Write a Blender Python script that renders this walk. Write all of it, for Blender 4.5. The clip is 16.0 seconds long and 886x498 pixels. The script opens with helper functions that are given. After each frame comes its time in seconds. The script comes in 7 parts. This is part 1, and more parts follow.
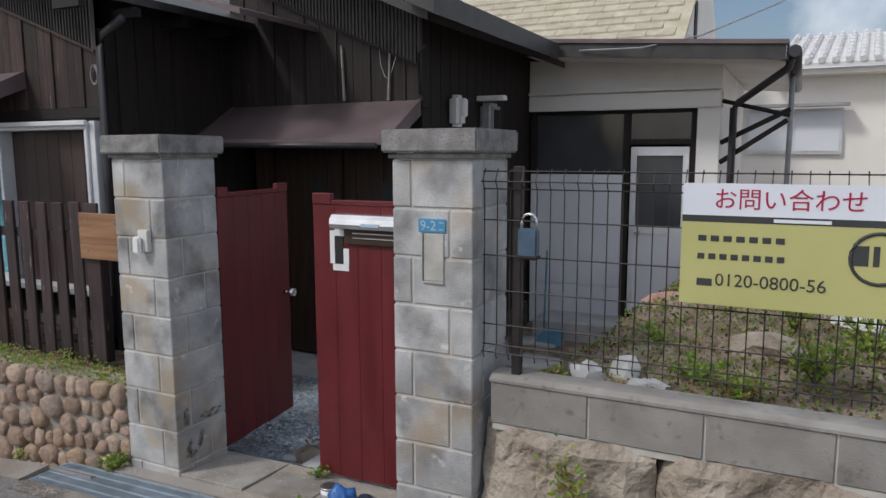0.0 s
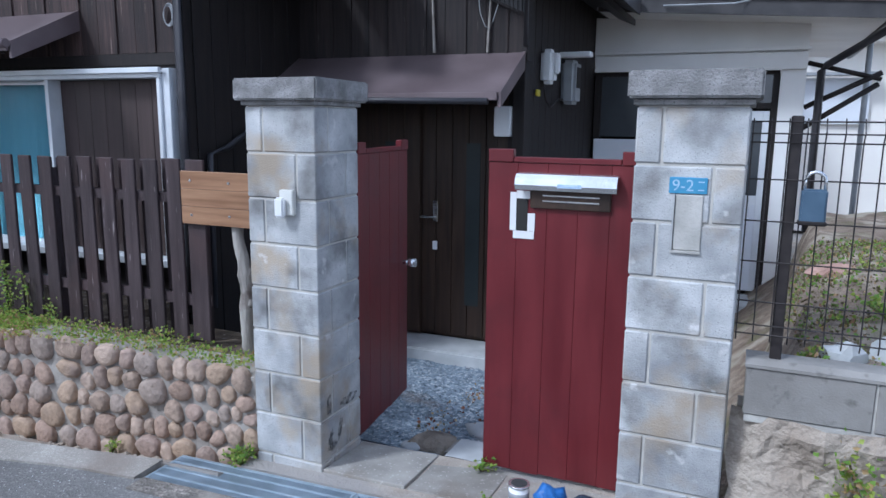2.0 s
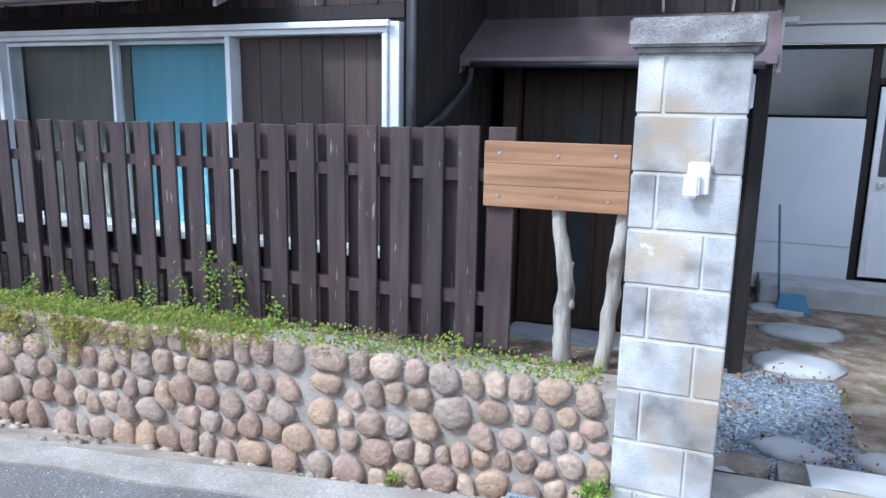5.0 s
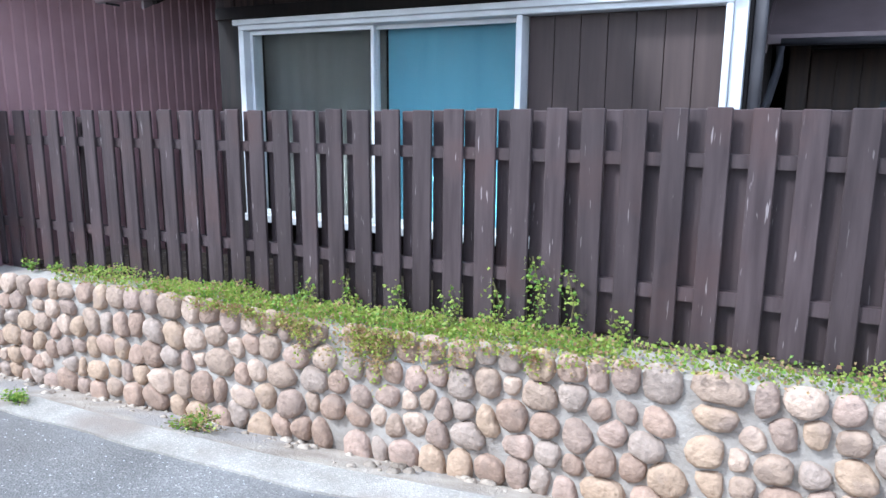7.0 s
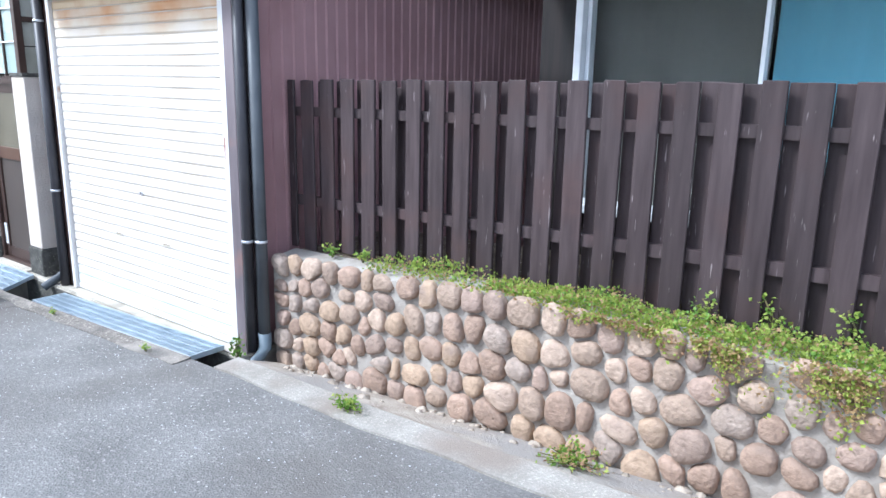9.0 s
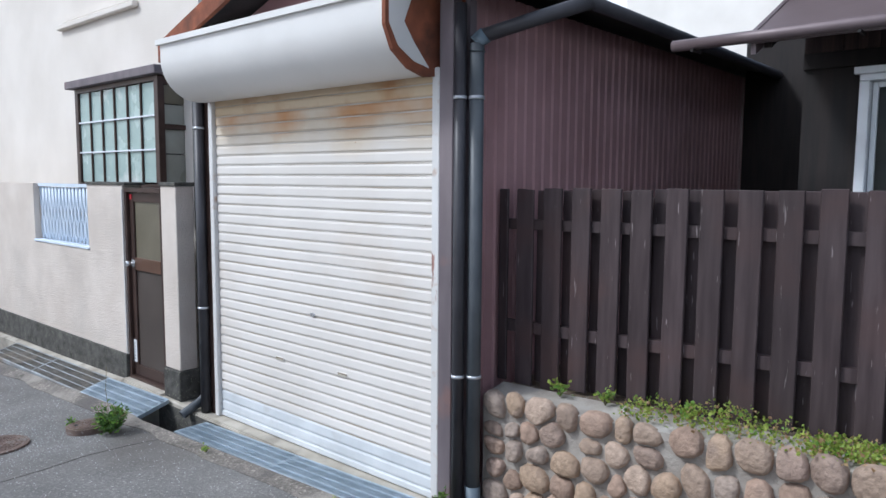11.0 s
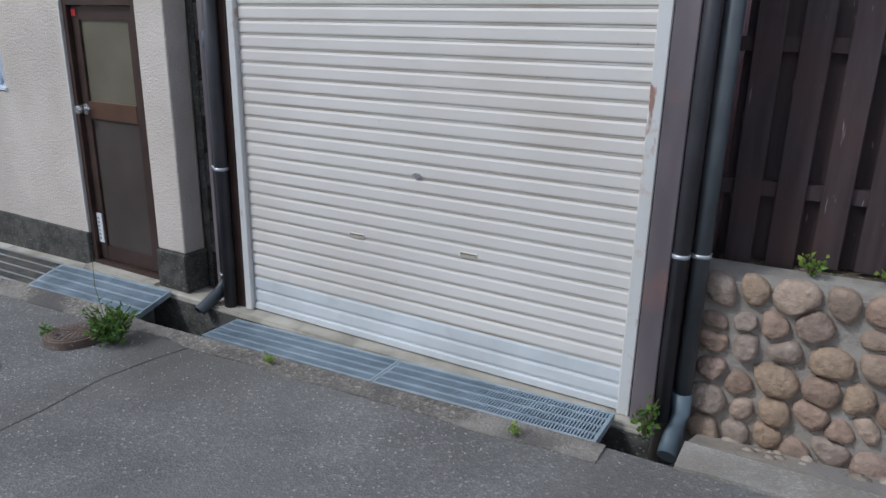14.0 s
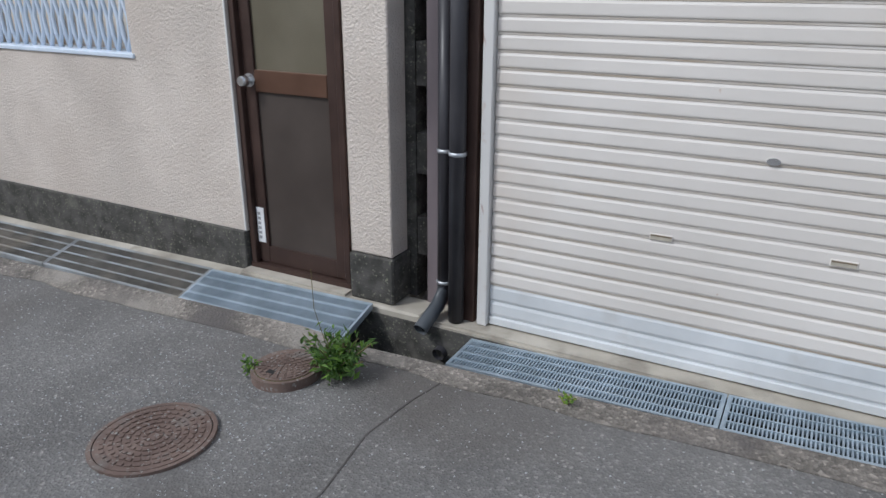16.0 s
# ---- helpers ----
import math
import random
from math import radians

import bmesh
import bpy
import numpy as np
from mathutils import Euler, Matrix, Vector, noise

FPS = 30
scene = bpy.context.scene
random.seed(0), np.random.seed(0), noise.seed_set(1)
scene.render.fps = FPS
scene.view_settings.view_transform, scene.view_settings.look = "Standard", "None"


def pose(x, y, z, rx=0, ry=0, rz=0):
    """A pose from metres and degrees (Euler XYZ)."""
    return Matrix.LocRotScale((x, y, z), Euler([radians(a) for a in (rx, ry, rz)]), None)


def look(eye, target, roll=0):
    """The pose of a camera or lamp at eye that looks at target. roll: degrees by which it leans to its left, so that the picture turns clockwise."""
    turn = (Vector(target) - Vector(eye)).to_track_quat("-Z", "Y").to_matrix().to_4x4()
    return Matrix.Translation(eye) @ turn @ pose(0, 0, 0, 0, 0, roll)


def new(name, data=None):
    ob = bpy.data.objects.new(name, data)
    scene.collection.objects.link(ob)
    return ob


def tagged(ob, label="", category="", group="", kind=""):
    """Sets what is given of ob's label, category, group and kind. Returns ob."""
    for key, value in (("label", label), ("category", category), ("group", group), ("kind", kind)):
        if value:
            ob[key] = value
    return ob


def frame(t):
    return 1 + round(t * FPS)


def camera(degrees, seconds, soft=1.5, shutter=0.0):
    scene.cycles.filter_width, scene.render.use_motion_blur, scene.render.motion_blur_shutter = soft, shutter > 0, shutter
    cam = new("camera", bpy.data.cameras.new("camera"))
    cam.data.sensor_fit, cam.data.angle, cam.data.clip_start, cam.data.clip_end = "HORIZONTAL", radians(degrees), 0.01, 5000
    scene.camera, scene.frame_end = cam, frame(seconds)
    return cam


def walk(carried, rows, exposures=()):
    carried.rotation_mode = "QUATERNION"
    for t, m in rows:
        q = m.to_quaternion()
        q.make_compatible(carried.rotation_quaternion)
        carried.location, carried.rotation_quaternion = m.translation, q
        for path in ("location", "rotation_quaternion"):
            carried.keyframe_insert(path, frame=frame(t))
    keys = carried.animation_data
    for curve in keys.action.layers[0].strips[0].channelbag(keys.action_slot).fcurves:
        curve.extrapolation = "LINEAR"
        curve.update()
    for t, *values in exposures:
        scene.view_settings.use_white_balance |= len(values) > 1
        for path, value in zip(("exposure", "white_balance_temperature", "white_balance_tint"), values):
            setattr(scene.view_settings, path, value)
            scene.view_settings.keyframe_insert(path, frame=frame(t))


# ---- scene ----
cam = camera(64.1, 16.0)
METRES, EYE, TILT, LEAN, TURN = 10.4, 2.0, 0.0, 0.0, 26.7
ROWS = [
    (0.0, 0.0, 0.0, 0.0, -0.03, -7.78, 0.18),
    (0.5, -0.0288, 0.0085, -0.0025, 1.01, -9.39, 0.09),
    (1.0, -0.0507, 0.0235, -0.0047, 0.94, -10.35, 0.24),
    (1.5, -0.0726, 0.035, -0.0066, -0.68, -10.06, -0.56),
    (2.0, -0.098, 0.0452, -0.0086, -3.02, -10.15, -0.59),
    (2.5, -0.1186, 0.0627, -0.0118, -3.1, -9.5, -0.83),
    (3.0, -0.1505, 0.0756, -0.0143, -2.04, -9.37, -1.15),
    (3.5, -0.1768, 0.0893, -0.0164, -1.45, -10.29, -0.36),
    (6.0, -0.3092, 0.1439, -0.0271, -7.11, -11.22, -1.43),
    (6.5, -0.3377, 0.1603, -0.0296, -0.08, -10.77, -0.28),
    (7.0, -0.3718, 0.1734, -0.0297, 0.98, -11.28, -0.37),
    (7.5, -0.4035, 0.1922, -0.035, 1.22, -11.54, -0.29),
    (8.0, -0.4375, 0.2041, -0.0341, 3.91, -11.6, -0.28),
    (8.5, -0.4699, 0.2137, -0.0327, 6.06, -12.95, -0.48),
    (9.0, -0.5023, 0.2276, -0.0341, 10.91, -13.14, -1.11),
    (9.5, -0.5432, 0.2382, -0.0294, 13.39, -11.98, -0.2),
    (10.0, -0.5701, 0.2543, -0.0259, 14.35, -8.37, 1.07),
    (12.5, -0.6778, 0.3028, -0.0315, 9.67, -5.27, 0.17),
    (13.0, -0.7065, 0.3127, -0.0391, 8.42, -8.68, -0.97),
    (13.5, -0.7314, 0.3296, -0.0433, 5.18, -13.14, -0.65),
    (14.0, -0.7599, 0.3504, -0.0478, 3.52, -17.43, -1.17),
    (14.5, -0.7917, 0.3703, -0.0516, 2.65, -20.43, -0.89),
    (15.0, -0.8253, 0.3919, -0.0527, 3.24, -20.08, -1.03),
    (15.5, -0.8634, 0.4043, -0.0509, 2.45, -20.84, -0.79),
    (16.0, -0.8931, 0.4187, -0.0537, 1.38, -20.79, -0.26),
]
SKY, SUN, CLOUD = 0.115, 1.9, 9.5
EXPOSE = [(0.0, -0.19, 6320, 10), (0.5, -0.28, 5870, 10), (1.5, 0.18, 5220, 9), (2.0, 0.36, 5180, 9), (2.5, 0.62, 5150, 9), (3.0, 0.84, 5130, 9), (3.5, 1.07, 5120, 9), (6.0, 1.1, 5320, 7), (7.0, 1.5, 5320, 7), (7.6, 1.58, 5320, 7), (8.5, 1.58, 5370, 7), (9.0, 1.4, 5420, 7), (10.0, 0.83, 5570, 8), (12.5, -0.04, 5670, 7), (14.0, -0.25, 5650, 7), (14.5, -0.12, 5660, 8), (16.0, -0.08, 5880, 8)]
walk(cam, [(t, pose(0, 0, EYE, TILT, LEAN, TURN) @ pose(METRES * x, METRES * y, METRES * z, 90 + pitch, roll, yaw)) for t, x, y, z, yaw, pitch, roll in ROWS[:17]]
     + [(10.2, look((-6.570, -0.317, 1.698), (-7.907, 1.154, 1.475), -0.5)), (12.3, look((-7.601, -0.384, 1.700), (-8.799, 1.207, 1.515), 0.1))]
     + [(t, pose(0, 0, EYE, TILT, LEAN, TURN) @ pose(METRES * x, METRES * y, METRES * z, 90 + pitch, roll, yaw)) for t, x, y, z, yaw, pitch, roll in ROWS[17:]], EXPOSE)

# ---- world, sun, exposure ----
sun_dir = Vector((0.50, 0.62, -0.80)).normalized()
world = bpy.data.worlds.new("sky")
scene.world = world
world.use_nodes = True
wn = world.node_tree.nodes
sky = wn.new("ShaderNodeTexSky")
sky.sky_type = "NISHITA"
sky.sun_disc = False
sky.sun_elevation = math.asin(-sun_dir.z)
sky.sun_rotation = math.atan2(-sun_dir.x, -sun_dir.y)
sky.air_density, sky.dust_density = 1.0, 3.0
wn["Background"].inputs["Strength"].default_value = SKY
cloud = wn.new("ShaderNodeTexNoise")
cloud.inputs["Scale"].default_value, cloud.inputs["Detail"].default_value = 3.2, 7.0
cover = wn.new("ShaderNodeValToRGB")
cover.color_ramp.elements[0].position, cover.color_ramp.elements[1].position = 0.44, 0.60
veil = wn.new("ShaderNodeMix")
veil.data_type = "RGBA"
veil.inputs[7].default_value = (CLOUD, CLOUD * 1.01, CLOUD * 1.06, 1)
world.node_tree.links.new(cloud.outputs["Fac"], cover.inputs[0])
world.node_tree.links.new(cover.outputs[0], veil.inputs[0])
world.node_tree.links.new(sky.outputs[0], veil.inputs[6])
world.node_tree.links.new(veil.outputs[2], wn["Background"].inputs["Color"])
sun = new("sun", bpy.data.lights.new("sun", "SUN"))
sun.data.energy, sun.data.angle, sun.data.color = SUN, radians(9), (1.0, 0.965, 0.92)
sun.matrix_world = look((0, 0, 20), Vector((0, 0, 20)) + sun_dir)

# ---- materials ----


def mat(name, c1, c2, scale=6.0, rough=0.75, bump=0.2, bscale=70.0, metal=0.0, stretch=(1, 1, 1), stain=None,
        rnd=0.0, dist=0.004, fleck=None, tones=None, spec=0.4, speck=None, streak=None, stain2=None, pebble=None):
    """Two colours mixed by noise, a stain layer, light flecks, a tone for each piece, and fine relief."""
    m = bpy.data.materials.new(name)
    m.use_nodes = True
    nt = m.node_tree
    n, lk = nt.nodes, nt.links.new
    b = n["Principled BSDF"]
    b.inputs["Metallic"].default_value = metal
    b.inputs["Specular IOR Level"].default_value = spec
    geo = n.new("ShaderNodeNewGeometry")
    mp = n.new("ShaderNodeMapping")
    mp.inputs["Scale"].default_value = stretch
    lk(geo.outputs["Position"], mp.inputs["Vector"])

    def noise_tex(s, detail=5.0, stretched=True):
        t = n.new("ShaderNodeTexNoise")
        t.inputs["Scale"].default_value, t.inputs["Detail"].default_value = s, detail
        lk(mp.outputs[0] if stretched else geo.outputs["Position"], t.inputs["Vector"])
        return t.outputs["Fac"]

    def ramp(fac, lo, hi, ca, cb):
        r = n.new("ShaderNodeValToRGB")
        r.color_ramp.elements[0].position, r.color_ramp.elements[1].position = lo, hi
        r.color_ramp.elements[0].color, r.color_ramp.elements[1].color = (*ca, 1), (*cb, 1)
        lk(fac, r.inputs[0])
        return r.outputs[0]

    def mix(fac, a, c, mode="MIX"):
        x = n.new("ShaderNodeMix")
        x.data_type, x.blend_type = "RGBA", mode
        for sock, v in ((x.inputs[0], fac), (x.inputs[6], a), (x.inputs[7], c)):
            if isinstance(v, (int, float)):
                sock.default_value = v
            elif isinstance(v, tuple):
                sock.default_value = (*v, 1)
            else:
                lk(v, sock)
        return x.outputs[2]

    grain = noise_tex(scale)
    col = ramp(grain, 0.32, 0.68, c1, c2)
    info = n.new("ShaderNodeObjectInfo")
    if tones:
        tr = n.new("ShaderNodeValToRGB")
        tr.color_ramp.interpolation = "CONSTANT"
        for i, c in enumerate(tones):
            e = tr.color_ramp.elements[i] if i < 2 else tr.color_ramp.elements.new(i / len(tones))
            e.position, e.color = i / len(tones), (*c, 1)
        lk(info.outputs["Random"], tr.inputs[0])
        col = mix(0.75, col, tr.outputs[0])
        col = mix(0.55, col, ramp(noise_tex(scale * 4), 0.3, 0.72, (0.55, 0.52, 0.5), (1.25, 1.22, 1.2)), "MULTIPLY")
    if speck:
        v = n.new("ShaderNodeTexVoronoi")
        v.inputs["Scale"].default_value = speck[1]
        lk(geo.outputs["Position"], v.inputs["Vector"])
        hsv = n.new("ShaderNodeSeparateColor")
        lk(v.outputs["Color"], hsv.inputs[0])
        col = mix(ramp(hsv.outputs[0], speck[2], min(1, speck[2] + 0.12), (0, 0, 0), (1, 1, 1)), col, speck[0])
    chips = None
    if pebble:
        v = n.new("ShaderNodeTexVoronoi")
        v.inputs["Scale"].default_value = pebble[0]
        lk(geo.outputs["Position"], v.inputs["Vector"])
        one = n.new("ShaderNodeSeparateColor")
        lk(v.outputs["Color"], one.inputs[0])
        tone = n.new("ShaderNodeValToRGB")
        for k, (p, g) in enumerate(((0.0, 0.45), (0.55, 0.9), (0.85, 1.35), (1.0, 2.3))):
            e = tone.color_ramp.elements[k] if k < 2 else tone.color_ramp.elements.new(p)
            e.position, e.color = p, (g, g, g * 0.98, 1)
        lk(one.outputs[0], tone.inputs[0])
        col = mix(pebble[1], col, tone.outputs[0], "MULTIPLY")
        chips = v.outputs["Distance"]
    if stain2:
        sc, ss, lo, hi = stain2
        col = mix(ramp(noise_tex(ss, 6.0, False), lo, hi, (0, 0, 0), (0.8, 0.8, 0.8)), col, sc)
    if stain:
        sc, ss, lo, hi = stain
        col = mix(ramp(noise_tex(ss, 6.0, False), lo, hi, (0, 0, 0), (0.85, 0.85, 0.85)), col, sc)
    if streak:
        sc, ss, z0, z1 = streak
        sep = n.new("ShaderNodeSeparateXYZ")
        lk(geo.outputs["Position"], sep.inputs[0])
        up = n.new("ShaderNodeMapRange")
        up.inputs["From Min"].default_value, up.inputs["From Max"].default_value = z0, z1
        lk(sep.outputs[2], up.inputs["Value"])
        run = n.new("ShaderNodeMath")
        run.operation = "MULTIPLY"
        lk(noise_tex(ss, 4.0), run.inputs[0])
        lk(up.outputs[0], run.inputs[1])
        col = mix(ramp(run.outputs[0], 0.18, 0.42, (0, 0, 0), (0.75, 0.75, 0.75)), col, (0.58, 0.47, 0.32))
        col = mix(ramp(run.outputs[0], 0.40, 0.66, (0, 0, 0), (0.9, 0.9, 0.9)), col, sc)
    if fleck:
        fc, fs, lo = fleck
        col = mix(ramp(noise_tex(fs, 3.0), lo, lo + 0.05, (0, 0, 0), (0.8, 0.8, 0.8)), col, fc)
    if rnd:
        mr = n.new("ShaderNodeMapRange")
        mr.inputs["To Min"].default_value, mr.inputs["To Max"].default_value = 1 - rnd, 1 + rnd
        lk(info.outputs["Random"], mr.inputs["Value"])
        col = mix(1.0, col, mr.outputs[0], "MULTIPLY")
    lk(col, b.inputs["Base Color"])
    rr = n.new("ShaderNodeMapRange")
    rr.inputs["To Min"].default_value, rr.inputs["To Max"].default_value = max(0.03, rough - 0.1), min(1, rough + 0.12)
    lk(grain, rr.inputs["Value"])
    lk(rr.outputs[0], b.inputs["Roughness"])
    if bump:
        bn = n.new("ShaderNodeBump")
        bn.inputs["Strength"].default_value, bn.inputs["Distance"].default_value = bump, dist
        lk(chips if chips else noise_tex(bscale, 4.0), bn.inputs["Height"])
        lk(bn.outputs[0], b.inputs["Normal"])
    return m


def glass(name, tint, rough=0.03):
    m = bpy.data.materials.new(name)
    m.use_nodes = True
    b = m.node_tree.nodes["Principled BSDF"]
    b.inputs["Base Color"].default_value = (*tint, 1)
    b.inputs["Roughness"].default_value = rough
    b.inputs["Transmission Weight"].default_value = 1.0
    b.inputs["IOR"].default_value = 1.1
    return m


ASPHALT = mat("asphalt", (0.141, 0.136, 0.131), (0.200, 0.194, 0.187), 2.5, 0.85, 0.7, 150, dist=0.005,
              stain=((0.115, 0.104, 0.094), 0.9, 0.50, 0.74), stain2=((0.20, 0.196, 0.19), 0.6, 0.55, 0.75), pebble=(100, 0.34), speck=((0.36, 0.345, 0.325), 105, 0.965))
WORN = mat("worn_gutter_edge", (0.135, 0.122, 0.108), (0.25, 0.225, 0.20), 6, 0.9, 0.9, 120, dist=0.006, pebble=(80, 0.6), stain=((0.11, 0.10, 0.095), 2, 0.5, 0.62), stain2=((0.31, 0.285, 0.25), 1.7, 0.55, 0.65))
TAR = mat("dark_tar", (0.070, 0.064, 0.060), (0.125, 0.115, 0.108), 8, 0.85, 0.5, 120)
DIMGLASS = mat("dim_glass_strip", (0.022, 0.029, 0.030), (0.032, 0.040, 0.042), 3, 0.45, 0.1, 60)
KERB = mat("kerb_concrete", (0.26, 0.24, 0.21), (0.38, 0.355, 0.32), 5, 0.9, 0.5, 120, dist=0.004, pebble=(140, 0.25), stain=((0.22, 0.18, 0.15), 2.2, 0.5, 0.72))
DIRT = mat("sandy_dirt", (0.29, 0.245, 0.20), (0.47, 0.42, 0.355), 5, 0.95, 0.9, 60, dist=0.012, stain=((0.32, 0.30, 0.28), 1.5, 0.5, 0.6), speck=((0.45, 0.40, 0.35), 110, 0.9))
SOIL = mat("garden_soil", (0.07, 0.05, 0.035), (0.17, 0.13, 0.09), 7, 0.95, 0.9, 40, dist=0.02, speck=((0.30, 0.26, 0.22), 60, 0.9))
DRYGRASS = mat("dry_soil", (0.17, 0.125, 0.09), (0.34, 0.27, 0.205), 9, 0.95, 1.0, 50, dist=0.03, stain=((0.14, 0.135, 0.06), 3.0, 0.54, 0.68), stain2=((0.48, 0.42, 0.33), 4.0, 0.52, 0.64))
MORTAR = mat("mortar", (0.25, 0.22, 0.19), (0.40, 0.37, 0.33), 6, 0.95, 0.7, 60, dist=0.009, stain=((0.46, 0.45, 0.44), 2.6, 0.62, 0.74))
STONE = mat("river_stone", (0.29, 0.205, 0.16), (0.46, 0.345, 0.27), 8, 0.8, 0.8, 50, dist=0.012, rnd=0.16, stain=((0.235, 0.175, 0.14), 8, 0.54, 0.72),
            tones=[(0.36, 0.255, 0.19), (0.40, 0.305, 0.23), (0.31, 0.235, 0.19), (0.40, 0.285, 0.215), (0.34, 0.285, 0.24), (0.38, 0.28, 0.19), (0.33, 0.245, 0.20), (0.43, 0.335, 0.26)])
BLOCK = mat("pillar_block", (0.30, 0.305, 0.31), (0.56, 0.56, 0.55), 5.5, 0.88, 0.7, 130, rnd=0.14, stain2=((0.12, 0.115, 0.105), 4.2, 0.53, 0.70),
            stain=((0.40, 0.325, 0.235), 4.0, 0.53, 0.70), speck=((0.27, 0.27, 0.27), 330, 0.93), fleck=((0.62, 0.61, 0.59), 9, 0.66))
JOINT = mat("pillar_joint", (0.44, 0.42, 0.38), (0.56, 0.54, 0.49), 12, 0.95, 0.4, 150)
CAP = mat("cap_stone", (0.17, 0.165, 0.16), (0.34, 0.33, 0.325), 14, 0.9, 0.9, 120, dist=0.006, speck=((0.15, 0.15, 0.15), 260, 0.86), stain=((0.44, 0.44, 0.44), 3.5, 0.60, 0.75))
SOOT = mat("black_soot", (0.035, 0.035, 0.035), (0.17, 0.165, 0.16), 30, 0.95, 0.2)
sn = SOOT.node_tree
gap_noise, gap_ramp = sn.nodes.new("ShaderNodeTexNoise"), sn.nodes.new("ShaderNodeValToRGB")
gap_noise.inputs["Scale"].default_value, gap_noise.inputs["Detail"].default_value = 34.0, 6.0
gap_ramp.color_ramp.elements[0].position, gap_ramp.color_ramp.elements[1].position = 0.34, 0.66
gap_ramp.color_ramp.elements[1].color = (0.8, 0.8, 0.8, 1)
sn.links.new(sn.nodes["Geometry"].outputs["Position"], gap_noise.inputs["Vector"])
sn.links.new(gap_noise.outputs[0], gap_ramp.inputs[0])
sn.links.new(gap_ramp.outputs[0], sn.nodes["Principled BSDF"].inputs["Alpha"])
PATCH = mat("pale_mortar_patch", (0.40, 0.385, 0.35), (0.54, 0.52, 0.48), 12, 0.95, 0.8, 90)
WALLBLOCK = mat("concrete_block", (0.212, 0.199, 0.182), (0.306, 0.290, 0.267), 6, 0.9, 0.6, 140, rnd=0.08, stain=((0.10, 0.094, 0.085), 22.0, 0.60, 0.80), stain2=((0.38, 0.37, 0.35), 2.4, 0.58, 0.72))
ROCK = mat("rough_rock", (0.28, 0.23, 0.18), (0.46, 0.40, 0.33), 5, 0.95, 1.0, 24, dist=0.03, stain=((0.16, 0.13, 0.10), 3, 0.55, 0.7), rnd=0.08)
RUSTROCK = mat("reddish_rock", (0.34, 0.20, 0.155), (0.46, 0.30, 0.24), 8, 0.9, 0.8, 40, dist=0.015, stain=((0.22, 0.14, 0.11), 6, 0.54, 0.7))
FENCEWOOD = mat("stained_fence_wood", (0.037, 0.026, 0.027), (0.067, 0.049, 0.050), 9, 0.58, 0.5, 40, stretch=(3, 3, 0.28), rnd=0.22,
                stain=((0.066, 0.040, 0.038), 3, 0.5, 0.7), fleck=((0.27, 0.235, 0.23), 26, 0.69), spec=0.3)
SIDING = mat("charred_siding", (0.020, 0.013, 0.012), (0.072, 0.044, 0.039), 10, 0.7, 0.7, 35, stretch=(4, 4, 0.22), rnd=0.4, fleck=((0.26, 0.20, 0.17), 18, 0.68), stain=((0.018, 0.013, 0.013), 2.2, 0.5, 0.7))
# darker copy of the siding, with the recess's shade put into its colour
SHADESIDING = mat("shaded_siding", (0.011, 0.009, 0.009), (0.034, 0.024, 0.022), 10, 0.7, 0.7, 35, stretch=(4, 4, 0.22), rnd=0.4, fleck=((0.12, 0.10, 0.09), 18, 0.70))
DARKWOOD = mat("black_timber", (0.009, 0.007, 0.007), (0.024, 0.018, 0.016), 8, 0.7, 0.4, 40, stretch=(3, 3, 0.3))
PORCHWOOD = mat("brown_door_wood", (0.026, 0.016, 0.011), (0.058, 0.034, 0.022), 8, 0.5, 0.3, 40, stretch=(3, 3, 0.2))
SHUTTERWOOD = mat("brown_shutter_board", (0.040, 0.026, 0.024), (0.066, 0.045, 0.041), 6, 0.55, 0.3, 40, stretch=(3, 3, 0.25), rnd=0.12)
ROOFMETAL = mat("brown_roof_metal", (0.125, 0.095, 0.098), (0.19, 0.15, 0.155), 3, 0.42, 0.1, 60, metal=0.2)
ROOFDARK = mat("dark_roof_sheet", (0.035, 0.033, 0.034), (0.07, 0.066, 0.066), 5, 0.5, 0.15, 60)
CORRUG = mat("maroon_corrugated_steel", (0.34, 0.195, 0.20), (0.43, 0.26, 0.265), 2.2, 0.5, 0.12, 90, stain=((0.27, 0.16, 0.16), 1.4, 0.5, 0.75), metal=0.1)
GATERED = mat("maroon_paint", (0.104, 0.012, 0.016), (0.148, 0.021, 0.025), 5, 0.40, 0.18, 50, stretch=(2, 2, 0.4), stain=((0.085, 0.013, 0.016), 3, 0.55, 0.75))
ALU = mat("white_aluminium", (0.62, 0.64, 0.66), (0.76, 0.78, 0.80), 5, 0.4, 0.05, 90, metal=0.15)
CHROME = mat("bright_metal", (0.70, 0.71, 0.72), (0.86, 0.87, 0.88), 9, 0.22, 0.03, 90, metal=0.9)
ZINC = mat("galvanised_steel", (0.33, 0.40, 0.46), (0.48, 0.56, 0.63), 8, 0.45, 0.12, 120, metal=0.55)
SILTED = mat("silted_zinc", (0.10, 0.092, 0.08), (0.19, 0.18, 0.16), 6, 0.75, 0.3, 120, stain=((0.24, 0.21, 0.17), 3, 0.5, 0.68))
WORNZINC = mat("worn_brown_zinc", (0.22, 0.225, 0.22), (0.40, 0.43, 0.45), 5, 0.6, 0.15, 120, metal=0.35, stain=((0.26, 0.22, 0.17), 3, 0.48, 0.65))
TEAL = mat("teal_curtain", (0.135, 0.33, 0.42), (0.175, 0.395, 0.49), 2, 0.85, 0.1, 60, stretch=(4, 4, 0.2))
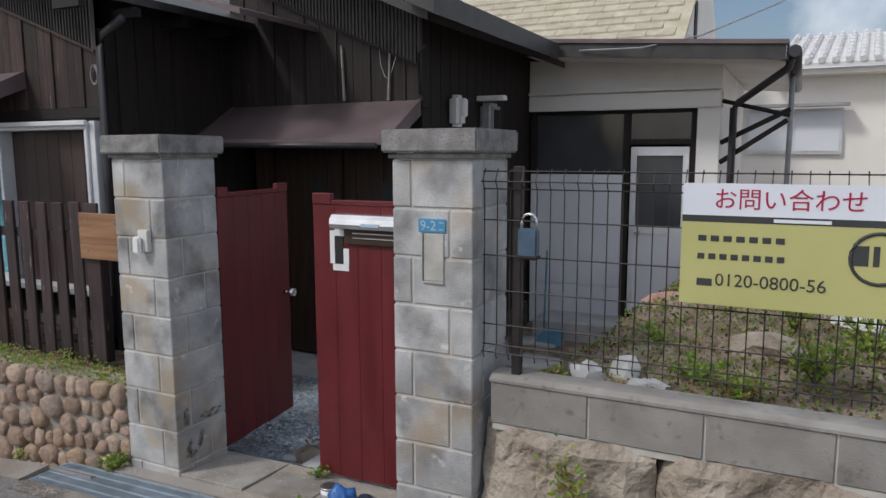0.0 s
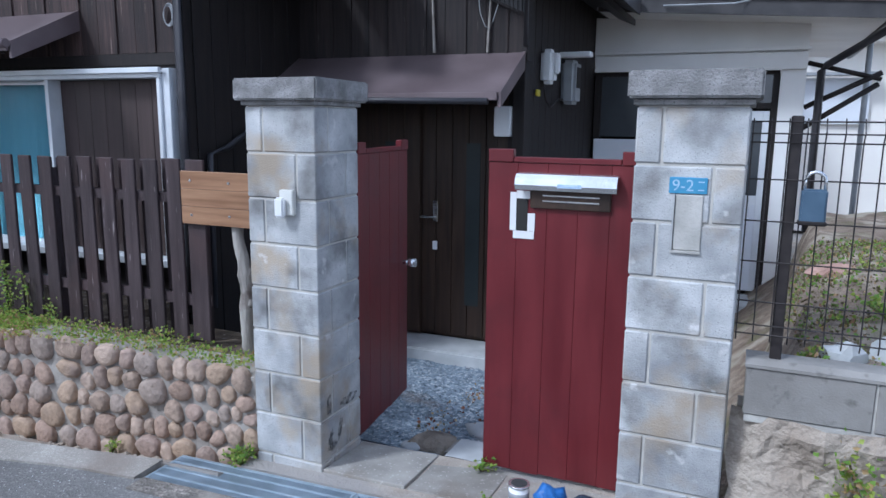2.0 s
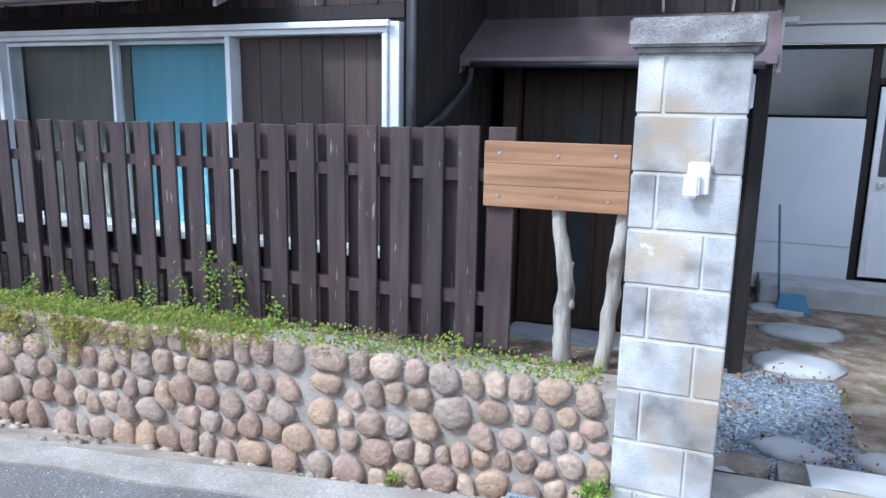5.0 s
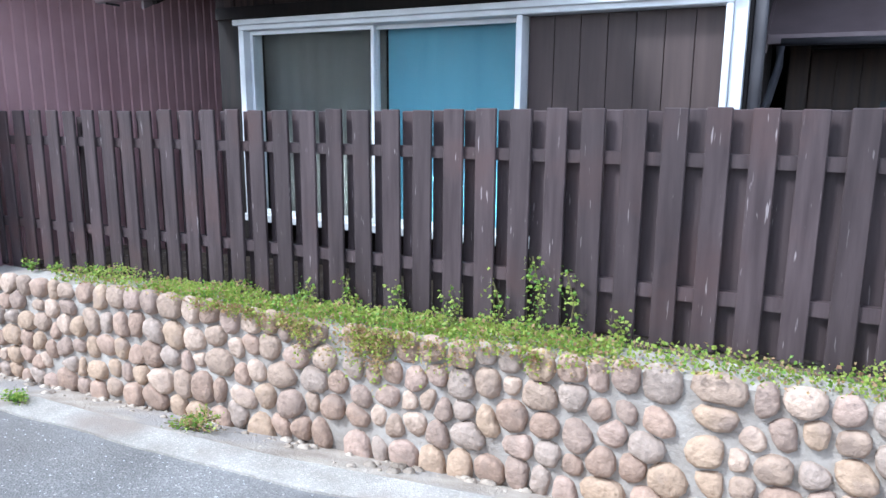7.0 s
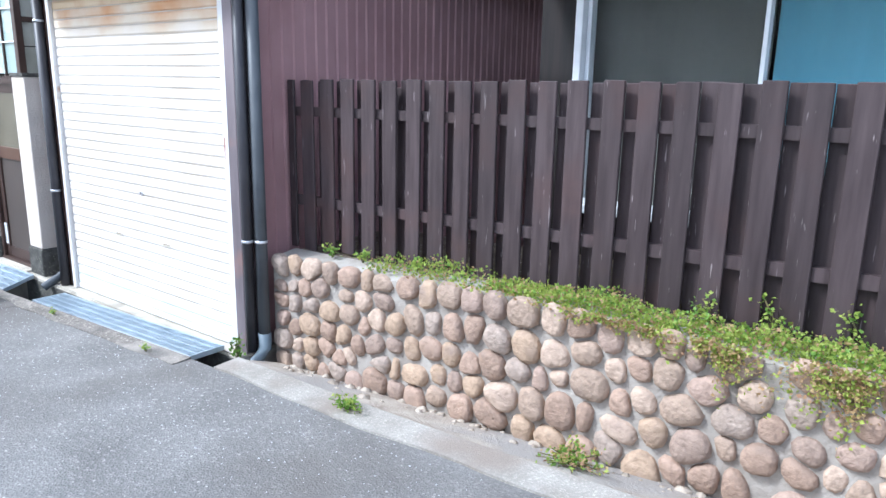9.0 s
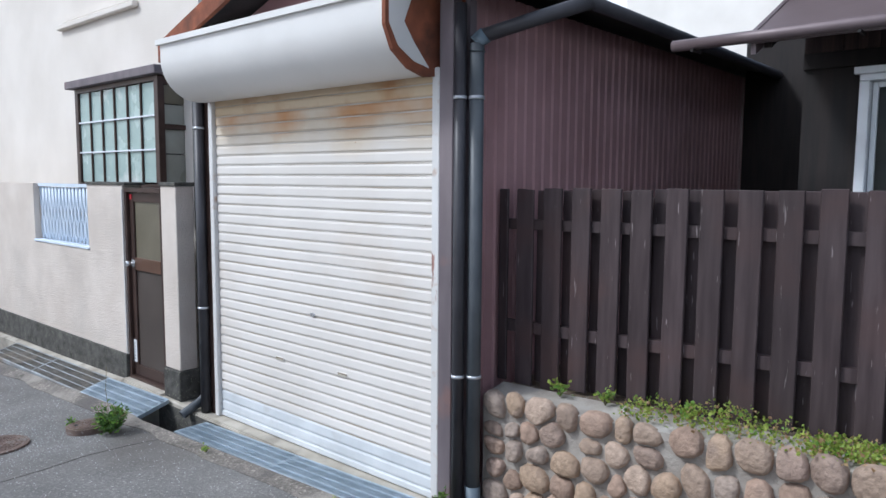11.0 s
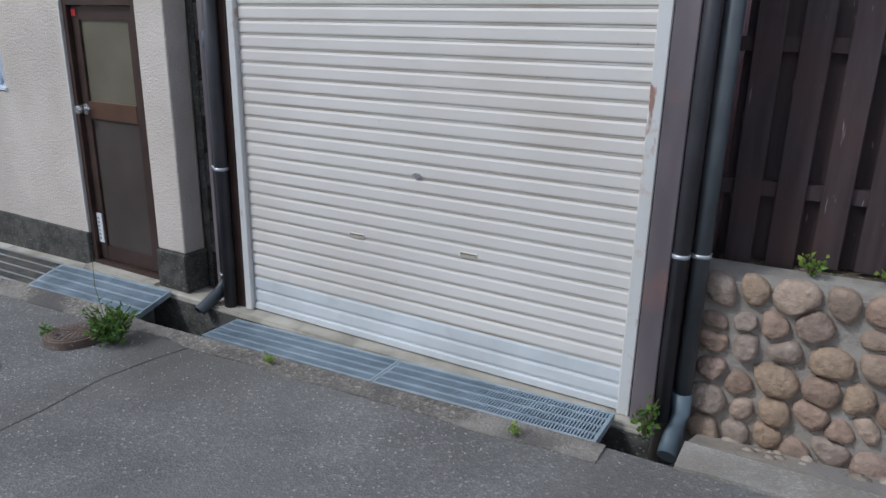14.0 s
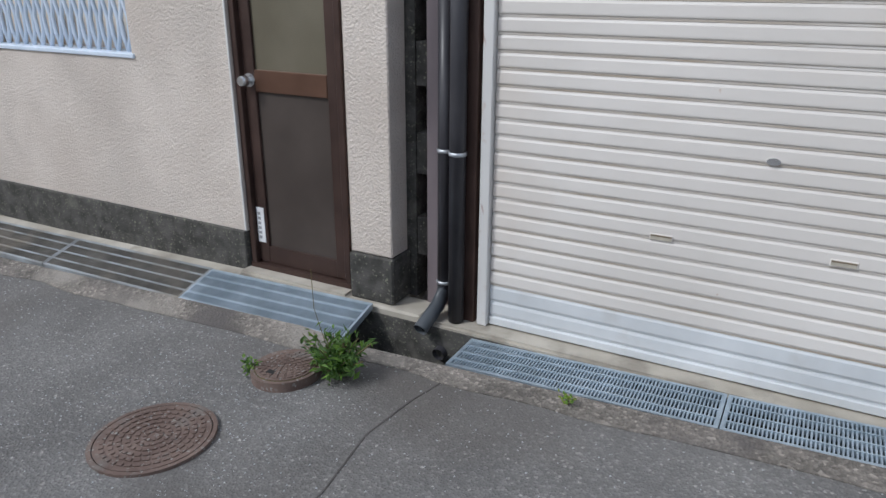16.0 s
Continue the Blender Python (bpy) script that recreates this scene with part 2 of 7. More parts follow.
DULL = mat("dim_room_curtain", (0.10, 0.098, 0.09), (0.15, 0.15, 0.135), 1.2, 0.9, 0.1, 40)
INSIDE = mat("dark_room", (0.02, 0.02, 0.02), (0.035, 0.033, 0.03), 2, 0.9, 0)
STUCCO = mat("cream_stucco", (0.62, 0.545, 0.475), (0.72, 0.645, 0.57), 2.5, 0.95, 1.0, 88, dist=0.009, stain=((0.53, 0.475, 0.42), 1.4, 0.5, 0.75))
STUCCOFINE = mat("cream_render", (0.68, 0.625, 0.56), (0.76, 0.705, 0.64), 1.5, 0.95, 0.4, 60, dist=0.006)
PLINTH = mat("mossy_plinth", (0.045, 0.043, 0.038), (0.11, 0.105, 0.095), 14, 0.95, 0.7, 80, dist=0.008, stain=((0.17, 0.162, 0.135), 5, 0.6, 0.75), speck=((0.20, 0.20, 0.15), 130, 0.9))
SILL = mat("sandy_concrete_sill", (0.37, 0.335, 0.275), (0.52, 0.48, 0.41), 5, 0.9, 0.5, 110, stain=((0.22, 0.20, 0.17), 3, 0.52, 0.72), stain2=((0.30, 0.27, 0.22), 6, 0.55, 0.7))
BROWNALU = mat("bronze_aluminium", (0.055, 0.034, 0.028), (0.085, 0.052, 0.042), 6, 0.4, 0.06, 60, metal=0.3)
BROWNPANEL = mat("brown_door_panel", (0.060, 0.047, 0.040), (0.085, 0.068, 0.058), 3, 0.38, 0.05, 60)
COPPERRAIL = mat("copper_brown_rail", (0.105, 0.055, 0.035), (0.145, 0.078, 0.05), 5, 0.4, 0.06, 60, metal=0.3)
FROST = mat("frosted_glass_pane", (0.30, 0.40, 0.38), (0.42, 0.52, 0.49), 3, 0.25, 0.25, 150, stain=((0.62, 0.66, 0.64), 2.2, 0.6, 0.68), spec=0.6)
OLIVEGLASS = mat("olive_obscure_glass", (0.12, 0.105, 0.07), (0.17, 0.15, 0.105), 3, 0.3, 0.3, 160, spec=0.6)
PALEPANE = mat("pale_obscure_glass", (0.25, 0.25, 0.21), (0.36, 0.36, 0.32), 3, 0.3, 0.3, 160, spec=0.6)
SHUTTER = mat("cream_shutter_paint", (0.67, 0.632, 0.585), (0.75, 0.712, 0.665), 2.0, 0.45, 0.05, 90, stretch=(0.8, 1, 0.7), stain=((0.62, 0.54, 0.46), 1.1, 0.60, 0.85),
              fleck=((0.42, 0.25, 0.15), 19, 0.735), streak=((0.46, 0.20, 0.05), 2.6, 1.68, 2.08))
GUIDE = mat("cream_guide_rail", (0.60, 0.585, 0.56), (0.70, 0.69, 0.67), 3, 0.5, 0.08, 90, stretch=(1, 1, 0.35), stain=((0.42, 0.25, 0.15), 9, 0.58, 0.72), fleck=((0.26, 0.09, 0.05), 16, 0.66))
SLOTTAN = mat("tan_slot_plate", (0.38, 0.34, 0.27), (0.50, 0.46, 0.38), 20, 0.7, 0.1)
GROOVE = mat("groove_dirt", (0.42, 0.35, 0.27), (0.66, 0.63, 0.59), 3, 0.8, 0.1, 90, stretch=(0.8, 1, 1))
SLOTBROWN = mat("brown_slot", (0.16, 0.12, 0.08), (0.24, 0.19, 0.13), 20, 0.8, 0.1)
SHUTTERTOP = mat("rust_stained_shutter", (0.60, 0.46, 0.29), (0.70, 0.58, 0.42), 2.0, 0.55, 0.1, 90, stretch=(0.7, 1, 0.6), stain=((0.42, 0.17, 0.04), 2.3, 0.50, 0.68))
SHUTTERBAR = mat("pale_steel_bar", (0.58, 0.60, 0.61), (0.70, 0.72, 0.73), 4, 0.6, 0.05, 90, metal=0.05, stain=((0.46, 0.43, 0.39), 3, 0.55, 0.75))
BOXWHITE = mat("cream_shutter_box", (0.68, 0.66, 0.63), (0.77, 0.75, 0.72), 1.5, 0.5, 0.06, 60)
RUST = mat("rusted_steel", (0.16, 0.055, 0.03), (0.30, 0.10, 0.05), 7, 0.85, 0.5, 60, stain=((0.10, 0.04, 0.025), 5, 0.5, 0.7))
POSTSTEEL = mat("weathered_post_steel", (0.12, 0.10, 0.108), (0.21, 0.175, 0.183), 5, 0.6, 0.2, 50, stretch=(1, 1, 0.3), stain=((0.26, 0.13, 0.10), 3, 0.6, 0.75))
PVC = mat("dark_pvc", (0.032, 0.031, 0.036), (0.058, 0.056, 0.062), 4, 0.42, 0.05, 60)
PIPEGREY = mat("slate_grey_pvc", (0.055, 0.062, 0.070), (0.095, 0.105, 0.115), 4, 0.45, 0.06, 60)
PVCGREY = mat("grey_blue_pvc", (0.09, 0.12, 0.145), (0.15, 0.19, 0.22), 5, 0.5, 0.08, 60)
BRACKET = mat("zinc_clip", (0.45, 0.47, 0.5), (0.6, 0.62, 0.65), 9, 0.4, 0.05, 60, metal=0.6)
MOSS = mat("olive_moss", (0.055, 0.048, 0.014), (0.12, 0.10, 0.03), 30, 0.95, 0.8, 90, dist=0.006)
MANHOLE = mat("rusty_cast_iron", (0.12, 0.082, 0.068), (0.19, 0.138, 0.115), 9, 0.85, 0.6, 120, speck=((0.28, 0.26, 0.24), 110, 0.9), stain=((0.19, 0.175, 0.16), 7, 0.55, 0.7))
WHITE = mat("white_plastic", (0.74, 0.74, 0.74), (0.82, 0.82, 0.82), 6, 0.45, 0.02)
GREYPLASTIC = mat("grey_plastic", (0.26, 0.27, 0.28), (0.36, 0.37, 0.38), 6, 0.45, 0.02)
LIGHTWALL = mat("white_painted_wall", (0.74, 0.73, 0.71), (0.84, 0.83, 0.81), 1.6, 0.85, 0.15, 60, stain=((0.68, 0.62, 0.55), 1.2, 0.6, 0.85))
PANELGREY = mat("pale_grey_panel", (0.66, 0.68, 0.72), (0.74, 0.76, 0.80), 2, 0.55, 0.05, 60)
BOARDWOOD = mat("laminated_board", (0.215, 0.110, 0.056), (0.36, 0.205, 0.112), 7, 0.5, 0.25, 30, stretch=(0.35, 2, 5), rnd=0.1)
DRIFT = mat("driftwood", (0.20, 0.18, 0.16), (0.44, 0.41, 0.37), 9, 0.9, 0.8, 30, stretch=(2, 2, 0.4), dist=0.01, stain=((0.09, 0.06, 0.05), 5, 0.58, 0.7))
WIRE = mat("dark_coated_wire", (0.020, 0.016, 0.016), (0.040, 0.032, 0.030), 20, 0.5, 0.05)
LOCKBLUE = mat("slate_blue_lockbox", (0.06, 0.10, 0.15), (0.09, 0.14, 0.20), 8, 0.35, 0.05)
PLATEBLUE = mat("blue_number_plate", (0.06, 0.24, 0.42), (0.09, 0.30, 0.48), 8, 0.4, 0.03)
SIGNWHITE = mat("sign_white", (0.70, 0.73, 0.80), (0.78, 0.81, 0.86), 2, 0.5, 0.02)
SIGNOLIVE = mat("sign_olive", (0.46, 0.45, 0.17), (0.53, 0.51, 0.21), 2, 0.5, 0.02)
SIGNDARK = mat("sign_dark", (0.035, 0.038, 0.04), (0.055, 0.058, 0.06), 2, 0.5, 0.02)
SIGNRED = mat("sign_crimson", (0.36, 0.012, 0.05), (0.42, 0.02, 0.07), 2, 0.5, 0.0)


def leaf_mat(name, c1, c2):
    m = mat(name, c1, c2, 14, 0.5, 0.1, 80)
    nt = m.node_tree
    b, out = nt.nodes["Principled BSDF"], nt.nodes["Material Output"]
    tr = nt.nodes.new("ShaderNodeBsdfTranslucent")
    mx = nt.nodes.new("ShaderNodeMixShader")
    mx.inputs[0].default_value = 0.45
    nt.links.new(b.inputs["Base Color"].links[0].from_socket, tr.inputs["Color"])
    nt.links.new(b.outputs[0], mx.inputs[1])
    nt.links.new(tr.outputs[0], mx.inputs[2])
    nt.links.new(mx.outputs[0], out.inputs["Surface"])
    return m


LEAF = leaf_mat("green_leaf", (0.235, 0.335, 0.048), (0.43, 0.50, 0.115))
LEAFDEEP = leaf_mat("deep_green_leaf", (0.06, 0.13, 0.035), (0.15, 0.25, 0.07))
LEAFDARK = leaf_mat("dark_green_leaf", (0.14, 0.28, 0.045), (0.25, 0.40, 0.08))
LEAFRED = leaf_mat("reddish_stem_leaf", (0.36, 0.20, 0.13), (0.52, 0.40, 0.18))
DEADLEAF = mat("dead_red_brown_leaf", (0.15, 0.06, 0.04), (0.28, 0.13, 0.08), 14, 0.8, 0.2)
STEM = mat("plant_stem", (0.10, 0.09, 0.04), (0.17, 0.14, 0.06), 12, 0.7, 0.1)
GRAVEL = mat("blue_grey_gravel", (0.15, 0.19, 0.235), (0.34, 0.40, 0.46), 30, 0.9, 1.0, 70, dist=0.02, speck=((0.48, 0.52, 0.56), 55, 0.75), stain=((0.24, 0.19, 0.15), 2.5, 0.56, 0.68))
SLAB = mat("grey_paving", (0.25, 0.235, 0.21), (0.38, 0.36, 0.325), 5, 0.9, 0.5, 110, rnd=0.15, stain=((0.19, 0.155, 0.12), 3, 0.50, 0.66), speck=((0.46, 0.44, 0.41), 120, 0.93))
PALESTONE = mat("pale_flat_stone", (0.38, 0.39, 0.39), (0.52, 0.53, 0.53), 5, 0.9, 0.5, 50, rnd=0.1)
WHITEROCK = mat("white_rubble", (0.42, 0.415, 0.40), (0.62, 0.61, 0.59), 14, 0.9, 0.9, 40, dist=0.02, stain=((0.34, 0.32, 0.29), 9, 0.56, 0.7))
TILEYELLOW = mat("yellow_roof_tile", (0.418, 0.377, 0.284), (0.556, 0.515, 0.409), 6, 0.85, 0.2, 60, rnd=0.08, stain=((0.34, 0.29, 0.19), 3, 0.55, 0.75))
TILEWHITE = mat("pale_clay_tile", (0.62, 0.62, 0.62), (0.74, 0.74, 0.74), 3, 0.6, 0.1, 60)
FARWALL = mat("far_cream_wall", (0.76, 0.73, 0.68), (0.84, 0.81, 0.76), 1.2, 0.9, 0.1, 40)
BLUEBAG = mat("blue_plastic_bag", (0.02, 0.10, 0.32), (0.05, 0.17, 0.46), 10, 0.3, 0.5, 25, dist=0.02)
DARKBAG = mat("dark_printed_bag", (0.02, 0.03, 0.05), (0.045, 0.06, 0.085), 10, 0.35, 0.4, 25, dist=0.02, fleck=((0.35, 0.38, 0.4), 14, 0.62))
REDPLASTIC = mat("red_plastic", (0.40, 0.02, 0.03), (0.5, 0.03, 0.04), 6, 0.35, 0.02)
BLUEPLASTIC = mat("light_blue_plastic", (0.07, 0.19, 0.29), (0.10, 0.24, 0.35), 6, 0.4, 0.02)
PALEBLUE = mat("pale_blue_iron", (0.60, 0.68, 0.78), (0.70, 0.77, 0.86), 6, 0.5, 0.05)
YELLOW = mat("yellow_tape", (0.5, 0.42, 0.03), (0.6, 0.5, 0.05), 6, 0.5, 0.02)
PANE = glass("window_glass", (0.92, 0.95, 0.95))

# ---- mesh helpers ----
ORIGIN = {}


def zg(x):
    """The road's height: it falls towards -x."""
    return 0.0425 * max(-26.0, min(14.0, x)) + 0.42


def mesh_of(bm, name, materials, smooth=False):
    me = bpy.data.meshes.new(name)
    bmesh.ops.recalc_face_normals(bm, faces=bm.faces)
    bm.to_mesh(me)
    bm.free()
    for m in materials if isinstance(materials, (list, tuple)) else [materials]:
        me.materials.append(m)
    if smooth:
        me.polygons.foreach_set("use_smooth", [True] * len(me.polygons))
    return me


def thing(name, at, label, category, group="", kind=""):
    ob = new(name)
    ob.location = at
    ORIGIN[ob.name] = Vector(at)
    ob.empty_display_size = 0.1
    return tagged(ob, label, category, group, kind)


def part(name, bm, material, parent, label="", smooth=False, kind=""):
    o = ORIGIN[parent.name]
    bmesh.ops.translate(bm, verts=bm.verts, vec=-o)
    ob = new(name, mesh_of(bm, name, material, smooth))
    ob.parent = parent
    ORIGIN[ob.name] = o
    return tagged(ob, label, kind=kind)


def solo(name, bm, material, label, category, kind="", smooth=False, group=""):
    """One mesh that is a whole thing, in world coordinates."""
    vs = [v.co for v in bm.verts]
    lo = Vector((min(v.x for v in vs), min(v.y for v in vs), min(v.z for v in vs)))
    hi = Vector((max(v.x for v in vs), max(v.y for v in vs), max(v.z for v in vs)))
    o = Vector(((lo.x + hi.x) / 2, (lo.y + hi.y) / 2, lo.z))
    bmesh.ops.translate(bm, verts=bm.verts, vec=-o)
    ob = new(name, mesh_of(bm, name, material, smooth))
    ob.location = o
    ORIGIN[ob.name] = o
    return tagged(ob, label, category, group, kind)


def box(bm, x0, x1, y0, y1, z0, z1, bev=0.0, seg=1, slot=0):
    """A box; bev rounds its edges."""
    b2 = bmesh.new() if bev else bm
    v = [b2.verts.new((x, y, z)) for x in (x0, x1) for y in (y0, y1) for z in (z0, z1)]
    fs = [b2.faces.new([v[i] for i in q]) for q in ((0, 1, 3, 2), (4, 6, 7, 5), (0, 4, 5, 1), (2, 3, 7, 6), (0, 2, 6, 4), (1, 5, 7, 3))]
    for f in fs:
        f.material_index = slot
    if bev:
        bmesh.ops.bevel(b2, geom=b2.edges[:], offset=bev, segments=seg, affect="EDGES")
        join(bm, b2, slot)
    return bm


def join(bm, b2, slot=0, m=None):
    vs = {}
    for v in b2.verts:
        vs[v] = bm.verts.new(m @ v.co if m else v.co)
    for f in b2.faces:
        nf = bm.faces.new([vs[v] for v in f.verts])
        nf.material_index, nf.smooth = slot, f.smooth
    b2.free()


def boxed(*a, **k):
    return box(bmesh.new(), *a, **k)


def hexa(bm, pts):
    """A six-sided body from four bottom and four top corners."""
    v = [bm.verts.new(p) for p in pts]
    for q in ((0, 3, 2, 1), (4, 5, 6, 7), (0, 1, 5, 4), (1, 2, 6, 5), (2, 3, 7, 6), (3, 0, 4, 7)):
        bm.faces.new([v[i] for i in q])
    return bm


def tube(bm, pts, r, n=8, slot=0, closed=True, r_end=None):
    """A round tube along points."""
    pts = [Vector(p) for p in pts]
    rings = []
    for i, p in enumerate(pts):
        d = (pts[min(i + 1, len(pts) - 1)] - pts[max(i - 1, 0)]).normalized()
        a = d.cross(Vector((0, 0, 1)) if abs(d.z) < 0.9 else Vector((1, 0, 0))).normalized()
        c = d.cross(a)
        rr = r if r_end is None else r + (r_end - r) * i / (len(pts) - 1)
        rings.append([bm.verts.new(p + rr * (math.cos(t) * a + math.sin(t) * c)) for t in (2 * math.pi * k / n for k in range(n))])
    for ra, rb in zip(rings, rings[1:]):
        for k in range(n):
            f = bm.faces.new((ra[k], ra[(k + 1) % n], rb[(k + 1) % n], rb[k]))
            f.material_index, f.smooth = slot, n > 5
    if closed:
        for ring in (rings[0], rings[-1]):
            bm.faces.new(ring).material_index = slot
    return bm


def prism(bm, poly, axis, a, b, slot=0):
    """A closed outline (pairs) pushed along an axis from a to b."""
    def at(p, t):
        return {"x": (t, p[0], p[1]), "y": (p[0], t, p[1]), "z": (p[0], p[1], t)}[axis]
    va, vb = [bm.verts.new(at(p, a)) for p in poly], [bm.verts.new(at(p, b)) for p in poly]
    k = len(poly)
    for i in range(k):
        bm.faces.new((va[i], va[(i + 1) % k], vb[(i + 1) % k], vb[i])).material_index = slot
    bm.faces.new(va[::-1]).material_index = slot
    bm.faces.new(vb).material_index = slot
    return bm


def lump(bm, c, size, rough=0.15, n=2, seed=0, flat=None):
    """An uneven boulder round c."""
    b2 = bmesh.new()
    bmesh.ops.create_icosphere(b2, subdivisions=n, radius=1.0)
    for v in b2.verts:
        k = 1 + rough * noise.noise(v.co * 1.7 + Vector((seed * 3.1, seed * 1.7, 0))) * 2 + rough * 0.5 * noise.noise(v.co * 4 + Vector((seed, 0, 0)))
        p = v.co * k
        v.co = Vector(c) + Vector((p.x * size[0], p.y * size[1], p.z * size[2]))
        if flat is not None:
            v.co.z = min(v.co.z, flat)
    for f in b2.faces:
        f.smooth = True
    join(bm, b2)
    return bm


def leaf(bm, p, d, size, rng, slot=0, slim=0.42):
    """A small folded leaf that points along d."""
    d = Vector(d).normalized()
    s = d.cross(Vector((rng.uniform(-1, 1), rng.uniform(-1, 1), rng.uniform(-1, 1)))).normalized()
    u = s.cross(d)
    p = Vector(p)
    a, b = bm.verts.new(p), bm.verts.new(p + d * size)
    m1 = bm.verts.new(p + d * size * 0.5 + s * size * slim + u * size * 0.16)
    m2 = bm.verts.new(p + d * size * 0.5 - s * size * slim + u * size * 0.16)
    for q in ((a, b, m1), (a, m2, b)):
        bm.faces.new(q).material_index = slot


def ripple_sheet(bm, a, b, z0, z1a, z1b, pitch, depth, out):
    """A ribbed metal sheet standing from a to b (x, y), with its top running from z1a to z1b; narrow ribs face out."""
    a, b, out = Vector((*a, 0)), Vector((*b, 0)), Vector((*out, 0))
    length = (b - a).length
    d = (b - a) / length
    n = int(length / pitch)
    pts = []
    for i in range(n):
        for f, h in ((0.0, 0), (0.62, 0), (0.70, 1), (0.92, 1)):
            pts.append(((i + f) * pitch, h * depth))
    pts.append((length, 0))
    prev = None
    for s, h in pts:
        p = a + d * s + out * h
        zt = z1a + (z1b - z1a) * s / length
        zb = z0(s / length) if callable(z0) else z0
        cur = (bm.verts.new((p.x, p.y, zb)), bm.verts.new((p.x, p.y, zt)))
        if prev:
            bm.faces.new((prev[0], cur[0], cur[1], prev[1]))
        prev = cur
    return bm


def bowed(bm, prof, x0, x1):
    """A smooth curved sheet along x over a profile of (y, z), with flat ends."""
    a, b = [bm.verts.new((x0, *p)) for p in prof], [bm.verts.new((x1, *p)) for p in prof]
    for i in range(len(prof) - 1):
        bm.faces.new((a[i], a[i + 1], b[i + 1], b[i])).smooth = True
    for x in (x0, x1):
        bm.faces.new([bm.verts.new((x, *p)) for p in prof])
    return bm

# ---- the ground: one sheet with the street gutter let into it ----


def kerb_y(x):
    """The line between the asphalt and the kerb or gutter."""
    line = ((-60, 2.0), (-9.2, 2.0), (-8.4, 1.955), (-7.4, 1.93), (-6.3, 1.935), (-5.2, 2.02), (-3.6, 2.2), (40, 2.2))
    for (xa, ya), (xb, yb) in zip(line, line[1:]):
        if x <= xb:
            return ya + (yb - ya) * (x - xa) / (xb - xa)
    return 2.2


bm = bmesh.new()
cols = [-300, -60, -30, -20, -15.5] + [-15 + 0.5 * i for i in range(36)] + [-9.30, -9.299, -3.62, -3.619, -1.401, -1.4] + [3.5, 5, 8, 14, 40, 300]
cols = sorted(set(cols))
rows_prev = None
for x in cols:
    z, ky = zg(x), kerb_y(x)
    gutter = (-20 < x <= -9.30) or (-3.619 <= x <= -1.401)
    dz = 0.32 if gutter else 0.26
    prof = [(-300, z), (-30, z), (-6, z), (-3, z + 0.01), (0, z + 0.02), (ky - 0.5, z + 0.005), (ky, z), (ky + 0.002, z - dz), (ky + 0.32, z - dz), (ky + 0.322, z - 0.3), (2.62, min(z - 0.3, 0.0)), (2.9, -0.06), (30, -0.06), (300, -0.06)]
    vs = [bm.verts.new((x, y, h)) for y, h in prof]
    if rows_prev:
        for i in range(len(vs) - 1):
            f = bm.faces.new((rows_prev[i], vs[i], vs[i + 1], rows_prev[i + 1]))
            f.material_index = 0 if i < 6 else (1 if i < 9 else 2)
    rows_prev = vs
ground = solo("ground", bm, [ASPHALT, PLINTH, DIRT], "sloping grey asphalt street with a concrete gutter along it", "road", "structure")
ground["kind"] = "structure"

# a seam and a stain in the asphalt
bm = bmesh.new()
seam = [(-11.35, 1.93), (-11.40, 1.72), (-11.43, 1.45), (-11.38, 1.15), (-11.36, 0.8), (-11.2, 0.3), (-11.15, -0.6)]
seam = [(x - 0.05, y) for x, y in seam]


def road_z(x, y):
    """The height of the cambered asphalt."""
    for (ya, za), (yb, zb) in (((-3, 0.01), (0, 0.02)), ((0, 0.02), (kerb_y(x) - 0.5, 0.005)), ((kerb_y(x) - 0.5, 0.005), (kerb_y(x), 0.0))):
        if y <= yb:
            return zg(x) + za + (zb - za) * (y - ya) / (yb - ya)
    return zg(x)


for (xa, ya), (xb, yb) in zip(seam, seam[1:]):
    za, zb, w = road_z(xa, ya), road_z(xb, yb), 0.0032
    hexa(bm, [(xa - w, ya, za - 0.02), (xa + w, ya, za - 0.02), (xb + w, yb, zb - 0.02), (xb - w, yb, zb - 0.02),
              (xa - w, ya, za + 0.0025), (xa + w, ya, za + 0.0025), (xb + w, yb, zb + 0.0025), (xb - w, yb, zb + 0.0025)])
solo("asphalt_seam", bm, TAR, "dark narrow seam across the grey asphalt", "seam", "structure")


def strip(bm, x0, x1, ya, yb, za, zb, n=24, low=0.2, wob=0.0, seed=0):
    """A long slab whose sides and top follow functions of x."""
    prev = None
    for i in range(n + 1):
        x = x0 + (x1 - x0) * i / n
        w = wob * noise.noise(Vector((x * 2.1, seed, 0)))
        a, b = ya(x) + w, yb(x)
        cur = [bm.verts.new(p) for p in ((x, a, za(x) - low), (x, a, za(x)), (x, b, zb(x)), (x, b, zb(x) - low))]
        if prev:
            for k in range(4):
                bm.faces.new((prev[k], cur[k], cur[(k + 1) % 4], prev[(k + 1) % 4]))
        else:
            bm.faces.new(cur)
        prev = cur
    bm.faces.new(prev[::-1])
    return bm


def wall_foot(x):
    """The sunken foot of the stone wall."""
    return zg(x) - 0.145 + 0.07 * max(0.0, min(1.0, (x + 4.3) / 0.9))


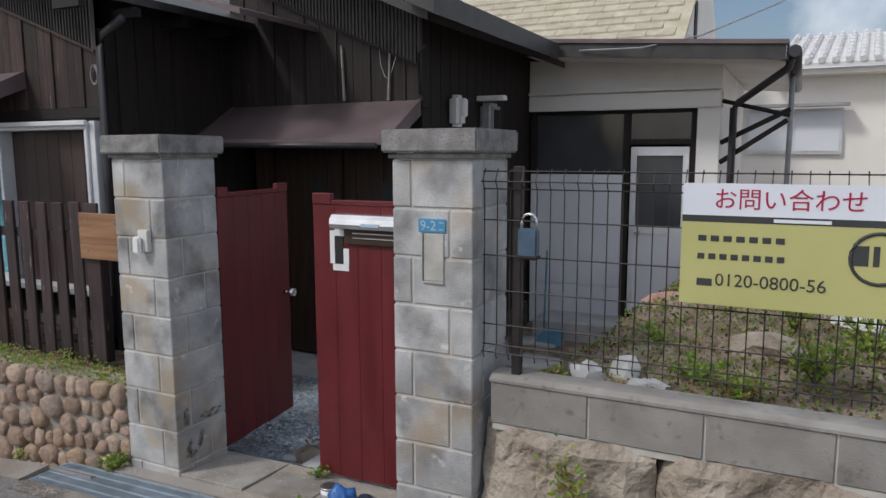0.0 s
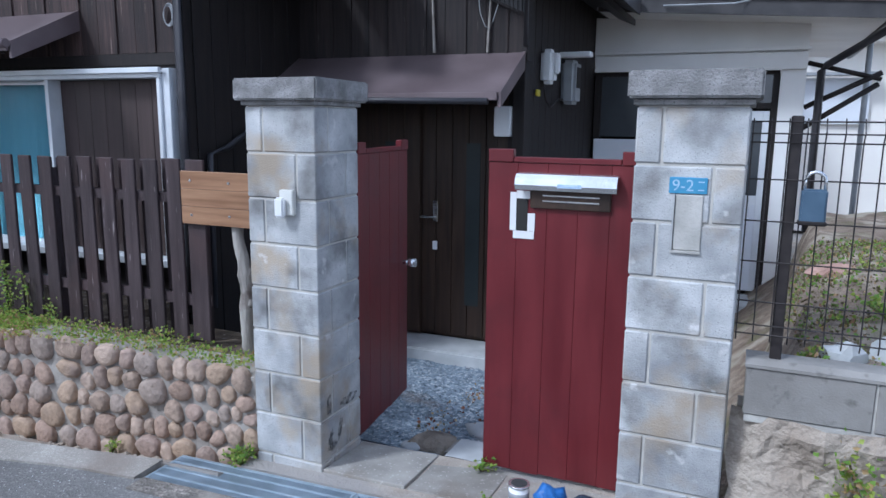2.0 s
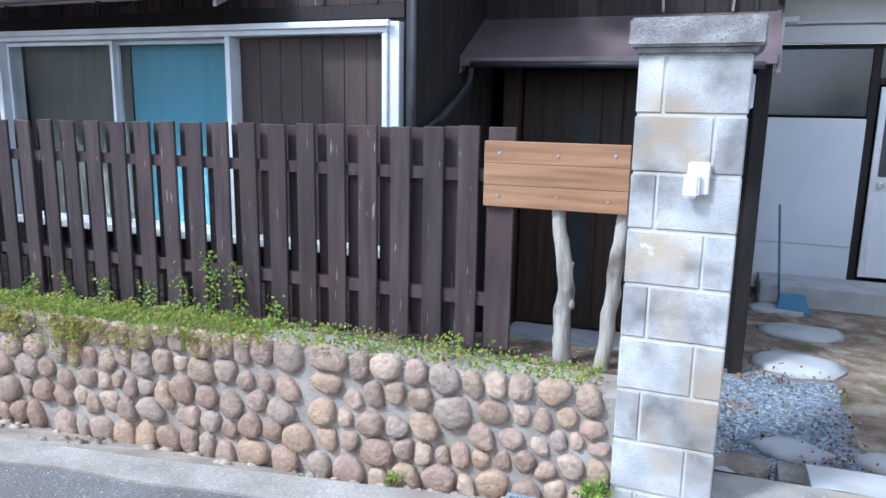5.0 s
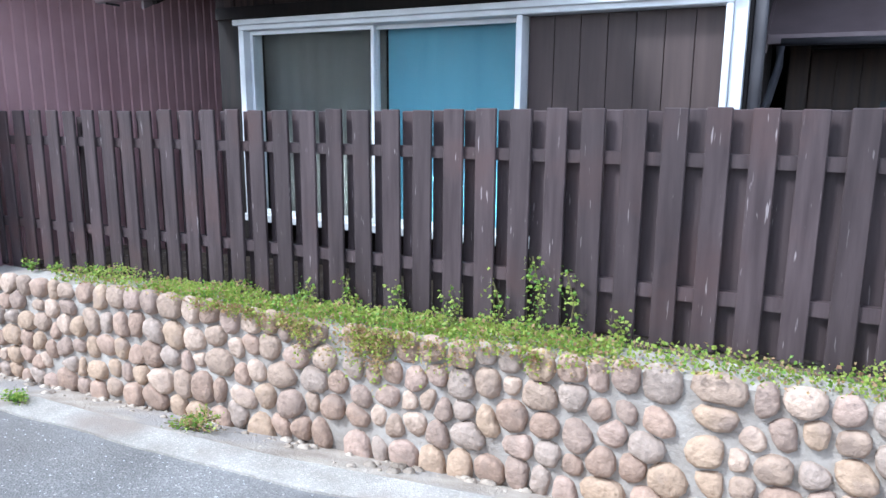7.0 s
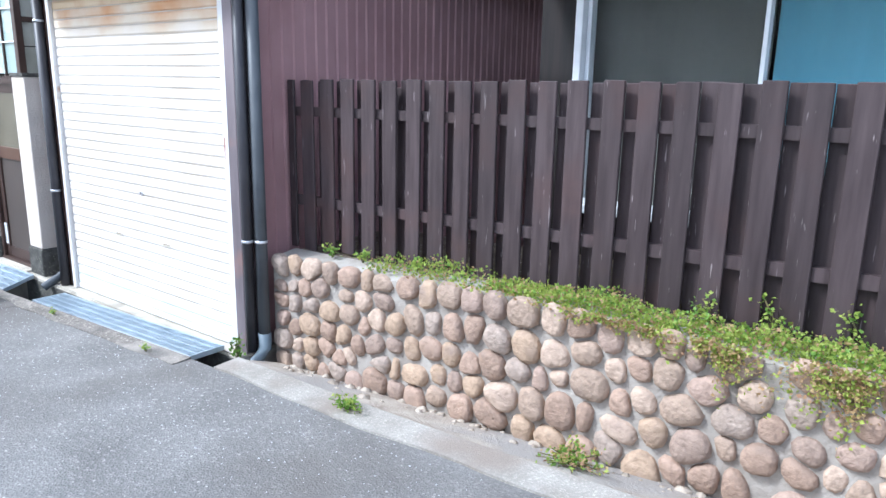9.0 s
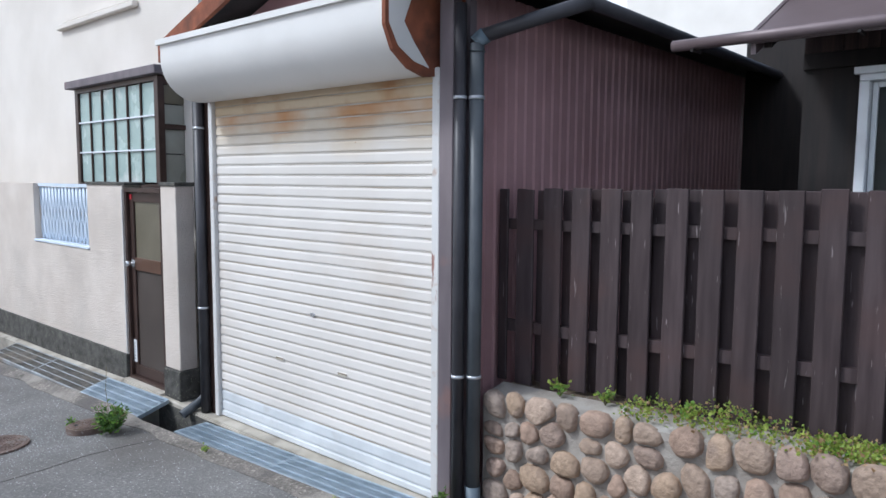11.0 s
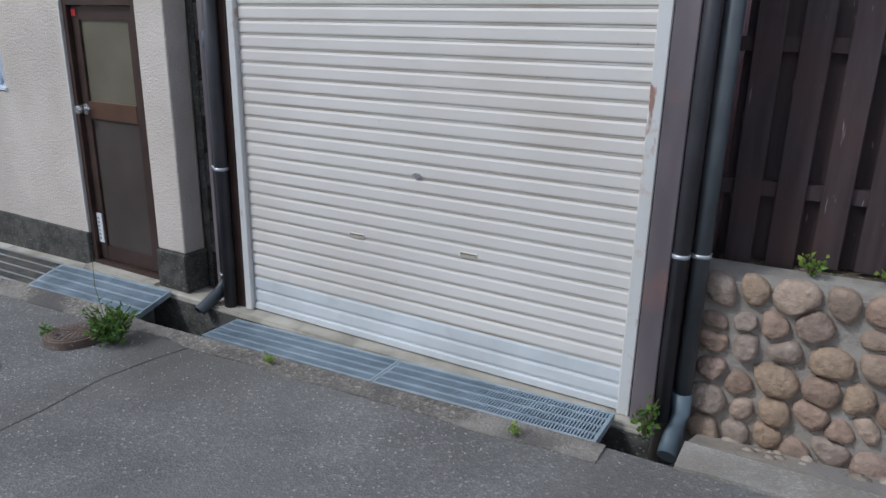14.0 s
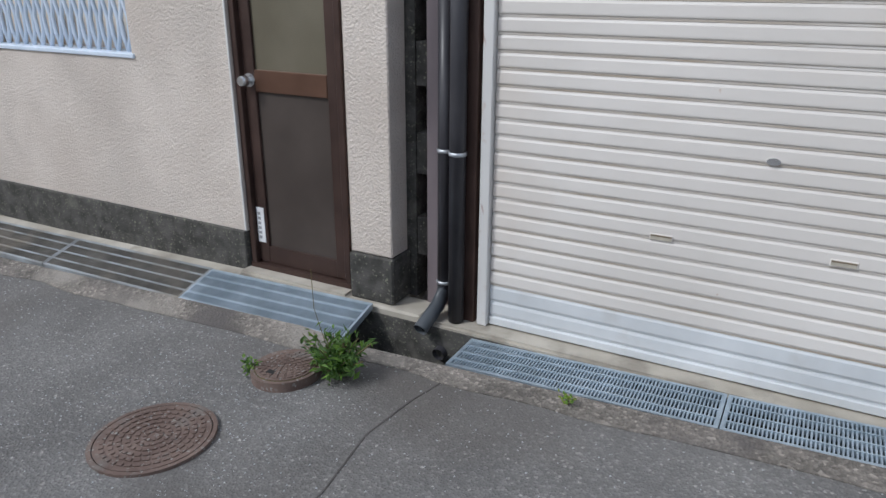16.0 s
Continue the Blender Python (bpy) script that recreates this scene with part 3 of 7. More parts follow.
solo("kerb", strip(bmesh.new(), -9.05, -3.64, lambda x: kerb_y(x) - 0.01, lambda x: kerb_y(x) + 0.16, lambda x: zg(x) + 0.012, lambda x: zg(x) + 0.02, 40, wob=0.03),
     KERB, "flush pale concrete kerb strip along the asphalt", "kerb", "structure")
solo("dirt_strip", strip(bmesh.new(), -9.05, -3.3, lambda x: kerb_y(x) + 0.155, lambda x: 2.62, lambda x: zg(x) + 0.010, lambda x: wall_foot(x) - 0.03, 40, wob=0.02),
     DIRT, "sandy dirt strip at the foot of the stone wall", "dirt", "structure")
# concrete edge of the asphalt along the open gutters
solo("gutter_edge", strip(bmesh.new(), -16, -9.3, lambda x: 1.88, lambda x: 1.998, lambda x: zg(x) + 0.006, lambda x: zg(x) + 0.012 + 0.034 * max(0.0, min(1.0, (-11.9 - x) / 0.3)), 60, wob=0.05),
     WORN, "worn concrete edge between asphalt and gutter", "kerb", "structure")
solo("gutter_edge", strip(bmesh.new(), -3.6, -1.4, lambda x: 2.1, lambda x: 2.2, lambda x: zg(x) + 0.01, lambda x: zg(x) + 0.01, 6, wob=0.02),
     WORN, "worn concrete edge beside the gate grating", "kerb", "structure")
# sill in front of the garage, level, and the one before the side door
solo("gutter_wall", boxed(-16, -9.2, 2.2625 + 0.055, 2.272 + 0.055, -0.45, -0.27), PLINTH, "dark concrete side of the gutter", "gutter", "structure")
solo("gutter_wall", boxed(-12.165, -9.2, 2.264, 2.2715, -0.4, -0.047), PLINTH, "dark concrete side of the gutter", "gutter", "structure")
solo("garage_sill", boxed(-11.72, -9.2, 2.272, 2.75, -0.3, -0.025, bev=0.012, seg=2), SILL, "sandy worn concrete sill under the garage shutter", "sill", "structure")
solo("door_sill", boxed(-12.83, -12.145, 2.265, 2.45, -0.3, 0.005, bev=0.012, seg=2), SILL, "sandy concrete sill along the stucco wall", "sill", "structure")

bm = bmesh.new()
tube(bm, [(-11.615, 2.30, -0.155), (-11.617, 2.235, -0.165)], 0.03, 14, closed=False)
solo("drain_spout", bm, PVC, "short black drain spout sticking into the gutter", "pipe", smooth=True)
solo("gutter_block", boxed(-12.168, -11.73, 2.272, 2.45, -0.3, -0.012, bev=0.01), SILL, "worn concrete block beside the open gutter", "gutter", "structure")

# ---- gratings ----


def grating(x0, x1, y0, y1, za, zb, label, rise=0.0, steel=ZINC):
    """A steel gutter grating: frame, long bars and close cross bars."""
    g = thing("gutter_grating", ((x0 + x1) / 2, (y0 + y1) / 2, min(za, zb) - 0.03), label, "grating", "gutter gratings")

    def z(x):
        return za + (zb - za) * (x - x0) / (x1 - x0)

    def bar(bm, xa, xb, ya, yb, top, deep):
        def q(x, y, d):
            return (x, y, z(x) + rise * (y - y0) / (y1 - y0) + d)
        hexa(bm, [q(xa, ya, -deep), q(xb, ya, -deep), q(xb, yb, -deep), q(xa, yb, -deep), q(xa, ya, top), q(xb, ya, top), q(xb, yb, top), q(xa, yb, top)])
    bm = bmesh.new()
    bar(bm, x0, x1, y0, y0 + 0.014, 0.002, 0.03)
    bar(bm, x0, x1, y1 - 0.014, y1, 0.002, 0.03)
    bar(bm, x0, x0 + 0.012, y0 + 0.014, y1 - 0.014, 0.002, 0.03)
    bar(bm, x1 - 0.012, x1, y0 + 0.014, y1 - 0.014, 0.002, 0.03)
    part("frame", bm, steel, g)
    for k in (1, 2, 3):
        y = y0 + (y1 - y0) * k / 4
        part("long_bar", (lambda b: (bar(b, x0 + 0.012, x1 - 0.012, y - 0.004, y + 0.004, 0.003, 0.02), b)[1])(bmesh.new()), steel, g)
    bm = bmesh.new()
    n = int((x1 - x0) / 0.0135)
    for i in range(1, n):
        x = x0 + (x1 - x0) * i / n
        bar(bm, x - 0.003, x + 0.003, y0 + 0.014, y1 - 0.014, 0.0, 0.022)
    part("cross_bar_mat", bm, SILTED if steel is WORNZINC else steel, g, kind="stuff")
    return g


grating(-11.46, -10.385, 2.012, 2.262, -0.055, -0.018, "galvanised steel gutter grating before the garage shutter")
grating(-10.38, -9.345, 2.012, 2.262, -0.018, 0.022, "galvanised steel gutter grating before the garage shutter")
grating(-13.015, -11.98, 2.005, 2.255, -0.096, -0.068, "galvanised steel gutter grating before the brown side door", 0.072)
grating(-14.12, -13.02, 2.005, 2.265, -0.119, -0.098, "worn brownish gutter grating along the stucco wall", 0.074, WORNZINC)
grating(-15.23, -14.13, 2.005, 2.265, -0.142, -0.121, "worn brownish gutter grating along the stucco wall", 0.074, WORNZINC)
solo("grating_ledge", strip(bmesh.new(), -16, -12.835, lambda x: 2.268, lambda x: 2.334, lambda x: -0.03 + 0.021 * (x + 13.02), lambda x: -0.012 + 0.021 * (x + 13.02), 30, wob=0.01),
     SILL, "sandy concrete ledge between grating and plinth", "ledge", "structure")
grating(-3.615, -2.615, 2.20, 2.462, 0.264, 0.292, "galvanised steel gutter grating before the gate")
grating(-2.61, -1.61, 2.20, 2.462, 0.292, 0.335, "galvanised steel gutter grating before the gate")

# ---- manhole covers ----


def manhole(x, y, r, tilt, label):
    m = thing("manhole_cover", (x, y, zg(x) - 0.02), label, "manhole cover", "manhole covers")
    bm = bmesh.new()

    def disc(bm, ra, rb, za, zb, n=40):
        prev = None
        ring = []
        for k in range(n):
            t = 2 * math.pi * k / n
            ring.append([bm.verts.new((x + rr * math.cos(t), y + rr * math.sin(t), zg(x + rr * math.cos(t)) + 0.02 + zz)) for rr, zz in ((ra, za), (ra, zb), (rb, zb), (rb, za))])
        for k in range(n):
            p, q = ring[k], ring[(k + 1) % n]
            for i in range(4):
                bm.faces.new((p[i], q[i], q[(i + 1) % 4], p[(i + 1) % 4]))
    b1 = bmesh.new()
    disc(b1, 0.001, r, -0.03, tilt)
    part("cover_plate", b1, MANHOLE, m)
    for k in range(1, 7):
        b2 = bmesh.new()
        segs = 5 + 5 * k if r > 0.15 else 4 + 3 * k
        for s in range(segs):
            t0 = 2 * math.pi * (s + 0.5 * (k % 2)) / segs
            t1 = t0 + 2 * math.pi * 0.72 / segs
            tm = (t0 + t1) / 2
            ra, rb = r * k / 7 - 0.0075, r * k / 7 + 0.0065
            low, high = [], []
            for rr, tt in ((ra, t0), (rb, t0), (rb, tm), (rb, t1), (ra, t1), (ra, tm)):
                px, py = x + rr * math.cos(tt), y + rr * math.sin(tt)
                low.append(b2.verts.new((px, py, zg(px) + 0.02 + tilt)))
                high.append(b2.verts.new((px, py, zg(px) + 0.02 + tilt + 0.004)))
            b2.faces.new(high)
            for q in range(6):
                b2.faces.new((low[q], low[(q + 1) % 6], high[(q + 1) % 6], high[q]))
        part("ring_relief", b2, MANHOLE, m, kind="stuff")
    if tilt > 0.01:
        px, py = x - 0.01, y - r * 0.62
        part("lifting_hole", boxed(px - 0.022, px + 0.022, py - 0.012, py + 0.012, zg(px) + 0.02 + tilt + 0.001, zg(px) + 0.02 + tilt + 0.0045), INSIDE, m)
        bs = bmesh.new()
        disc(bs, r + 0.0005, r + 0.0035, -0.03, tilt - 0.003)
        part("mossy_side", bs, MOSS, m, "olive moss on the raised edge")
    b3 = bmesh.new()
    disc(b3, r + 0.004, r + 0.02, -0.03, max(tilt - 0.004, 0.002))
    part("rim", b3, MANHOLE, m)
    return m


manhole(-12.15, 1.10, 0.20, 0.002, "round rusty cast-iron manhole cover set in asphalt")
manhole(-12.02, 1.67, 0.125, 0.03, "small raised rusty iron drain cover with weeds beside it")

# loose grit on the asphalt, thickest along the gutter edge and round the covers
rgr = random.Random(31)
bm = bmesh.new()
for k in range(2600):
    if k % 3 == 0:
        x, y = rgr.gauss(-12.15, 0.4), rgr.gauss(1.25, 0.25)
        if math.hypot(x + 12.15, y - 1.10) < 0.20 - 0.05 * rgr.random() or math.hypot(x + 12.02, y - 1.67) < 0.15:
            continue
    else:
        x = rgr.uniform(-14.5, -1.0)
        y = kerb_y(x) - 0.01 - abs(rgr.gauss(0, 0.45))
    s = rgr.uniform(0.002, 0.0055)
    z = road_z(x, y)
    v = [bm.verts.new((x + s * math.cos(q) * rgr.uniform(0.7, 1.2), y + s * math.sin(q) * rgr.uniform(0.7, 1.2), z)) for q in (0.3, 2.2, 4.4)]
    v.append(bm.verts.new((x, y, z + s)))
    for q in ((0, 1, 3), (1, 2, 3), (2, 0, 3)):
        bm.faces.new([v[i] for i in q])
solo("loose_grit", bm, PALESTONE, "pale loose grit scattered on the asphalt", "grit", "stuff")

# ---- stone retaining wall ----


def wall_face(x):
    return 2.475 + (x + 9.13) * 0.0165


def wall_top(x):
    return 0.625 + (x + 9.13) * 0.0165 + 0.012 * math.sin(x * 2.3)


stone_wall = thing("stone_wall", (-6.2, 2.7, -0.1), "low retaining wall of rounded river stones set in pale mortar", "stone wall", kind="structure")
bm = strip(bmesh.new(), -9.125, -3.232, lambda x: wall_face(x) + 0.02, lambda x: wall_face(x) + 0.20, lambda x: wall_top(x) - 0.03, lambda x: wall_top(x), 60, low=1.0, wob=0.012)
part("mortar", bm, MORTAR, stone_wall)

rp = random.Random(19)
bm = bmesh.new()
for _ in range(150):
    x = rp.uniform(-9.0, -3.45)
    f = 1 - abs(rp.gauss(0, 0.3))
    ya, yb = kerb_y(x) + 0.19, wall_face(x) + 0.01
    y = ya + (yb - ya) * max(0.0, f)
    z = zg(x) + 0.010 + (wall_foot(x) - 0.04 - zg(x)) * (y - kerb_y(x) - 0.155) / (2.62 - kerb_y(x) - 0.155)
    r = rp.choice((0.007, 0.010, 0.014, 0.022, 0.032))
    lump(bm, (x, y, z), (r * rp.uniform(1.0, 1.5), r, r * 0.7), 0.2, 1, rp.randrange(99))
solo("foot_gravel", bm, ROCK, "small stones half buried at the foot of the wall", "gravel", "stuff")

# planting bed behind the wall
bm = strip(bmesh.new(), -9.1, -4.62, lambda x: wall_face(x) + 0.2, lambda x: 3.56, lambda x: wall_top(x) - 0.01, lambda x: wall_top(x), 30, low=0.9)
strip(bm, -4.62, -3.24, lambda x: wall_face(x) + 0.2, lambda x: 3.15, lambda x: wall_top(x) - 0.01, lambda x: wall_top(x) - 0.02, 10, low=0.9)
solo("planting_bed", bm, SOIL, "dark soil bed behind the stone wall", "soil", "structure")

# ---- picket fence: boards on both sides of two rails ----


def fence_y(x):
    u = x + 9.14
    return 2.7027 + 0.0627 * u - 0.00707 * u * u


def fence_top(x):
    return 1.652 + (x + 9.14) * 0.0099


def fence_low(x):
    return 0.615 + (x + 9.14) * 0.0205


fence = thing("picket_fence", (-6.4, 2.75, 0.63), "dark brown stained wooden fence with double-sided boards", "fence")
rng = random.Random(4)
for top, deep in ((lambda x: 1.498 + (x + 8.32) * 0.006, 0.055), (lambda x: 0.950 + (x + 8.32) * 0.005, 0.060)):
    part("rail", strip(bmesh.new(), -9.19, -3.76, lambda x: fence_y(x) + 0.0185, lambda x: fence_y(x) + 0.055, top, top, 24, low=deep), FENCEWOOD, fence)


def picket(x, w, y, zt, zb, lean):
    bm = boxed(x - w / 2, x + w / 2, y, y + 0.018, zb, zt, bev=0.0035)
    bmesh.ops.rotate(bm, verts=bm.verts, cent=(x, y, zb), matrix=Matrix.Rotation(lean, 3, "Y"))
    return part("board", bm, FENCEWOOD, fence)


def board_x(i):
    """Centres of the front boards, which were not set out quite evenly."""
    marks = ((0, -9.03), (3, -8.559), (11, -7.274), (21, -5.600), (31, -3.950))
    for (ia, xa), (ib, xb) in zip(marks, marks[1:]):
        if i <= ib:
            return xa + (xb - xa) * (i - ia) / (ib - ia)


for i in range(32):
    x, w = board_x(i), 0.105 - 0.0003 * i
    picket(x, w + rng.uniform(-0.004, 0.003), fence_y(x), fence_top(x) + rng.uniform(-0.005, 0.005), fence_low(x) + rng.uniform(-0.02, 0.01), rng.uniform(-0.006, 0.006))
    if i < 31:
        xb = (x + board_x(i + 1)) / 2
        picket(xb, 0.095, fence_y(xb) + 0.0555, fence_top(xb) - 0.004 + rng.uniform(-0.006, 0.004), fence_low(xb) + rng.uniform(-0.01, 0.02), rng.uniform(-0.005, 0.005))
picket(-9.095, 0.05, fence_y(-9.095) + 0.0555, fence_top(-9.095), fence_low(-9.095), 0)
picket(-9.165, 0.055, fence_y(-9.165), fence_top(-9.1), fence_low(-9.1), 0)
picket(-3.800, 0.12, fence_y(-3.800) - 0.001, fence_top(-3.800), fence_low(-3.800), 0)
for x in (-8.4, -6.7, -5.0, -3.86):
    part("post", boxed(x - 0.03, x + 0.03, fence_y(x) + 0.075, fence_y(x) + 0.135, 0.6, 1.62, bev=0.004), FENCEWOOD, fence)

# ---- wooden name board on two driftwood posts ----
nb = thing("name_board", (-3.55, 2.83, 1.36), "blank laminated wooden board screwed to two driftwood posts", "sign board")
for k, (za, zb) in enumerate(((1.372, 1.463), (1.4645, 1.555), (1.5565, 1.648))):
    part("plank", boxed(-3.868, -3.262, 2.806, 2.826, za, zb, bev=0.002), BOARDWOOD, nb)
for x, z in ((-3.80, 1.60), (-3.55, 1.595), (-3.32, 1.605), (-3.80, 1.42), (-3.55, 1.425), (-3.34, 1.42)):
    bm = bmesh.new()
    tube(bm, [(x, 2.8065, z), (x, 2.8015, z)], 0.007, 8)
    part("screw", bm, CHROME, nb)


def driftwood(pts, r0, r1, seed, label):
    bm = bmesh.new()
    p = [Vector(q) for q in pts]
    fine = []
    for i in range(22):
        t = i / 21 * (len(p) - 1)
        k = min(int(t), len(p) - 2)
        q = p[k].lerp(p[k + 1], t - k)
        fine.append(q + Vector((noise.noise(q * 9 + Vector((seed, 0, 0))) * 0.012, noise.noise(q * 9 + Vector((0, seed, 0))) * 0.008, 0)))
    tube(bm, fine, r0, 10, r_end=r1)
    for v in bm.verts:
        v.co += Vector((noise.noise(v.co * 22) * 0.008, noise.noise(v.co * 22 + Vector((5, 0, 0))) * 0.008, 0))
    if seed == 1:
        lump(bm, (-3.505, 2.86, 1.13), (0.035, 0.03, 0.04), 0.2, 1, 3)
        lump(bm, (-3.475, 2.85, 0.97), (0.02, 0.018, 0.028), 0.2, 1, 5)
    solo("driftwood_post", bm, DRIFT, label, "post", smooth=True, group="driftwood posts")


driftwood([(-3.50, 2.87, 0.66), (-3.515, 2.865, 0.85), (-3.50, 2.855, 1.1), (-3.545, 2.86, 1.3), (-3.55, 2.862, 1.52)], 0.042, 0.026, 1, "knotty bleached driftwood post holding the name board")
driftwood([(-3.335, 2.87, 0.66), (-3.315, 2.865, 0.9), (-3.29, 2.86, 1.2), (-3.27, 2.862, 1.52)], 0.033, 0.032, 2, "smooth bleached driftwood post holding the name board")

# ---- gate pillars of concrete blocks ----


def pillar(x0, x1, y0, y1, z0, flip, cap, label):
    p = thing("gate_pillar", ((x0 + x1) / 2, (y0 + y1) / 2, z0 - 0.1), label, "gate pillar", "gate pillars")
    zt = 1.975
    part("joint_core", boxed(x0 + 0.006, x1 - 0.006, y0 + 0.006, y1 - 0.006, z0 - 0.1, zt), JOINT, p)
    n = round((zt - z0) / 0.2055)
    h = (zt - z0) / n
    for c in range(-1, n):
        za, zb = z0 + c * h + 0.0045, z0 + (c + 1) * h - 0.0045
        if c == -1:
            za = z0 - 0.1
        long_first = ((n - 1 - c) % 2 == 1) != flip
        w = x1 - x0
        xs = x0 + w * (0.725 if long_first else 0.25)
        d = y1 - y0
        ys = y0 + d * (0.70 if long_first else 0.3)
        for xa, xb in ((x0, xs - 0.0045), (xs + 0.0045, x1)):
            for ya, yb in ((y0, ys - 0.0045), (ys + 0.0045, y1)):
                part("block", boxed(xa, xb, ya, yb, za, zb, bev=0.005), BLOCK, p)
    cx0, cx1, cy0, cy1 = cap
    part("cap_neck", boxed(x0 - 0.012, x1 + 0.012, y0 - 0.012, y1 + 0.012, zt + 0.001, zt + 0.022, bev=0.003), CAP, p)
    bm = boxed(cx0, cx1, cy0, cy1, zt + 0.0225, zt + 0.118, bev=0.008, seg=2)
    for v in bm.verts:
        v.co += Vector((noise.noise(v.co * 5), noise.noise(v.co * 5 + Vector((9, 0, 0))), noise.noise(v.co * 5 + Vector((0, 9, 0))))) * 0.004
    part("cap_stone", bm, CAP, p, "weathered dark concrete cap slab")
    return p


pl = pillar(-3.228, -2.858, 2.555, 2.915, 0.33, False, (-3.262, -2.822, 2.515, 2.955), "square gate pillar of split grey concrete blocks with a weathered cap")
pr = pillar(-1.512, -1.145, 2.54, 2.91, 0.36, False, (-1.542, -1.112, 2.50, 2.945), "square grey block gate pillar bearing a blue house number plate")
for y, z, sy, sz, tilt in ((2.63, 0.425, 0.022, 0.045, 0.3), (2.715, 0.452, 0.020, 0.05, 0.35), (2.655, 0.385, 0.03, 0.022, 0.0), (2.80, 0.572, 0.075, 0.024, 0.0), (2.62, 0.60, 0.022, 0.05, 0.1)):
    bm = bmesh.new()
    ring = []
    for k in range(22):
        q = 2 * math.pi * k / 22
        r = 1 + 0.55 * noise.noise(Vector((math.cos(q) * 2.2 + y * 40, math.sin(q) * 2.2, z * 30)))
        u, w = sy * r * math.cos(q), sz * r * math.sin(q)
        ring.append(bm.verts.new((-2.8555, y + u + tilt * w, z + w)))
    hub = bm.verts.new((-2.8545, y, z))
    for k in range(22):
        bm.faces.new((ring[k], ring[(k + 1) % 22], hub))
    part("soot_mark", bm, SOOT, pl, "black soot smudge on the lowest block")
ic = thing("intercom", (-3.005, 2.54, 1.49), "white plastic door chime button box on the pillar", "intercom")
part("back_box", boxed(-3.035, -2.962, 2.527, 2.556, 1.498, 1.61, bev=0.004, seg=2), mat("ivory_plastic", (0.66, 0.65, 0.60), (0.72, 0.71, 0.66), 6, 0.5, 0.02), ic)
bm = boxed(-3.045, -2.993, 2.498, 2.5265, 1.488, 1.578, bev=0.009, seg=2)
part("button_cover", bm, WHITE, ic)
npl = thing("house_number_plate", (-1.325, 2.53, 1.675), "small blue enamel house number plate with faded white marks", "number plate")
part("plate", boxed(-1.388, -1.262, 2.5335, 2.5395, 1.676, 1.733, bev=0.002), PLATEBLUE, npl)
npt = thing("name_plate_recess", (-1.33, 2.53, 1.475), "pale mortar bed where a name plate was taken off", "mortar patch")
part("bed", boxed(-1.365, -1.272, 2.5335, 2.5395, 1.478, 1.672, bev=0.003), PATCH, npt)
part("ledge", boxed(-1.372, -1.366, 2.527, 2.5395, 1.478, 1.675), BLOCK, npt)
part("lower_ledge", boxed(-1.372, -1.272, 2.530, 2.5395, 1.468, 1.477), PATCH, npt)

# ---- gate leaves ----


def gate_leaf(along, length, z0, z1, label, mirror):
    """A leaf built along +x from its hinge at the origin, then placed by the pose."""
    g = thing("gate_leaf", (0, 0, 0), label, "gate", "gate leaves")
    n = 5
    w = length / n
    for i in range(n):
        bm = boxed(i * w, (i + 1) * w - 0.0002, -0.014, 0.010, z0, z1 - 0.02, bev=0.002)
        for v in bm.verts:
            if v.co.z < z0 + 0.05:
                v.co.z += 0.012 * noise.noise(Vector((i * 3.3 + v.co.x * 20, along.translation.x, 0)))
        part("board", bm, GATERED, g)
    part("top_rail", boxed(0.095, length - 0.115, -0.020, 0.014, z1 - 0.019, z1 + 0.004, bev=0.003), GATERED, g)
    for a, b in ((0.0, 0.093), (length - 0.113, length)):
        part("stile_head", boxed(a, b, -0.020, 0.014, z1 - 0.019, z1 + 0.036, bev=0.003), GATERED, g)
    for zz in (z0 + 0.2, z1 - 0.25):
        part("ledge", boxed(0.02, length - 0.02, 0.0105, 0.04, zz, zz + 0.07, bev=0.003), GATERED, g)
    g.matrix_world = along
    return g


gr = gate_leaf(pose(-1.516, 2.895, 0, 0, 0, 180) @ Matrix.Diagonal((1, -1, 1, 1)), 0.665, 0.335, 1.765, "closed maroon painted board gate leaf with a mail slot", True)
gl = gate_leaf(pose(-2.885, 2.93, 0, 0, 0, 96.5), 0.70, 0.315, 1.775, "maroon painted board gate leaf standing open inwards", False)
bm = bmesh.new()
tube(bm, [(0.635, -0.014, 1.11), (0.635, -0.05, 1.11)], 0.012, 10)
tube(bm, [(0.635, -0.048, 1.11), (0.635, -0.06, 1.11), (0.635, -0.09, 1.11)], 0.022, 12, r_end=0.026)
part("knob", bm, CHROME, gl, "round chrome knob")

ms = thing("mail_slot", (-1.83, 2.87, 1.55), "silver hooded mail slot let into the maroon gate", "mail slot")
bm = bmesh.new()
prof = [(2.879, 1.705), (2.850, 1.700), (2.832, 1.682), (2.826, 1.655), (2.832, 1.634), (2.842, 1.634), (2.842, 1.655), (2.855, 1.685), (2.879, 1.690)]
prism(bm, prof, "x", -2.045, -1.618)
part("hood", bm, CHROME, ms, "bright curved metal hood")
part("hood_label", boxed(-1.86, -1.76, 2.8215, 2.8245, 1.648, 1.664), mat("pale_blue_print", (0.3, 0.45, 0.65), (0.6, 0.7, 0.8), 90, 0.5, 0), ms)
part("slot_frame", boxed(-1.985, -1.645, 2.862, 2.879, 1.555, 1.633, bev=0.003), PORCHWOOD, ms, "dark bronze slot frame")
for zz in (1.585, 1.608):
    part("flap_edge", boxed(-1.93, -1.69, 2.857, 2.8615, zz, zz + 0.006), CHROME, ms)
tp = thing("masking_tape_frame", (-2.03, 2.87, 1.42), "torn white masking tape round a dark latch hole", "tape")
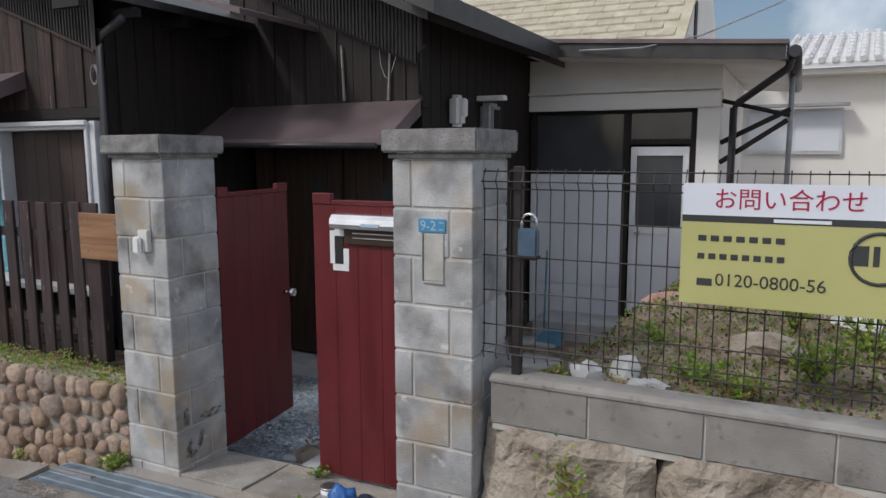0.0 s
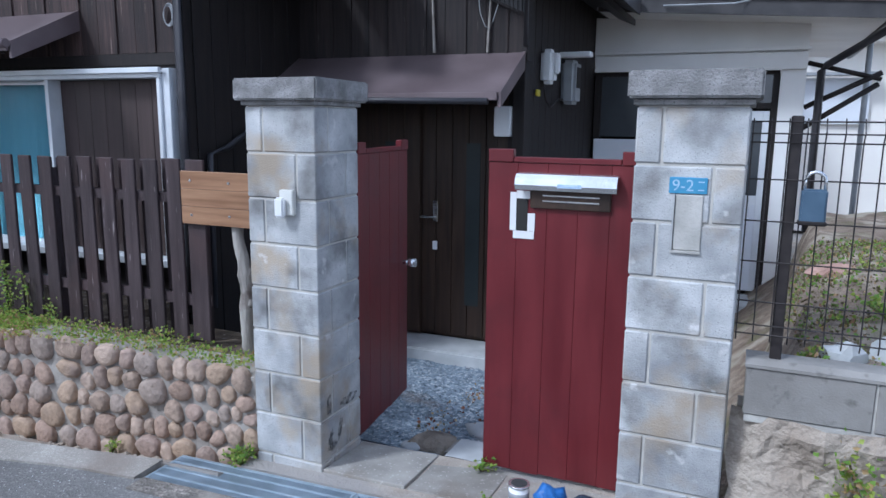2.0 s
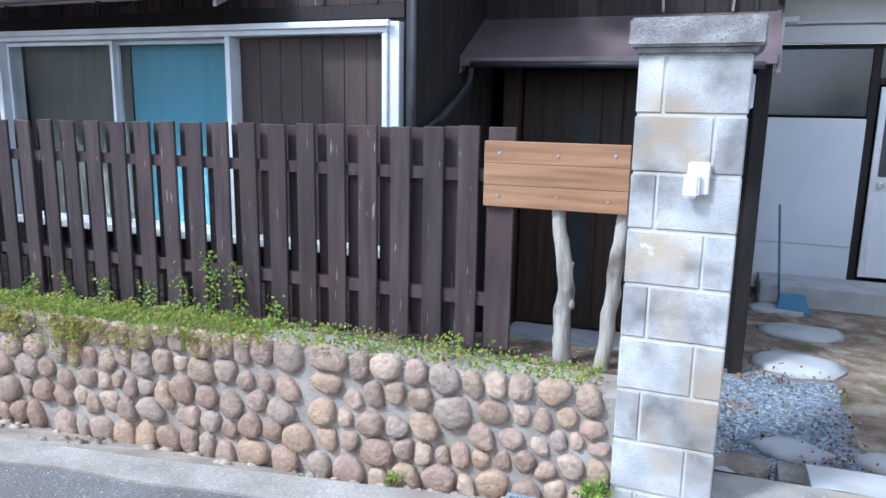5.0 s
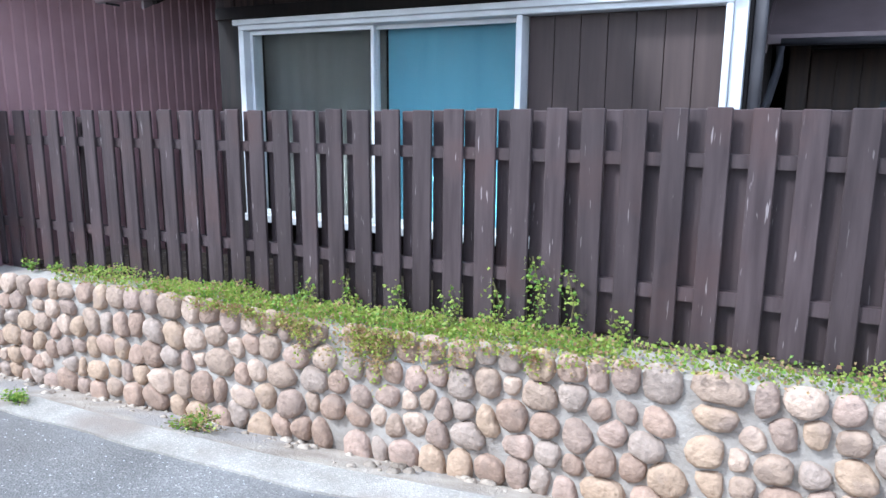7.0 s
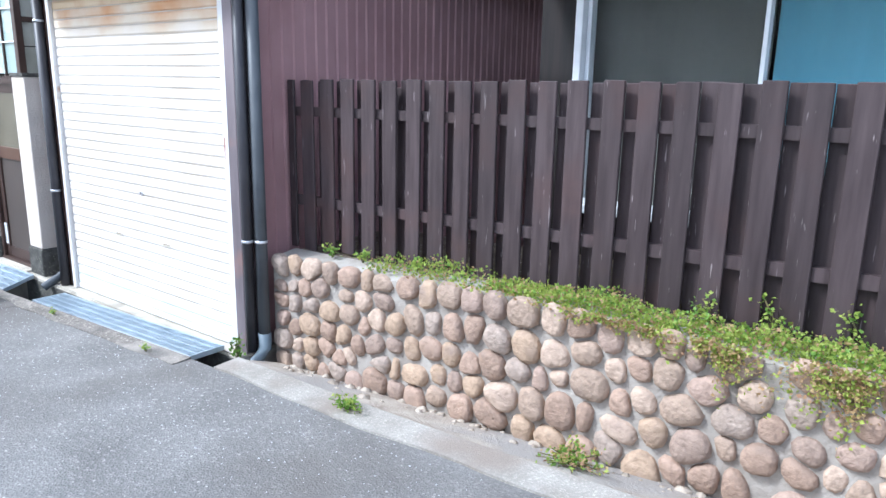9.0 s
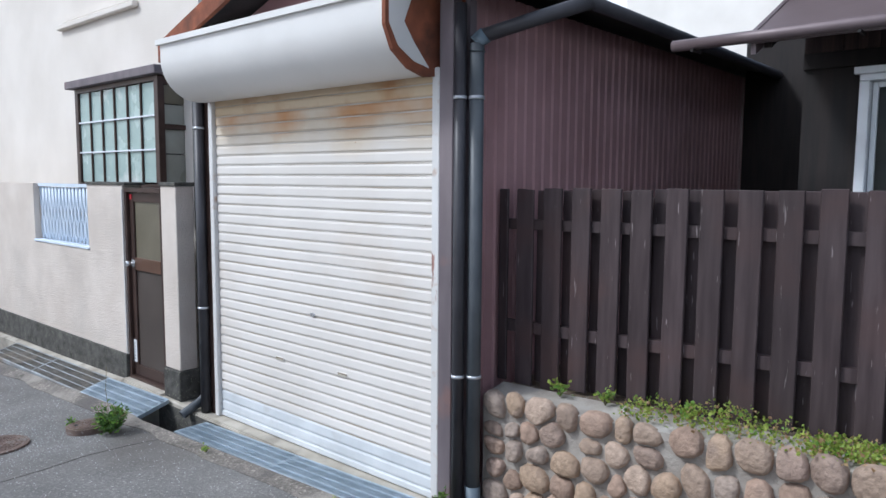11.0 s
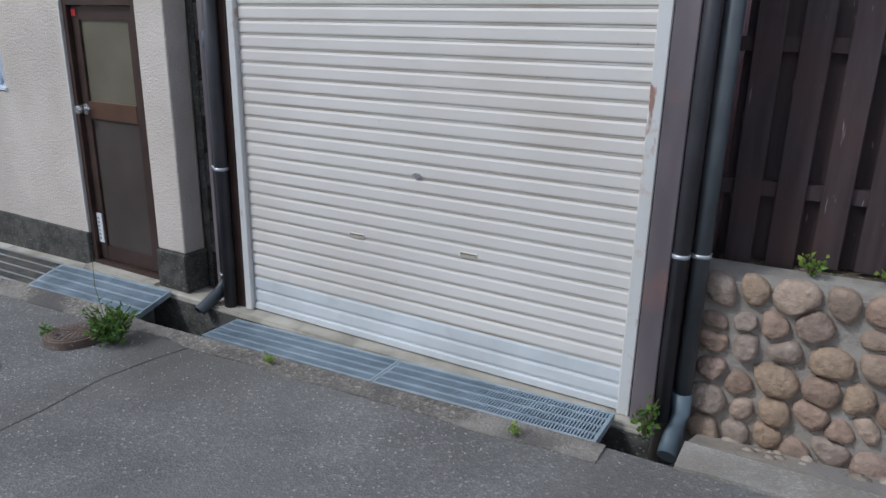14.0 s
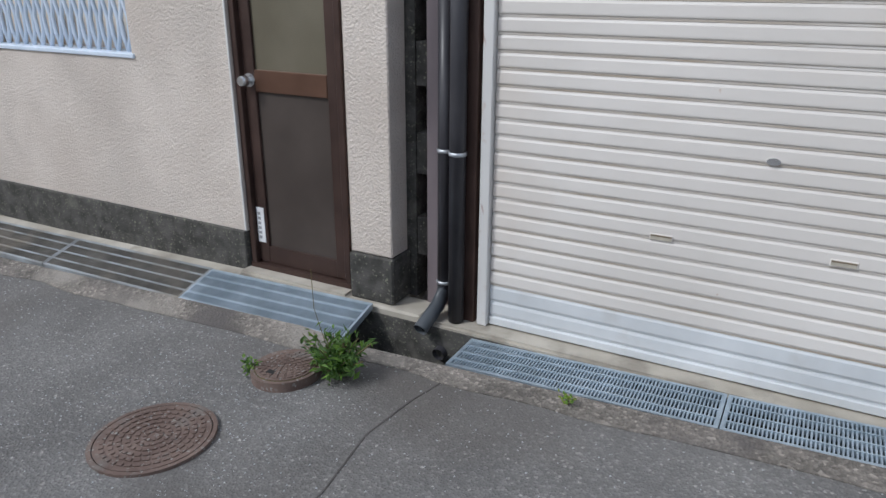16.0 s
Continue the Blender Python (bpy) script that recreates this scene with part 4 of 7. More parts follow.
for xa, xb, za, zb in ((-2.078, -2.050, 1.452, 1.618), (-2.049, -1.99, 1.592, 1.626), (-2.062, -1.968, 1.418, 1.451), (-1.998, -1.966, 1.452, 1.530)):
    part("tape_strip", boxed(xa, xb, 2.8765, 2.8795, za, zb), WHITE, tp)
part("latch_hole", boxed(-2.049, -1.999, 2.877, 2.8795, 1.452, 1.591), INSIDE, tp)

# ---- gateway paving ----


def court_z(y):
    """The court falls away behind the gate."""
    return max(0.02, 0.29 - 0.55 * (y - 2.95))


gp = thing("gateway_paving", (-2.2, 2.9, 0.2), "uneven grey paving slabs leading through the gateway", "paving", kind="structure")
part("bed", hexa(bmesh.new(), [(-3.26, 2.468, 0.0), (-1.15, 2.468, 0.0), (-1.15, 2.94, -0.05), (-3.26, 2.94, -0.05), (-3.26, 2.468, 0.284), (-1.15, 2.468, 0.348), (-1.15, 2.94, 0.325), (-3.26, 2.94, 0.277)]), DIRT, gp)


def slab(x0, x1, y0, y1, z, fall=0.0, m=SLAB, deep=0.06):
    bm = boxed(x0, x1, y0, y1, z - deep, z - 0.004, bev=0.003)
    for v in bm.verts:
        v.co.z += (v.co.x + 2.2) * 0.03 - (v.co.y - 2.5) * fall
        v.co.x += 0.012 * noise.noise(v.co * 3)
    part("slab", bm, m, gp)


slab(-2.852, -2.43, 2.56, 2.93, 0.335, 0.05)
slab(-2.42, -2.05, 2.56, 2.93, 0.325, 0.05)
slab(-2.04, -1.52, 2.56, 2.86, 0.322, 0.05)
slab(-2.46, -1.75, 2.945, 3.30, 0.262, 0.03, PALESTONE, 0.2)
slab(-2.56, -2.12, 3.305, 3.49, 0.165, 0.03, SLAB, 0.16)
slab(-2.11, -1.75, 3.305, 3.49, 0.170, 0.03, SLAB, 0.16)

# courtyard floor
bm = bmesh.new()
prev = None
rngc = random.Random(12)
ys = [2.95 + 0.12 * i for i in range(42)]
xsn = [-4.7 + 0.13 * i for i in range(31)]
grid = [[bm.verts.new((x, y, court_z(y) + 0.018 * noise.noise(Vector((x * 4, y * 4, 0))) + (max(0, x + 1.3) * 0.9 if y > 3.2 else 0))) for x in xsn] for y in ys]
for r1, r2 in zip(grid, grid[1:]):
    for k in range(len(r1) - 1):
        f = bm.faces.new((r1[k], r1[k + 1], r2[k + 1], r2[k]))
        f.material_index = 0 if r1[k].co.y < 5.0 and r1[k].co.x < -2.2 else 1
solo("courtyard_floor", bm, [GRAVEL, DRYGRASS], "blue-grey gravel and bare earth in the entrance court", "gravel", "structure")
# loose gravel chips
bm = bmesh.new()
for _ in range(2600):
    x, y = rngc.uniform(-3.4, -2.1), rngc.uniform(3.5, 5.0)
    z = court_z(y) + 0.018 * noise.noise(Vector((x * 4, y * 4, 0)))
    s = rngc.uniform(0.008, 0.018)
    p = [Vector((x + rngc.uniform(-s, s), y + rngc.uniform(-s, s), z + rngc.uniform(-0.004, s))) for _ in range(4)]
    v = [bm.verts.new(q) for q in p]
    for q in ((0, 1, 2), (0, 3, 1), (1, 3, 2), (0, 2, 3)):
        bm.faces.new([v[i] for i in q])
solo("gravel_chips", bm, GRAVEL, "loose blue-grey gravel chips on the court", "gravel", "stuff")
for x, y, sx, sy, seed in ((-2.45, 3.86, 0.21, 0.13, 1), (-1.95, 3.9, 0.2, 0.15, 2), (-2.3, 5.35, 0.34, 0.26, 3), (-2.2, 6.2, 0.34, 0.26, 4), (-2.35, 6.9, 0.28, 0.2, 5)):
    z = court_z(y)
    bm = lump(bmesh.new(), (x, y, z), (sx, sy, 0.05), 0.15, 2, seed, flat=z + 0.035)
    solo("stepping_stone", bm, PALESTONE, "flat pale grey stepping stone in the court", "stepping stone", group="stepping stones")
for x, y, s, seed in ((-2.70, 3.50, 0.11, 7), (-2.80, 3.38, 0.045, 8), (-2.66, 3.49, 0.05, 9), (-2.86, 3.47, 0.04, 10)):
    bm = lump(bmesh.new(), (x, y, court_z(y) + s * 0.35), (s * 1.3, s, s * 0.6), 0.2, 2, seed)
    solo("loose_stone", bm, ROCK if seed == 7 else (TAR if seed == 9 else PALESTONE), "loose rounded stone beside the open gate leaf", "stone", group="loose stones")

# ---- wooden house: left wing ----
wing = thing("wooden_house", (-6.3, 5.5, 0.0), "dark charred-timber house with white aluminium windows and brown metal awnings", "house")
WX0, WX1, WY = -7.95, -4.6, 3.6
WZ0, WZ1 = 0.93, 2.225          # window opening
OX0, OX1 = -7.68, -4.665
for xa, xb, za, zb, nm in ((WX0, WX1, -0.05, WZ0, "wall_below_window"), (WX0, OX0, WZ0, WZ1, "wall_beside_window"), (OX1, WX1, WZ0, WZ1, "wall_beside_window"), (WX0, WX1, WZ1, 2.9, "wall_above_window")):
    part(nm, boxed(xa, xb, WY, WY + 0.12, za, zb), DARKWOOD, wing)
part("side_wall", boxed(WX1 - 0.12, WX1, WY + 0.121, 5.2, -0.05, 3.2), DARKWOOD, wing)
part("side_wall", boxed(WX0, WX0 + 0.12, WY + 0.121, 9.5, -0.05, 3.2), DARKWOOD, wing)
part("back_wall", boxed(WX0, -2.65, 9.5, 9.62, -0.05, 3.2), DARKWOOD, wing)
part("ceiling", boxed(WX0 + 0.121, WX1 - 0.121, WY + 0.121, 9.49, 2.75, 2.8), DARKWOOD, wing)
# vertical boards with battens on the side wall of the wing
for i in range(8):
    y = 3.74 + i * 0.175
    part("siding_board", boxed(WX1 + 0.002, WX1 + 0.014, y, y + 0.168, 0.1, 3.05, bev=0.002), DARKWOOD, wing)


def gable_siding(x0, x1, y, z0, line, corr_top, width=0.165, mid=None, wood=SIDING):
    """Upright boards under a sloping line, ribbed metal sheet above it."""
    n = int(round((x1 - x0) / width))
    w = (x1 - x0) / n
    for i in range(n):
        xa, xb = x0 + i * w + 0.002, x0 + (i + 1) * w - 0.002
        za, zb = line(xa), line(xb)
        if min(za, zb) <= z0 + 0.03:
            continue
        bm = hexa(bmesh.new(), [(xa, y - 0.016, z0), (xb, y - 0.016, z0), (xb, y - 0.001, z0), (xa, y - 0.001, z0), (xa, y - 0.016, za), (xb, y - 0.016, zb), (xb, y - 0.001, zb), (xa, y - 0.001, za)])
        part("siding_board", bm, wood, wing)
        if i % 2 == 0:
            bm = boxed(xb - 0.008, xb + 0.012, y - 0.028, y - 0.0165, z0, min(za, zb) - 0.005)
            part("batten", bm, wood, wing)
    for xa, xb in ((x0, mid), (mid, x1)) if mid else ((x0, x1),):
        bm = ripple_sheet(bmesh.new(), (xa, y - 0.022), (xb, y - 0.022), lambda f: line(xa + (xb - xa) * f), corr_top(xa), corr_top(xb), 0.033, 0.012, (0, -1))
        part("ribbed_gable_sheet", bm, ROOFDARK, wing, "dark ribbed metal gable sheet")
        bm = hexa(bmesh.new(), [(xa, y - 0.045, line(xa) - 0.02), (xb, y - 0.045, line(xb) - 0.02), (xb, y - 0.0225, line(xb) - 0.02), (xa, y - 0.0225, line(xa) - 0.02),
                                (xa, y - 0.045, line(xa)), (xb, y - 0.045, line(xb)), (xb, y - 0.0225, line(xb)), (xa, y - 0.0225, line(xa))])
        part("drip_rail", bm, wood, wing)


def wing_line(x):
    return 2.74 + 0.375 * min(WX1 - x, x - WX0)


gable_siding(WX0, WX1, WY, 2.34, wing_line, lambda x: wing_line(x) + 0.42, mid=(WX0 + WX1) / 2)
part("trim_board", boxed(WX0, WX1, WY - 0.02, WY - 0.001, 2.262, 2.338), DARKWOOD, wing)


def rec_line(x):
    return 2.66 + 0.44 * (-2.65 - x)


# recessed middle part with the entrance
part("upper_wall", boxed(-4.59, -2.66, 4.95, 5.07, 2.35, 3.9), DARKWOOD, wing)
# the recess boards take the siding colour with shade painted in
gable_siding(-4.58, -2.65, 4.95, 2.40, rec_line, lambda x: rec_line(x) + 0.5, wood=SHADESIDING)
# east side wall with the meters
part("east_wall", boxed(-2.83, -2.763, 5.071, 9.49, 0.0, 3.075), DARKWOOD, wing)
for i in range(13):
    y = 5.08 + i * 0.18
    part("siding_board", boxed(-2.762, -2.75, y, y + 0.172, 0.32, 3.06, bev=0.002), DARKWOOD, wing)
part("footing", boxed(-2.761, -2.728, 5.075, 7.6, -0.05, 0.3, bev=0.006), PLINTH, wing, "mossy concrete footing")
# entrance: posts, sliding doors, sill
for x in (-4.42, -2.86):
    part("door_post", boxed(x - 0.06, x + 0.06, 5.08, 5.20, 0.12, 2.3, bev=0.004), PORCHWOOD, wing)
part("door_post", boxed(-2.77, -2.68, 4.98, 5.07, 0.0, 2.35, bev=0.004), DARKWOOD, wing)
part("lintel", boxed(-4.36, -2.92, 5.10, 5.20, 2.08, 2.32), DARKWOOD, wing)
part("entrance_back", boxed(-4.5, -2.8, 5.40, 5.45, 0.0, 2.35), INSIDE, wing)
for k, (xa, xb) in enumerate(((-4.355, -3.62), (-3.64, -2.925))):
    yy = 5.215 + 0.05 * k
    d = part("sliding_door", boxed(xa, xb, yy, yy + 0.035, 0.14, 2.075), PORCHWOOD, wing, "brown wooden entrance door")
    for j in range(5):
        wv = (xb - xa) / 5
        part("door_plank", boxed(xa + j * wv + 0.004, xa + (j + 1) * wv - 0.004, yy - 0.012, yy - 0.0005, 0.16, 2.06, bev=0.003), PORCHWOOD, d)
    part("glass_strip", boxed((xa + xb) / 2 + 0.05, (xa + xb) / 2 + 0.17, yy - 0.016, yy - 0.0125, 0.42, 1.75), DIMGLASS, d, "narrow obscure glass strip")
part("handle_plate", boxed(-3.497, -3.452, 5.185, 5.20, 1.11, 1.285, bev=0.003), CHROME, wing, "chrome lever handle on a plate")
part("lever", boxed(-3.60, -3.465, 5.155, 5.172, 1.14, 1.16, bev=0.004), CHROME, wing)
part("lock_plate", boxed(-3.497, -3.457, 5.185, 5.20, 0.88, 0.95, bev=0.003), WHITE, wing)
solo("door_step", boxed(-4.45, -2.86, 4.90, 5.30, -0.05, 0.12, bev=0.012, seg=2), PALESTONE, "pale concrete step before the entrance doors", "step", "structure")

# porch roof, sheet metal


def awning(x0, x1, yb, zb, yf, zf, thick, label):
    a = thing("awning", ((x0 + x1) / 2, yb, zf), label, "awning", "awnings")
    part("sheet", hexa(bmesh.new(), [(x0, yf, zf - thick), (x1, yf, zf - thick), (x1, yb, zb - thick), (x0, yb, zb - thick), (x0, yf, zf), (x1, yf, zf), (x1, yb, zb), (x0, yb, zb)]), ROOFMETAL, a)
    part("front_lip", boxed(x0, x1, yf - 0.022, yf - 0.001, zf - thick - 0.03, zf + 0.004, bev=0.003), ROOFMETAL, a)
    for x in (x0, x1):
        s = 1 if x == x1 else -1
        part("end_board", hexa(bmesh.new(), [(x, yf, zf - thick - 0.075), (x + s * 0.022, yf, zf - thick - 0.075), (x + s * 0.022, yb, zb - thick - 0.10), (x, yb, zb - thick - 0.10), (x, yf, zf + 0.006), (x + s * 0.022, yf, zf + 0.006), (x + s * 0.022, yb, zb + 0.006), (x, yb, zb + 0.006)]), ROOFMETAL, a)
    n = max(2, int((x1 - x0) / 0.6))
    for i in range(n + 1):
        x = x0 + 0.02 + (x1 - x0 - 0.08) * i / n
        part("bracket", hexa(bmesh.new(), [(x, yf + 0.05, zf - thick - 0.045), (x + 0.035, yf + 0.05, zf - thick - 0.045), (x + 0.035, yb, zb - thick - 0.07), (x, yb, zb - thick - 0.07), (x, yf + 0.05, zf - thick - 0.002), (x + 0.035, yf + 0.05, zf - thick - 0.002), (x + 0.035, yb, zb - thick - 0.002), (x, yb, zb - thick - 0.002)]), DARKWOOD, a)
    return a


pa = awning(-4.57, -2.69, 4.93, 2.405, 4.42, 2.105, 0.02, "brown sheet-metal porch roof over the entrance")
bm = bmesh.new()
tube(bm, [(-4.5, 4.40, 2.065), (-2.75, 4.40, 2.05)], 0.022, 8)
part("gutter", bm, PVC, pa, "thin dark gutter")
wa = awning(-8.02, -5.45, 3.575, 2.63, 3.06, 2.378, 0.025, "brown sheet-metal awning over the wide window")
bm = bmesh.new()
tube(bm, [(-8.40, 3.03, 2.350), (-7.9, 3.03, 2.354), (-5.43, 3.03, 2.368)], 0.028, 10)
part("gutter", bm, ROOFMETAL, wa, "weathered brown eaves gutter")
for x in (-8.30, -7.6, -6.9, -6.2, -5.55):
    part("gutter_hook", boxed(x, x + 0.012, 3.0, 3.10, 2.312, 2.325), DARKWOOD, wa)
# bent rain pipe from the porch gutter
bm = bmesh.new()
tube(bm, [(-4.5, 4.40, 2.04), (-4.5, 4.38, 1.93), (-4.52, 3.95, 1.72), (-4.545, 3.8, 1.68), (-4.55, 3.78, 0.6)], 0.022, 8)
solo("rain_pipe", bm, PVC, "thin dark rain pipe bending under the porch roof", "pipe", smooth=True)
bm = bmesh.new()
tube(bm, [(-4.55, 3.57, 0.62), (-4.55, 3.57, 2.75), (-4.50, 3.57, 2.85), (-4.28, 3.55, 2.93)], 0.03, 10)
solo("rain_pipe", bm, PVC, "dark brown downpipe on the corner of the wing", "pipe", smooth=True)

# roofs of the house
rf = thing("house_roof", (-6.3, 5.5, 2.7), "dark sheet roof with deep eaves over the timber house", "roof", kind="structure")
t = 0.06


def roof_slab(x0, z0, x1, z1, y0, y1, thick=0.06, m=ROOFDARK, nm="roof_slope"):
    part(nm, hexa(bmesh.new(), [(x0, y0, z0), (x1, y0, z1), (x1, y1, z1), (x0, y1, z0), (x0, y0, z0 + thick), (x1, y0, z1 + thick), (x1, y1, z1 + thick), (x0, y1, z0 + thick)]), m, rf)


ridge = (WX0 + WX1) / 2
roof_slab(WX1 + 0.30, 3.05, ridge, 3.05 + 0.375 * (WX1 + 0.30 - ridge), 3.2, 9.6)
roof_slab(WX0 - 0.35, 3.05, ridge - 0.001, 3.05 + 0.375 * (WX1 + 0.30 - ridge), 3.2, 9.6)
roof_slab(-2.35, 2.90, -4.58, 2.90 + 0.44 * 2.23, 4.45, 9.6)
roof_slab(-2.20, 2.905, -2.50, 3.04, 4.25, 6.93, 0.15, ROOFDARK, "eave_edge")
roof_slab(-3.62, 2.98, -4.30, 3.18, 4.0, 4.9, 0.04, ROOFMETAL, "valley_flashing")
for i in range(9):
    y = 3.25 + i * 0.45
    part("rafter_end", boxed(WX1 + 0.01, WX1 + 0.28, y, y + 0.05, 2.97, 3.04), DARKWOOD, rf)

# window of the wing
win = thing("sliding_window", (-6.2, 3.58, WZ0), "wide white aluminium sliding window with teal curtain and brown shutter boards", "window", kind="structure")
fy0, fy1 = 3.50, 3.68
part("frame_top", boxed(OX0, OX1, fy0, fy1, WZ1 - 0.05, WZ1, bev=0.004), ALU, win)
part("frame_drip", boxed(OX0 - 0.02, OX1 + 0.02, fy0 - 0.03, fy0 - 0.001, WZ1 - 0.02, WZ1 + 0.015, bev=0.003), ALU, win)
part("frame_sill", boxed(OX0, OX1, fy0 - 0.02, fy1, WZ0, WZ0 + 0.05, bev=0.004), ALU, win)
for xa, xb in ((OX0, OX0 + 0.045), (OX1 - 0.032, OX1)):
    part("frame_jamb", boxed(xa, xb, fy0, fy1, WZ0 + 0.0505, WZ1 - 0.0505, bev=0.004), ALU, win)
part("frame_jamb", boxed(OX1 + 0.001, OX1 + 0.062, fy0 + 0.02, fy0 + 0.09, WZ0, WZ1 + 0.01, bev=0.003), ALU, win)


def sash(xa, xb, y, z0, z1, wdt=0.024):
    s = part("sash", boxed(xa, xa + wdt, y, y + 0.03, z0, z1, bev=0.003), ALU, win)
    part("stile", boxed(xb - wdt, xb, y, y + 0.03, z0, z1, bev=0.003), ALU, s)
    part("rail", boxed(xa + wdt, xb - wdt, y, y + 0.03, z1 - wdt, z1), ALU, s)
    part("rail", boxed(xa + wdt, xb - wdt, y, y + 0.03, z0, z0 + wdt), ALU, s)
    p = part("pane", boxed(xa + wdt, xb - wdt, y + 0.012, y + 0.016, z0 + wdt, z1 - wdt), PANE, s)
    p.visible_shadow = False


sash(-7.632, -6.665, 3.555, WZ0 + 0.052, WZ1 - 0.052)
sash(-6.69, -5.70, 3.60, WZ0 + 0.052, WZ1 - 0.052)
part("frame_mullion", boxed(-5.735, -5.70, fy0, fy1 - 0.07, WZ0 + 0.0505, WZ1 - 0.0505, bev=0.003), ALU, win)


def curtain(xa, xb, y, m, name, label):
    bm = bmesh.new()
    n = int((xb - xa) / 0.02)
    prev = None
    for i in range(n + 1):
        x = xa + (xb - xa) * i / n
        d = 0.008 * math.sin(x * 22) + 0.004 * math.sin(x * 57)
        cur = (bm.verts.new((x, y + d, 0.95)), bm.verts.new((x, y + d * 0.6, 2.2)), bm.verts.new((x, y + d + 0.004, 0.95)), bm.verts.new((x, y + d * 0.6 + 0.004, 2.2)))
        if prev:
            bm.faces.new((prev[0], cur[0], cur[1], prev[1]))
            bm.faces.new((prev[2], prev[3], cur[3], cur[2]))
        prev = cur
    solo(name, bm, m, label, "curtain", smooth=True)


curtain(-7.66, -6.68, 3.72, DULL, "curtain", "dull grey-brown curtain behind the window pane")
curtain(-6.66, -5.72, 3.72, TEAL, "curtain", "plain teal curtain behind the window pane")
for i in range(7):
    w = (5.70 - 4.70) / 7
    xa = -5.698 + i * w
    part("shutter_board", boxed(xa + 0.0015, xa + w - 0.0015, 3.60, 3.615, WZ0 + 0.052, WZ1 - 0.052, bev=0.002), SHUTTERWOOD, win, "dark brown shutter board" if i == 0 else "")

# meters, lamp box, cables by the entrance
lb = thing("white_wall_box", (-2.84, 5.17, 1.81), "white box lamp hanging beside the entrance post", "wall lamp")
part("housing", boxed(-2.905, -2.775, 4.955, 5.075, 1.812, 2.03, bev=0.008, seg=2), WHITE, lb)
m1 = thing("electricity_meter", (-2.713, 5.6, 2.2), "pale grey breaker box on the dark side wall", "meter", "meters")
part("case", boxed(-2.745, -2.633, 5.56, 5.70, 2.22, 2.49, bev=0.03, seg=3), WHITE, m1)
part("cover", boxed(-2.632, -2.603, 5.585, 5.675, 2.30, 2.46, bev=0.012, seg=2), WHITE, m1)
m2 = thing("electricity_meter", (-2.713, 6.3, 2.0), "grey electricity meter with a dark window under a white hood", "meter", "meters")
part("case", boxed(-2.745, -2.613, 6.22, 6.46, 2.08, 2.46, bev=0.03, seg=3), GREYPLASTIC, m2)
part("window", boxed(-2.613, -2.605, 6.27, 6.41, 2.22, 2.40, bev=0.003), DARKWOOD, m2)
part("hood", boxed(-2.745, -2.473, 6.16, 6.26, 2.475, 2.52, bev=0.006), WHITE, m2)
bm = bmesh.new()
tube(bm, [(-2.733, 5.62, 2.25), (-2.713, 5.66, 2.1), (-2.713, 5.8, 2.04), (-2.723, 6.1, 2.12), (-2.713, 6.3, 2.12)], 0.008, 6)
solo("meter_cable", bm, WIRE, "black cable looping between the meters", "cable", smooth=True)
solo("cable_marker", boxed(-2.733, -2.713, 5.42, 5.50, 2.12, 2.17, bev=0.004), YELLOW, "yellow tape marker on the cable", "cable marker")
bm = bmesh.new()
tube(bm, [(-2.67, 4.93, 2.45), (-2.66, 4.90, 2.75), (-2.60, 4.88, 2.80)], 0.018, 8)
solo("conduit", bm, PVC, "short dark conduit on the house corner", "pipe", smooth=True)

wc = thing("wire_coil", (-4.62, 3.57, 2.50), "small coil of pale wire hung on the wing siding", "wire coil")
for k in range(4):
    bm = bmesh.new()
    tube(bm, [(-4.625 + 0.008 * k - 0.004 + (0.036 + 0.003 * k) * math.cos(a * math.pi / 9), 3.566 - 0.004 * k, 2.565 + (0.058 + 0.004 * k) * math.sin(a * math.pi / 9)) for a in range(19)], 0.0035, 5)
    part("turn", bm, GREYPLASTIC, wc)
for x, za, zb, lean in ((-3.37, 2.42, 2.86, 0.02), (-2.95, 2.41, 2.77, -0.015)):
    bm = hexa(bmesh.new(), [(x - 0.006, 4.90, za), (x + 0.010, 4.90, za), (x + 0.010, 4.92, za), (x - 0.006, 4.92, za), (x - 0.002 - lean, 4.905, zb), (x + 0.007 - lean, 4.905, zb), (x + 0.007 - lean, 4.92, zb), (x - 0.002 - lean, 4.92, zb)])
    part("split_lath", bm, DRIFT, wing, "pale split lath peeling off the siding")
bm = bmesh.new()
tube(bm, [(-3.02, 4.90, 2.80), (-3.0, 4.885, 2.68), (-2.96, 4.88, 2.59), (-2.92, 4.88, 2.57), (-2.89, 4.885, 2.66), (-2.87, 4.90, 2.74)], 0.003, 6)
solo("loose_cable", bm, GREYPLASTIC, "loose pale cable drooping on the dark siding", "cable", smooth=True)

# ---- pale house at the back of the court ----
ph = thing("pale_house", (-1.7, 8.2, 0.0), "single-storey white rendered house with dark framed glazing and a white door", "house")
HY = 7.68


def low_roof(x):
    """Top of the low roof, which falls towards +x."""
    return 3.104 - 0.0717 * (x + 2.208)


def falling(x0, x1, y0, y1, under, over, m, parent, name):
    """A slab that follows the low roof, from under to over its top."""
    a, b = low_roof(x0), low_roof(x1)
    return part(name, hexa(bmesh.new(), [(x0, y0, a - under), (x1, y0, b - under), (x1, y1, b - under), (x0, y1, a - under), (x0, y0, a + over), (x1, y0, b + over), (x1, y1, b + over), (x0, y1, a + over)]), m, parent)


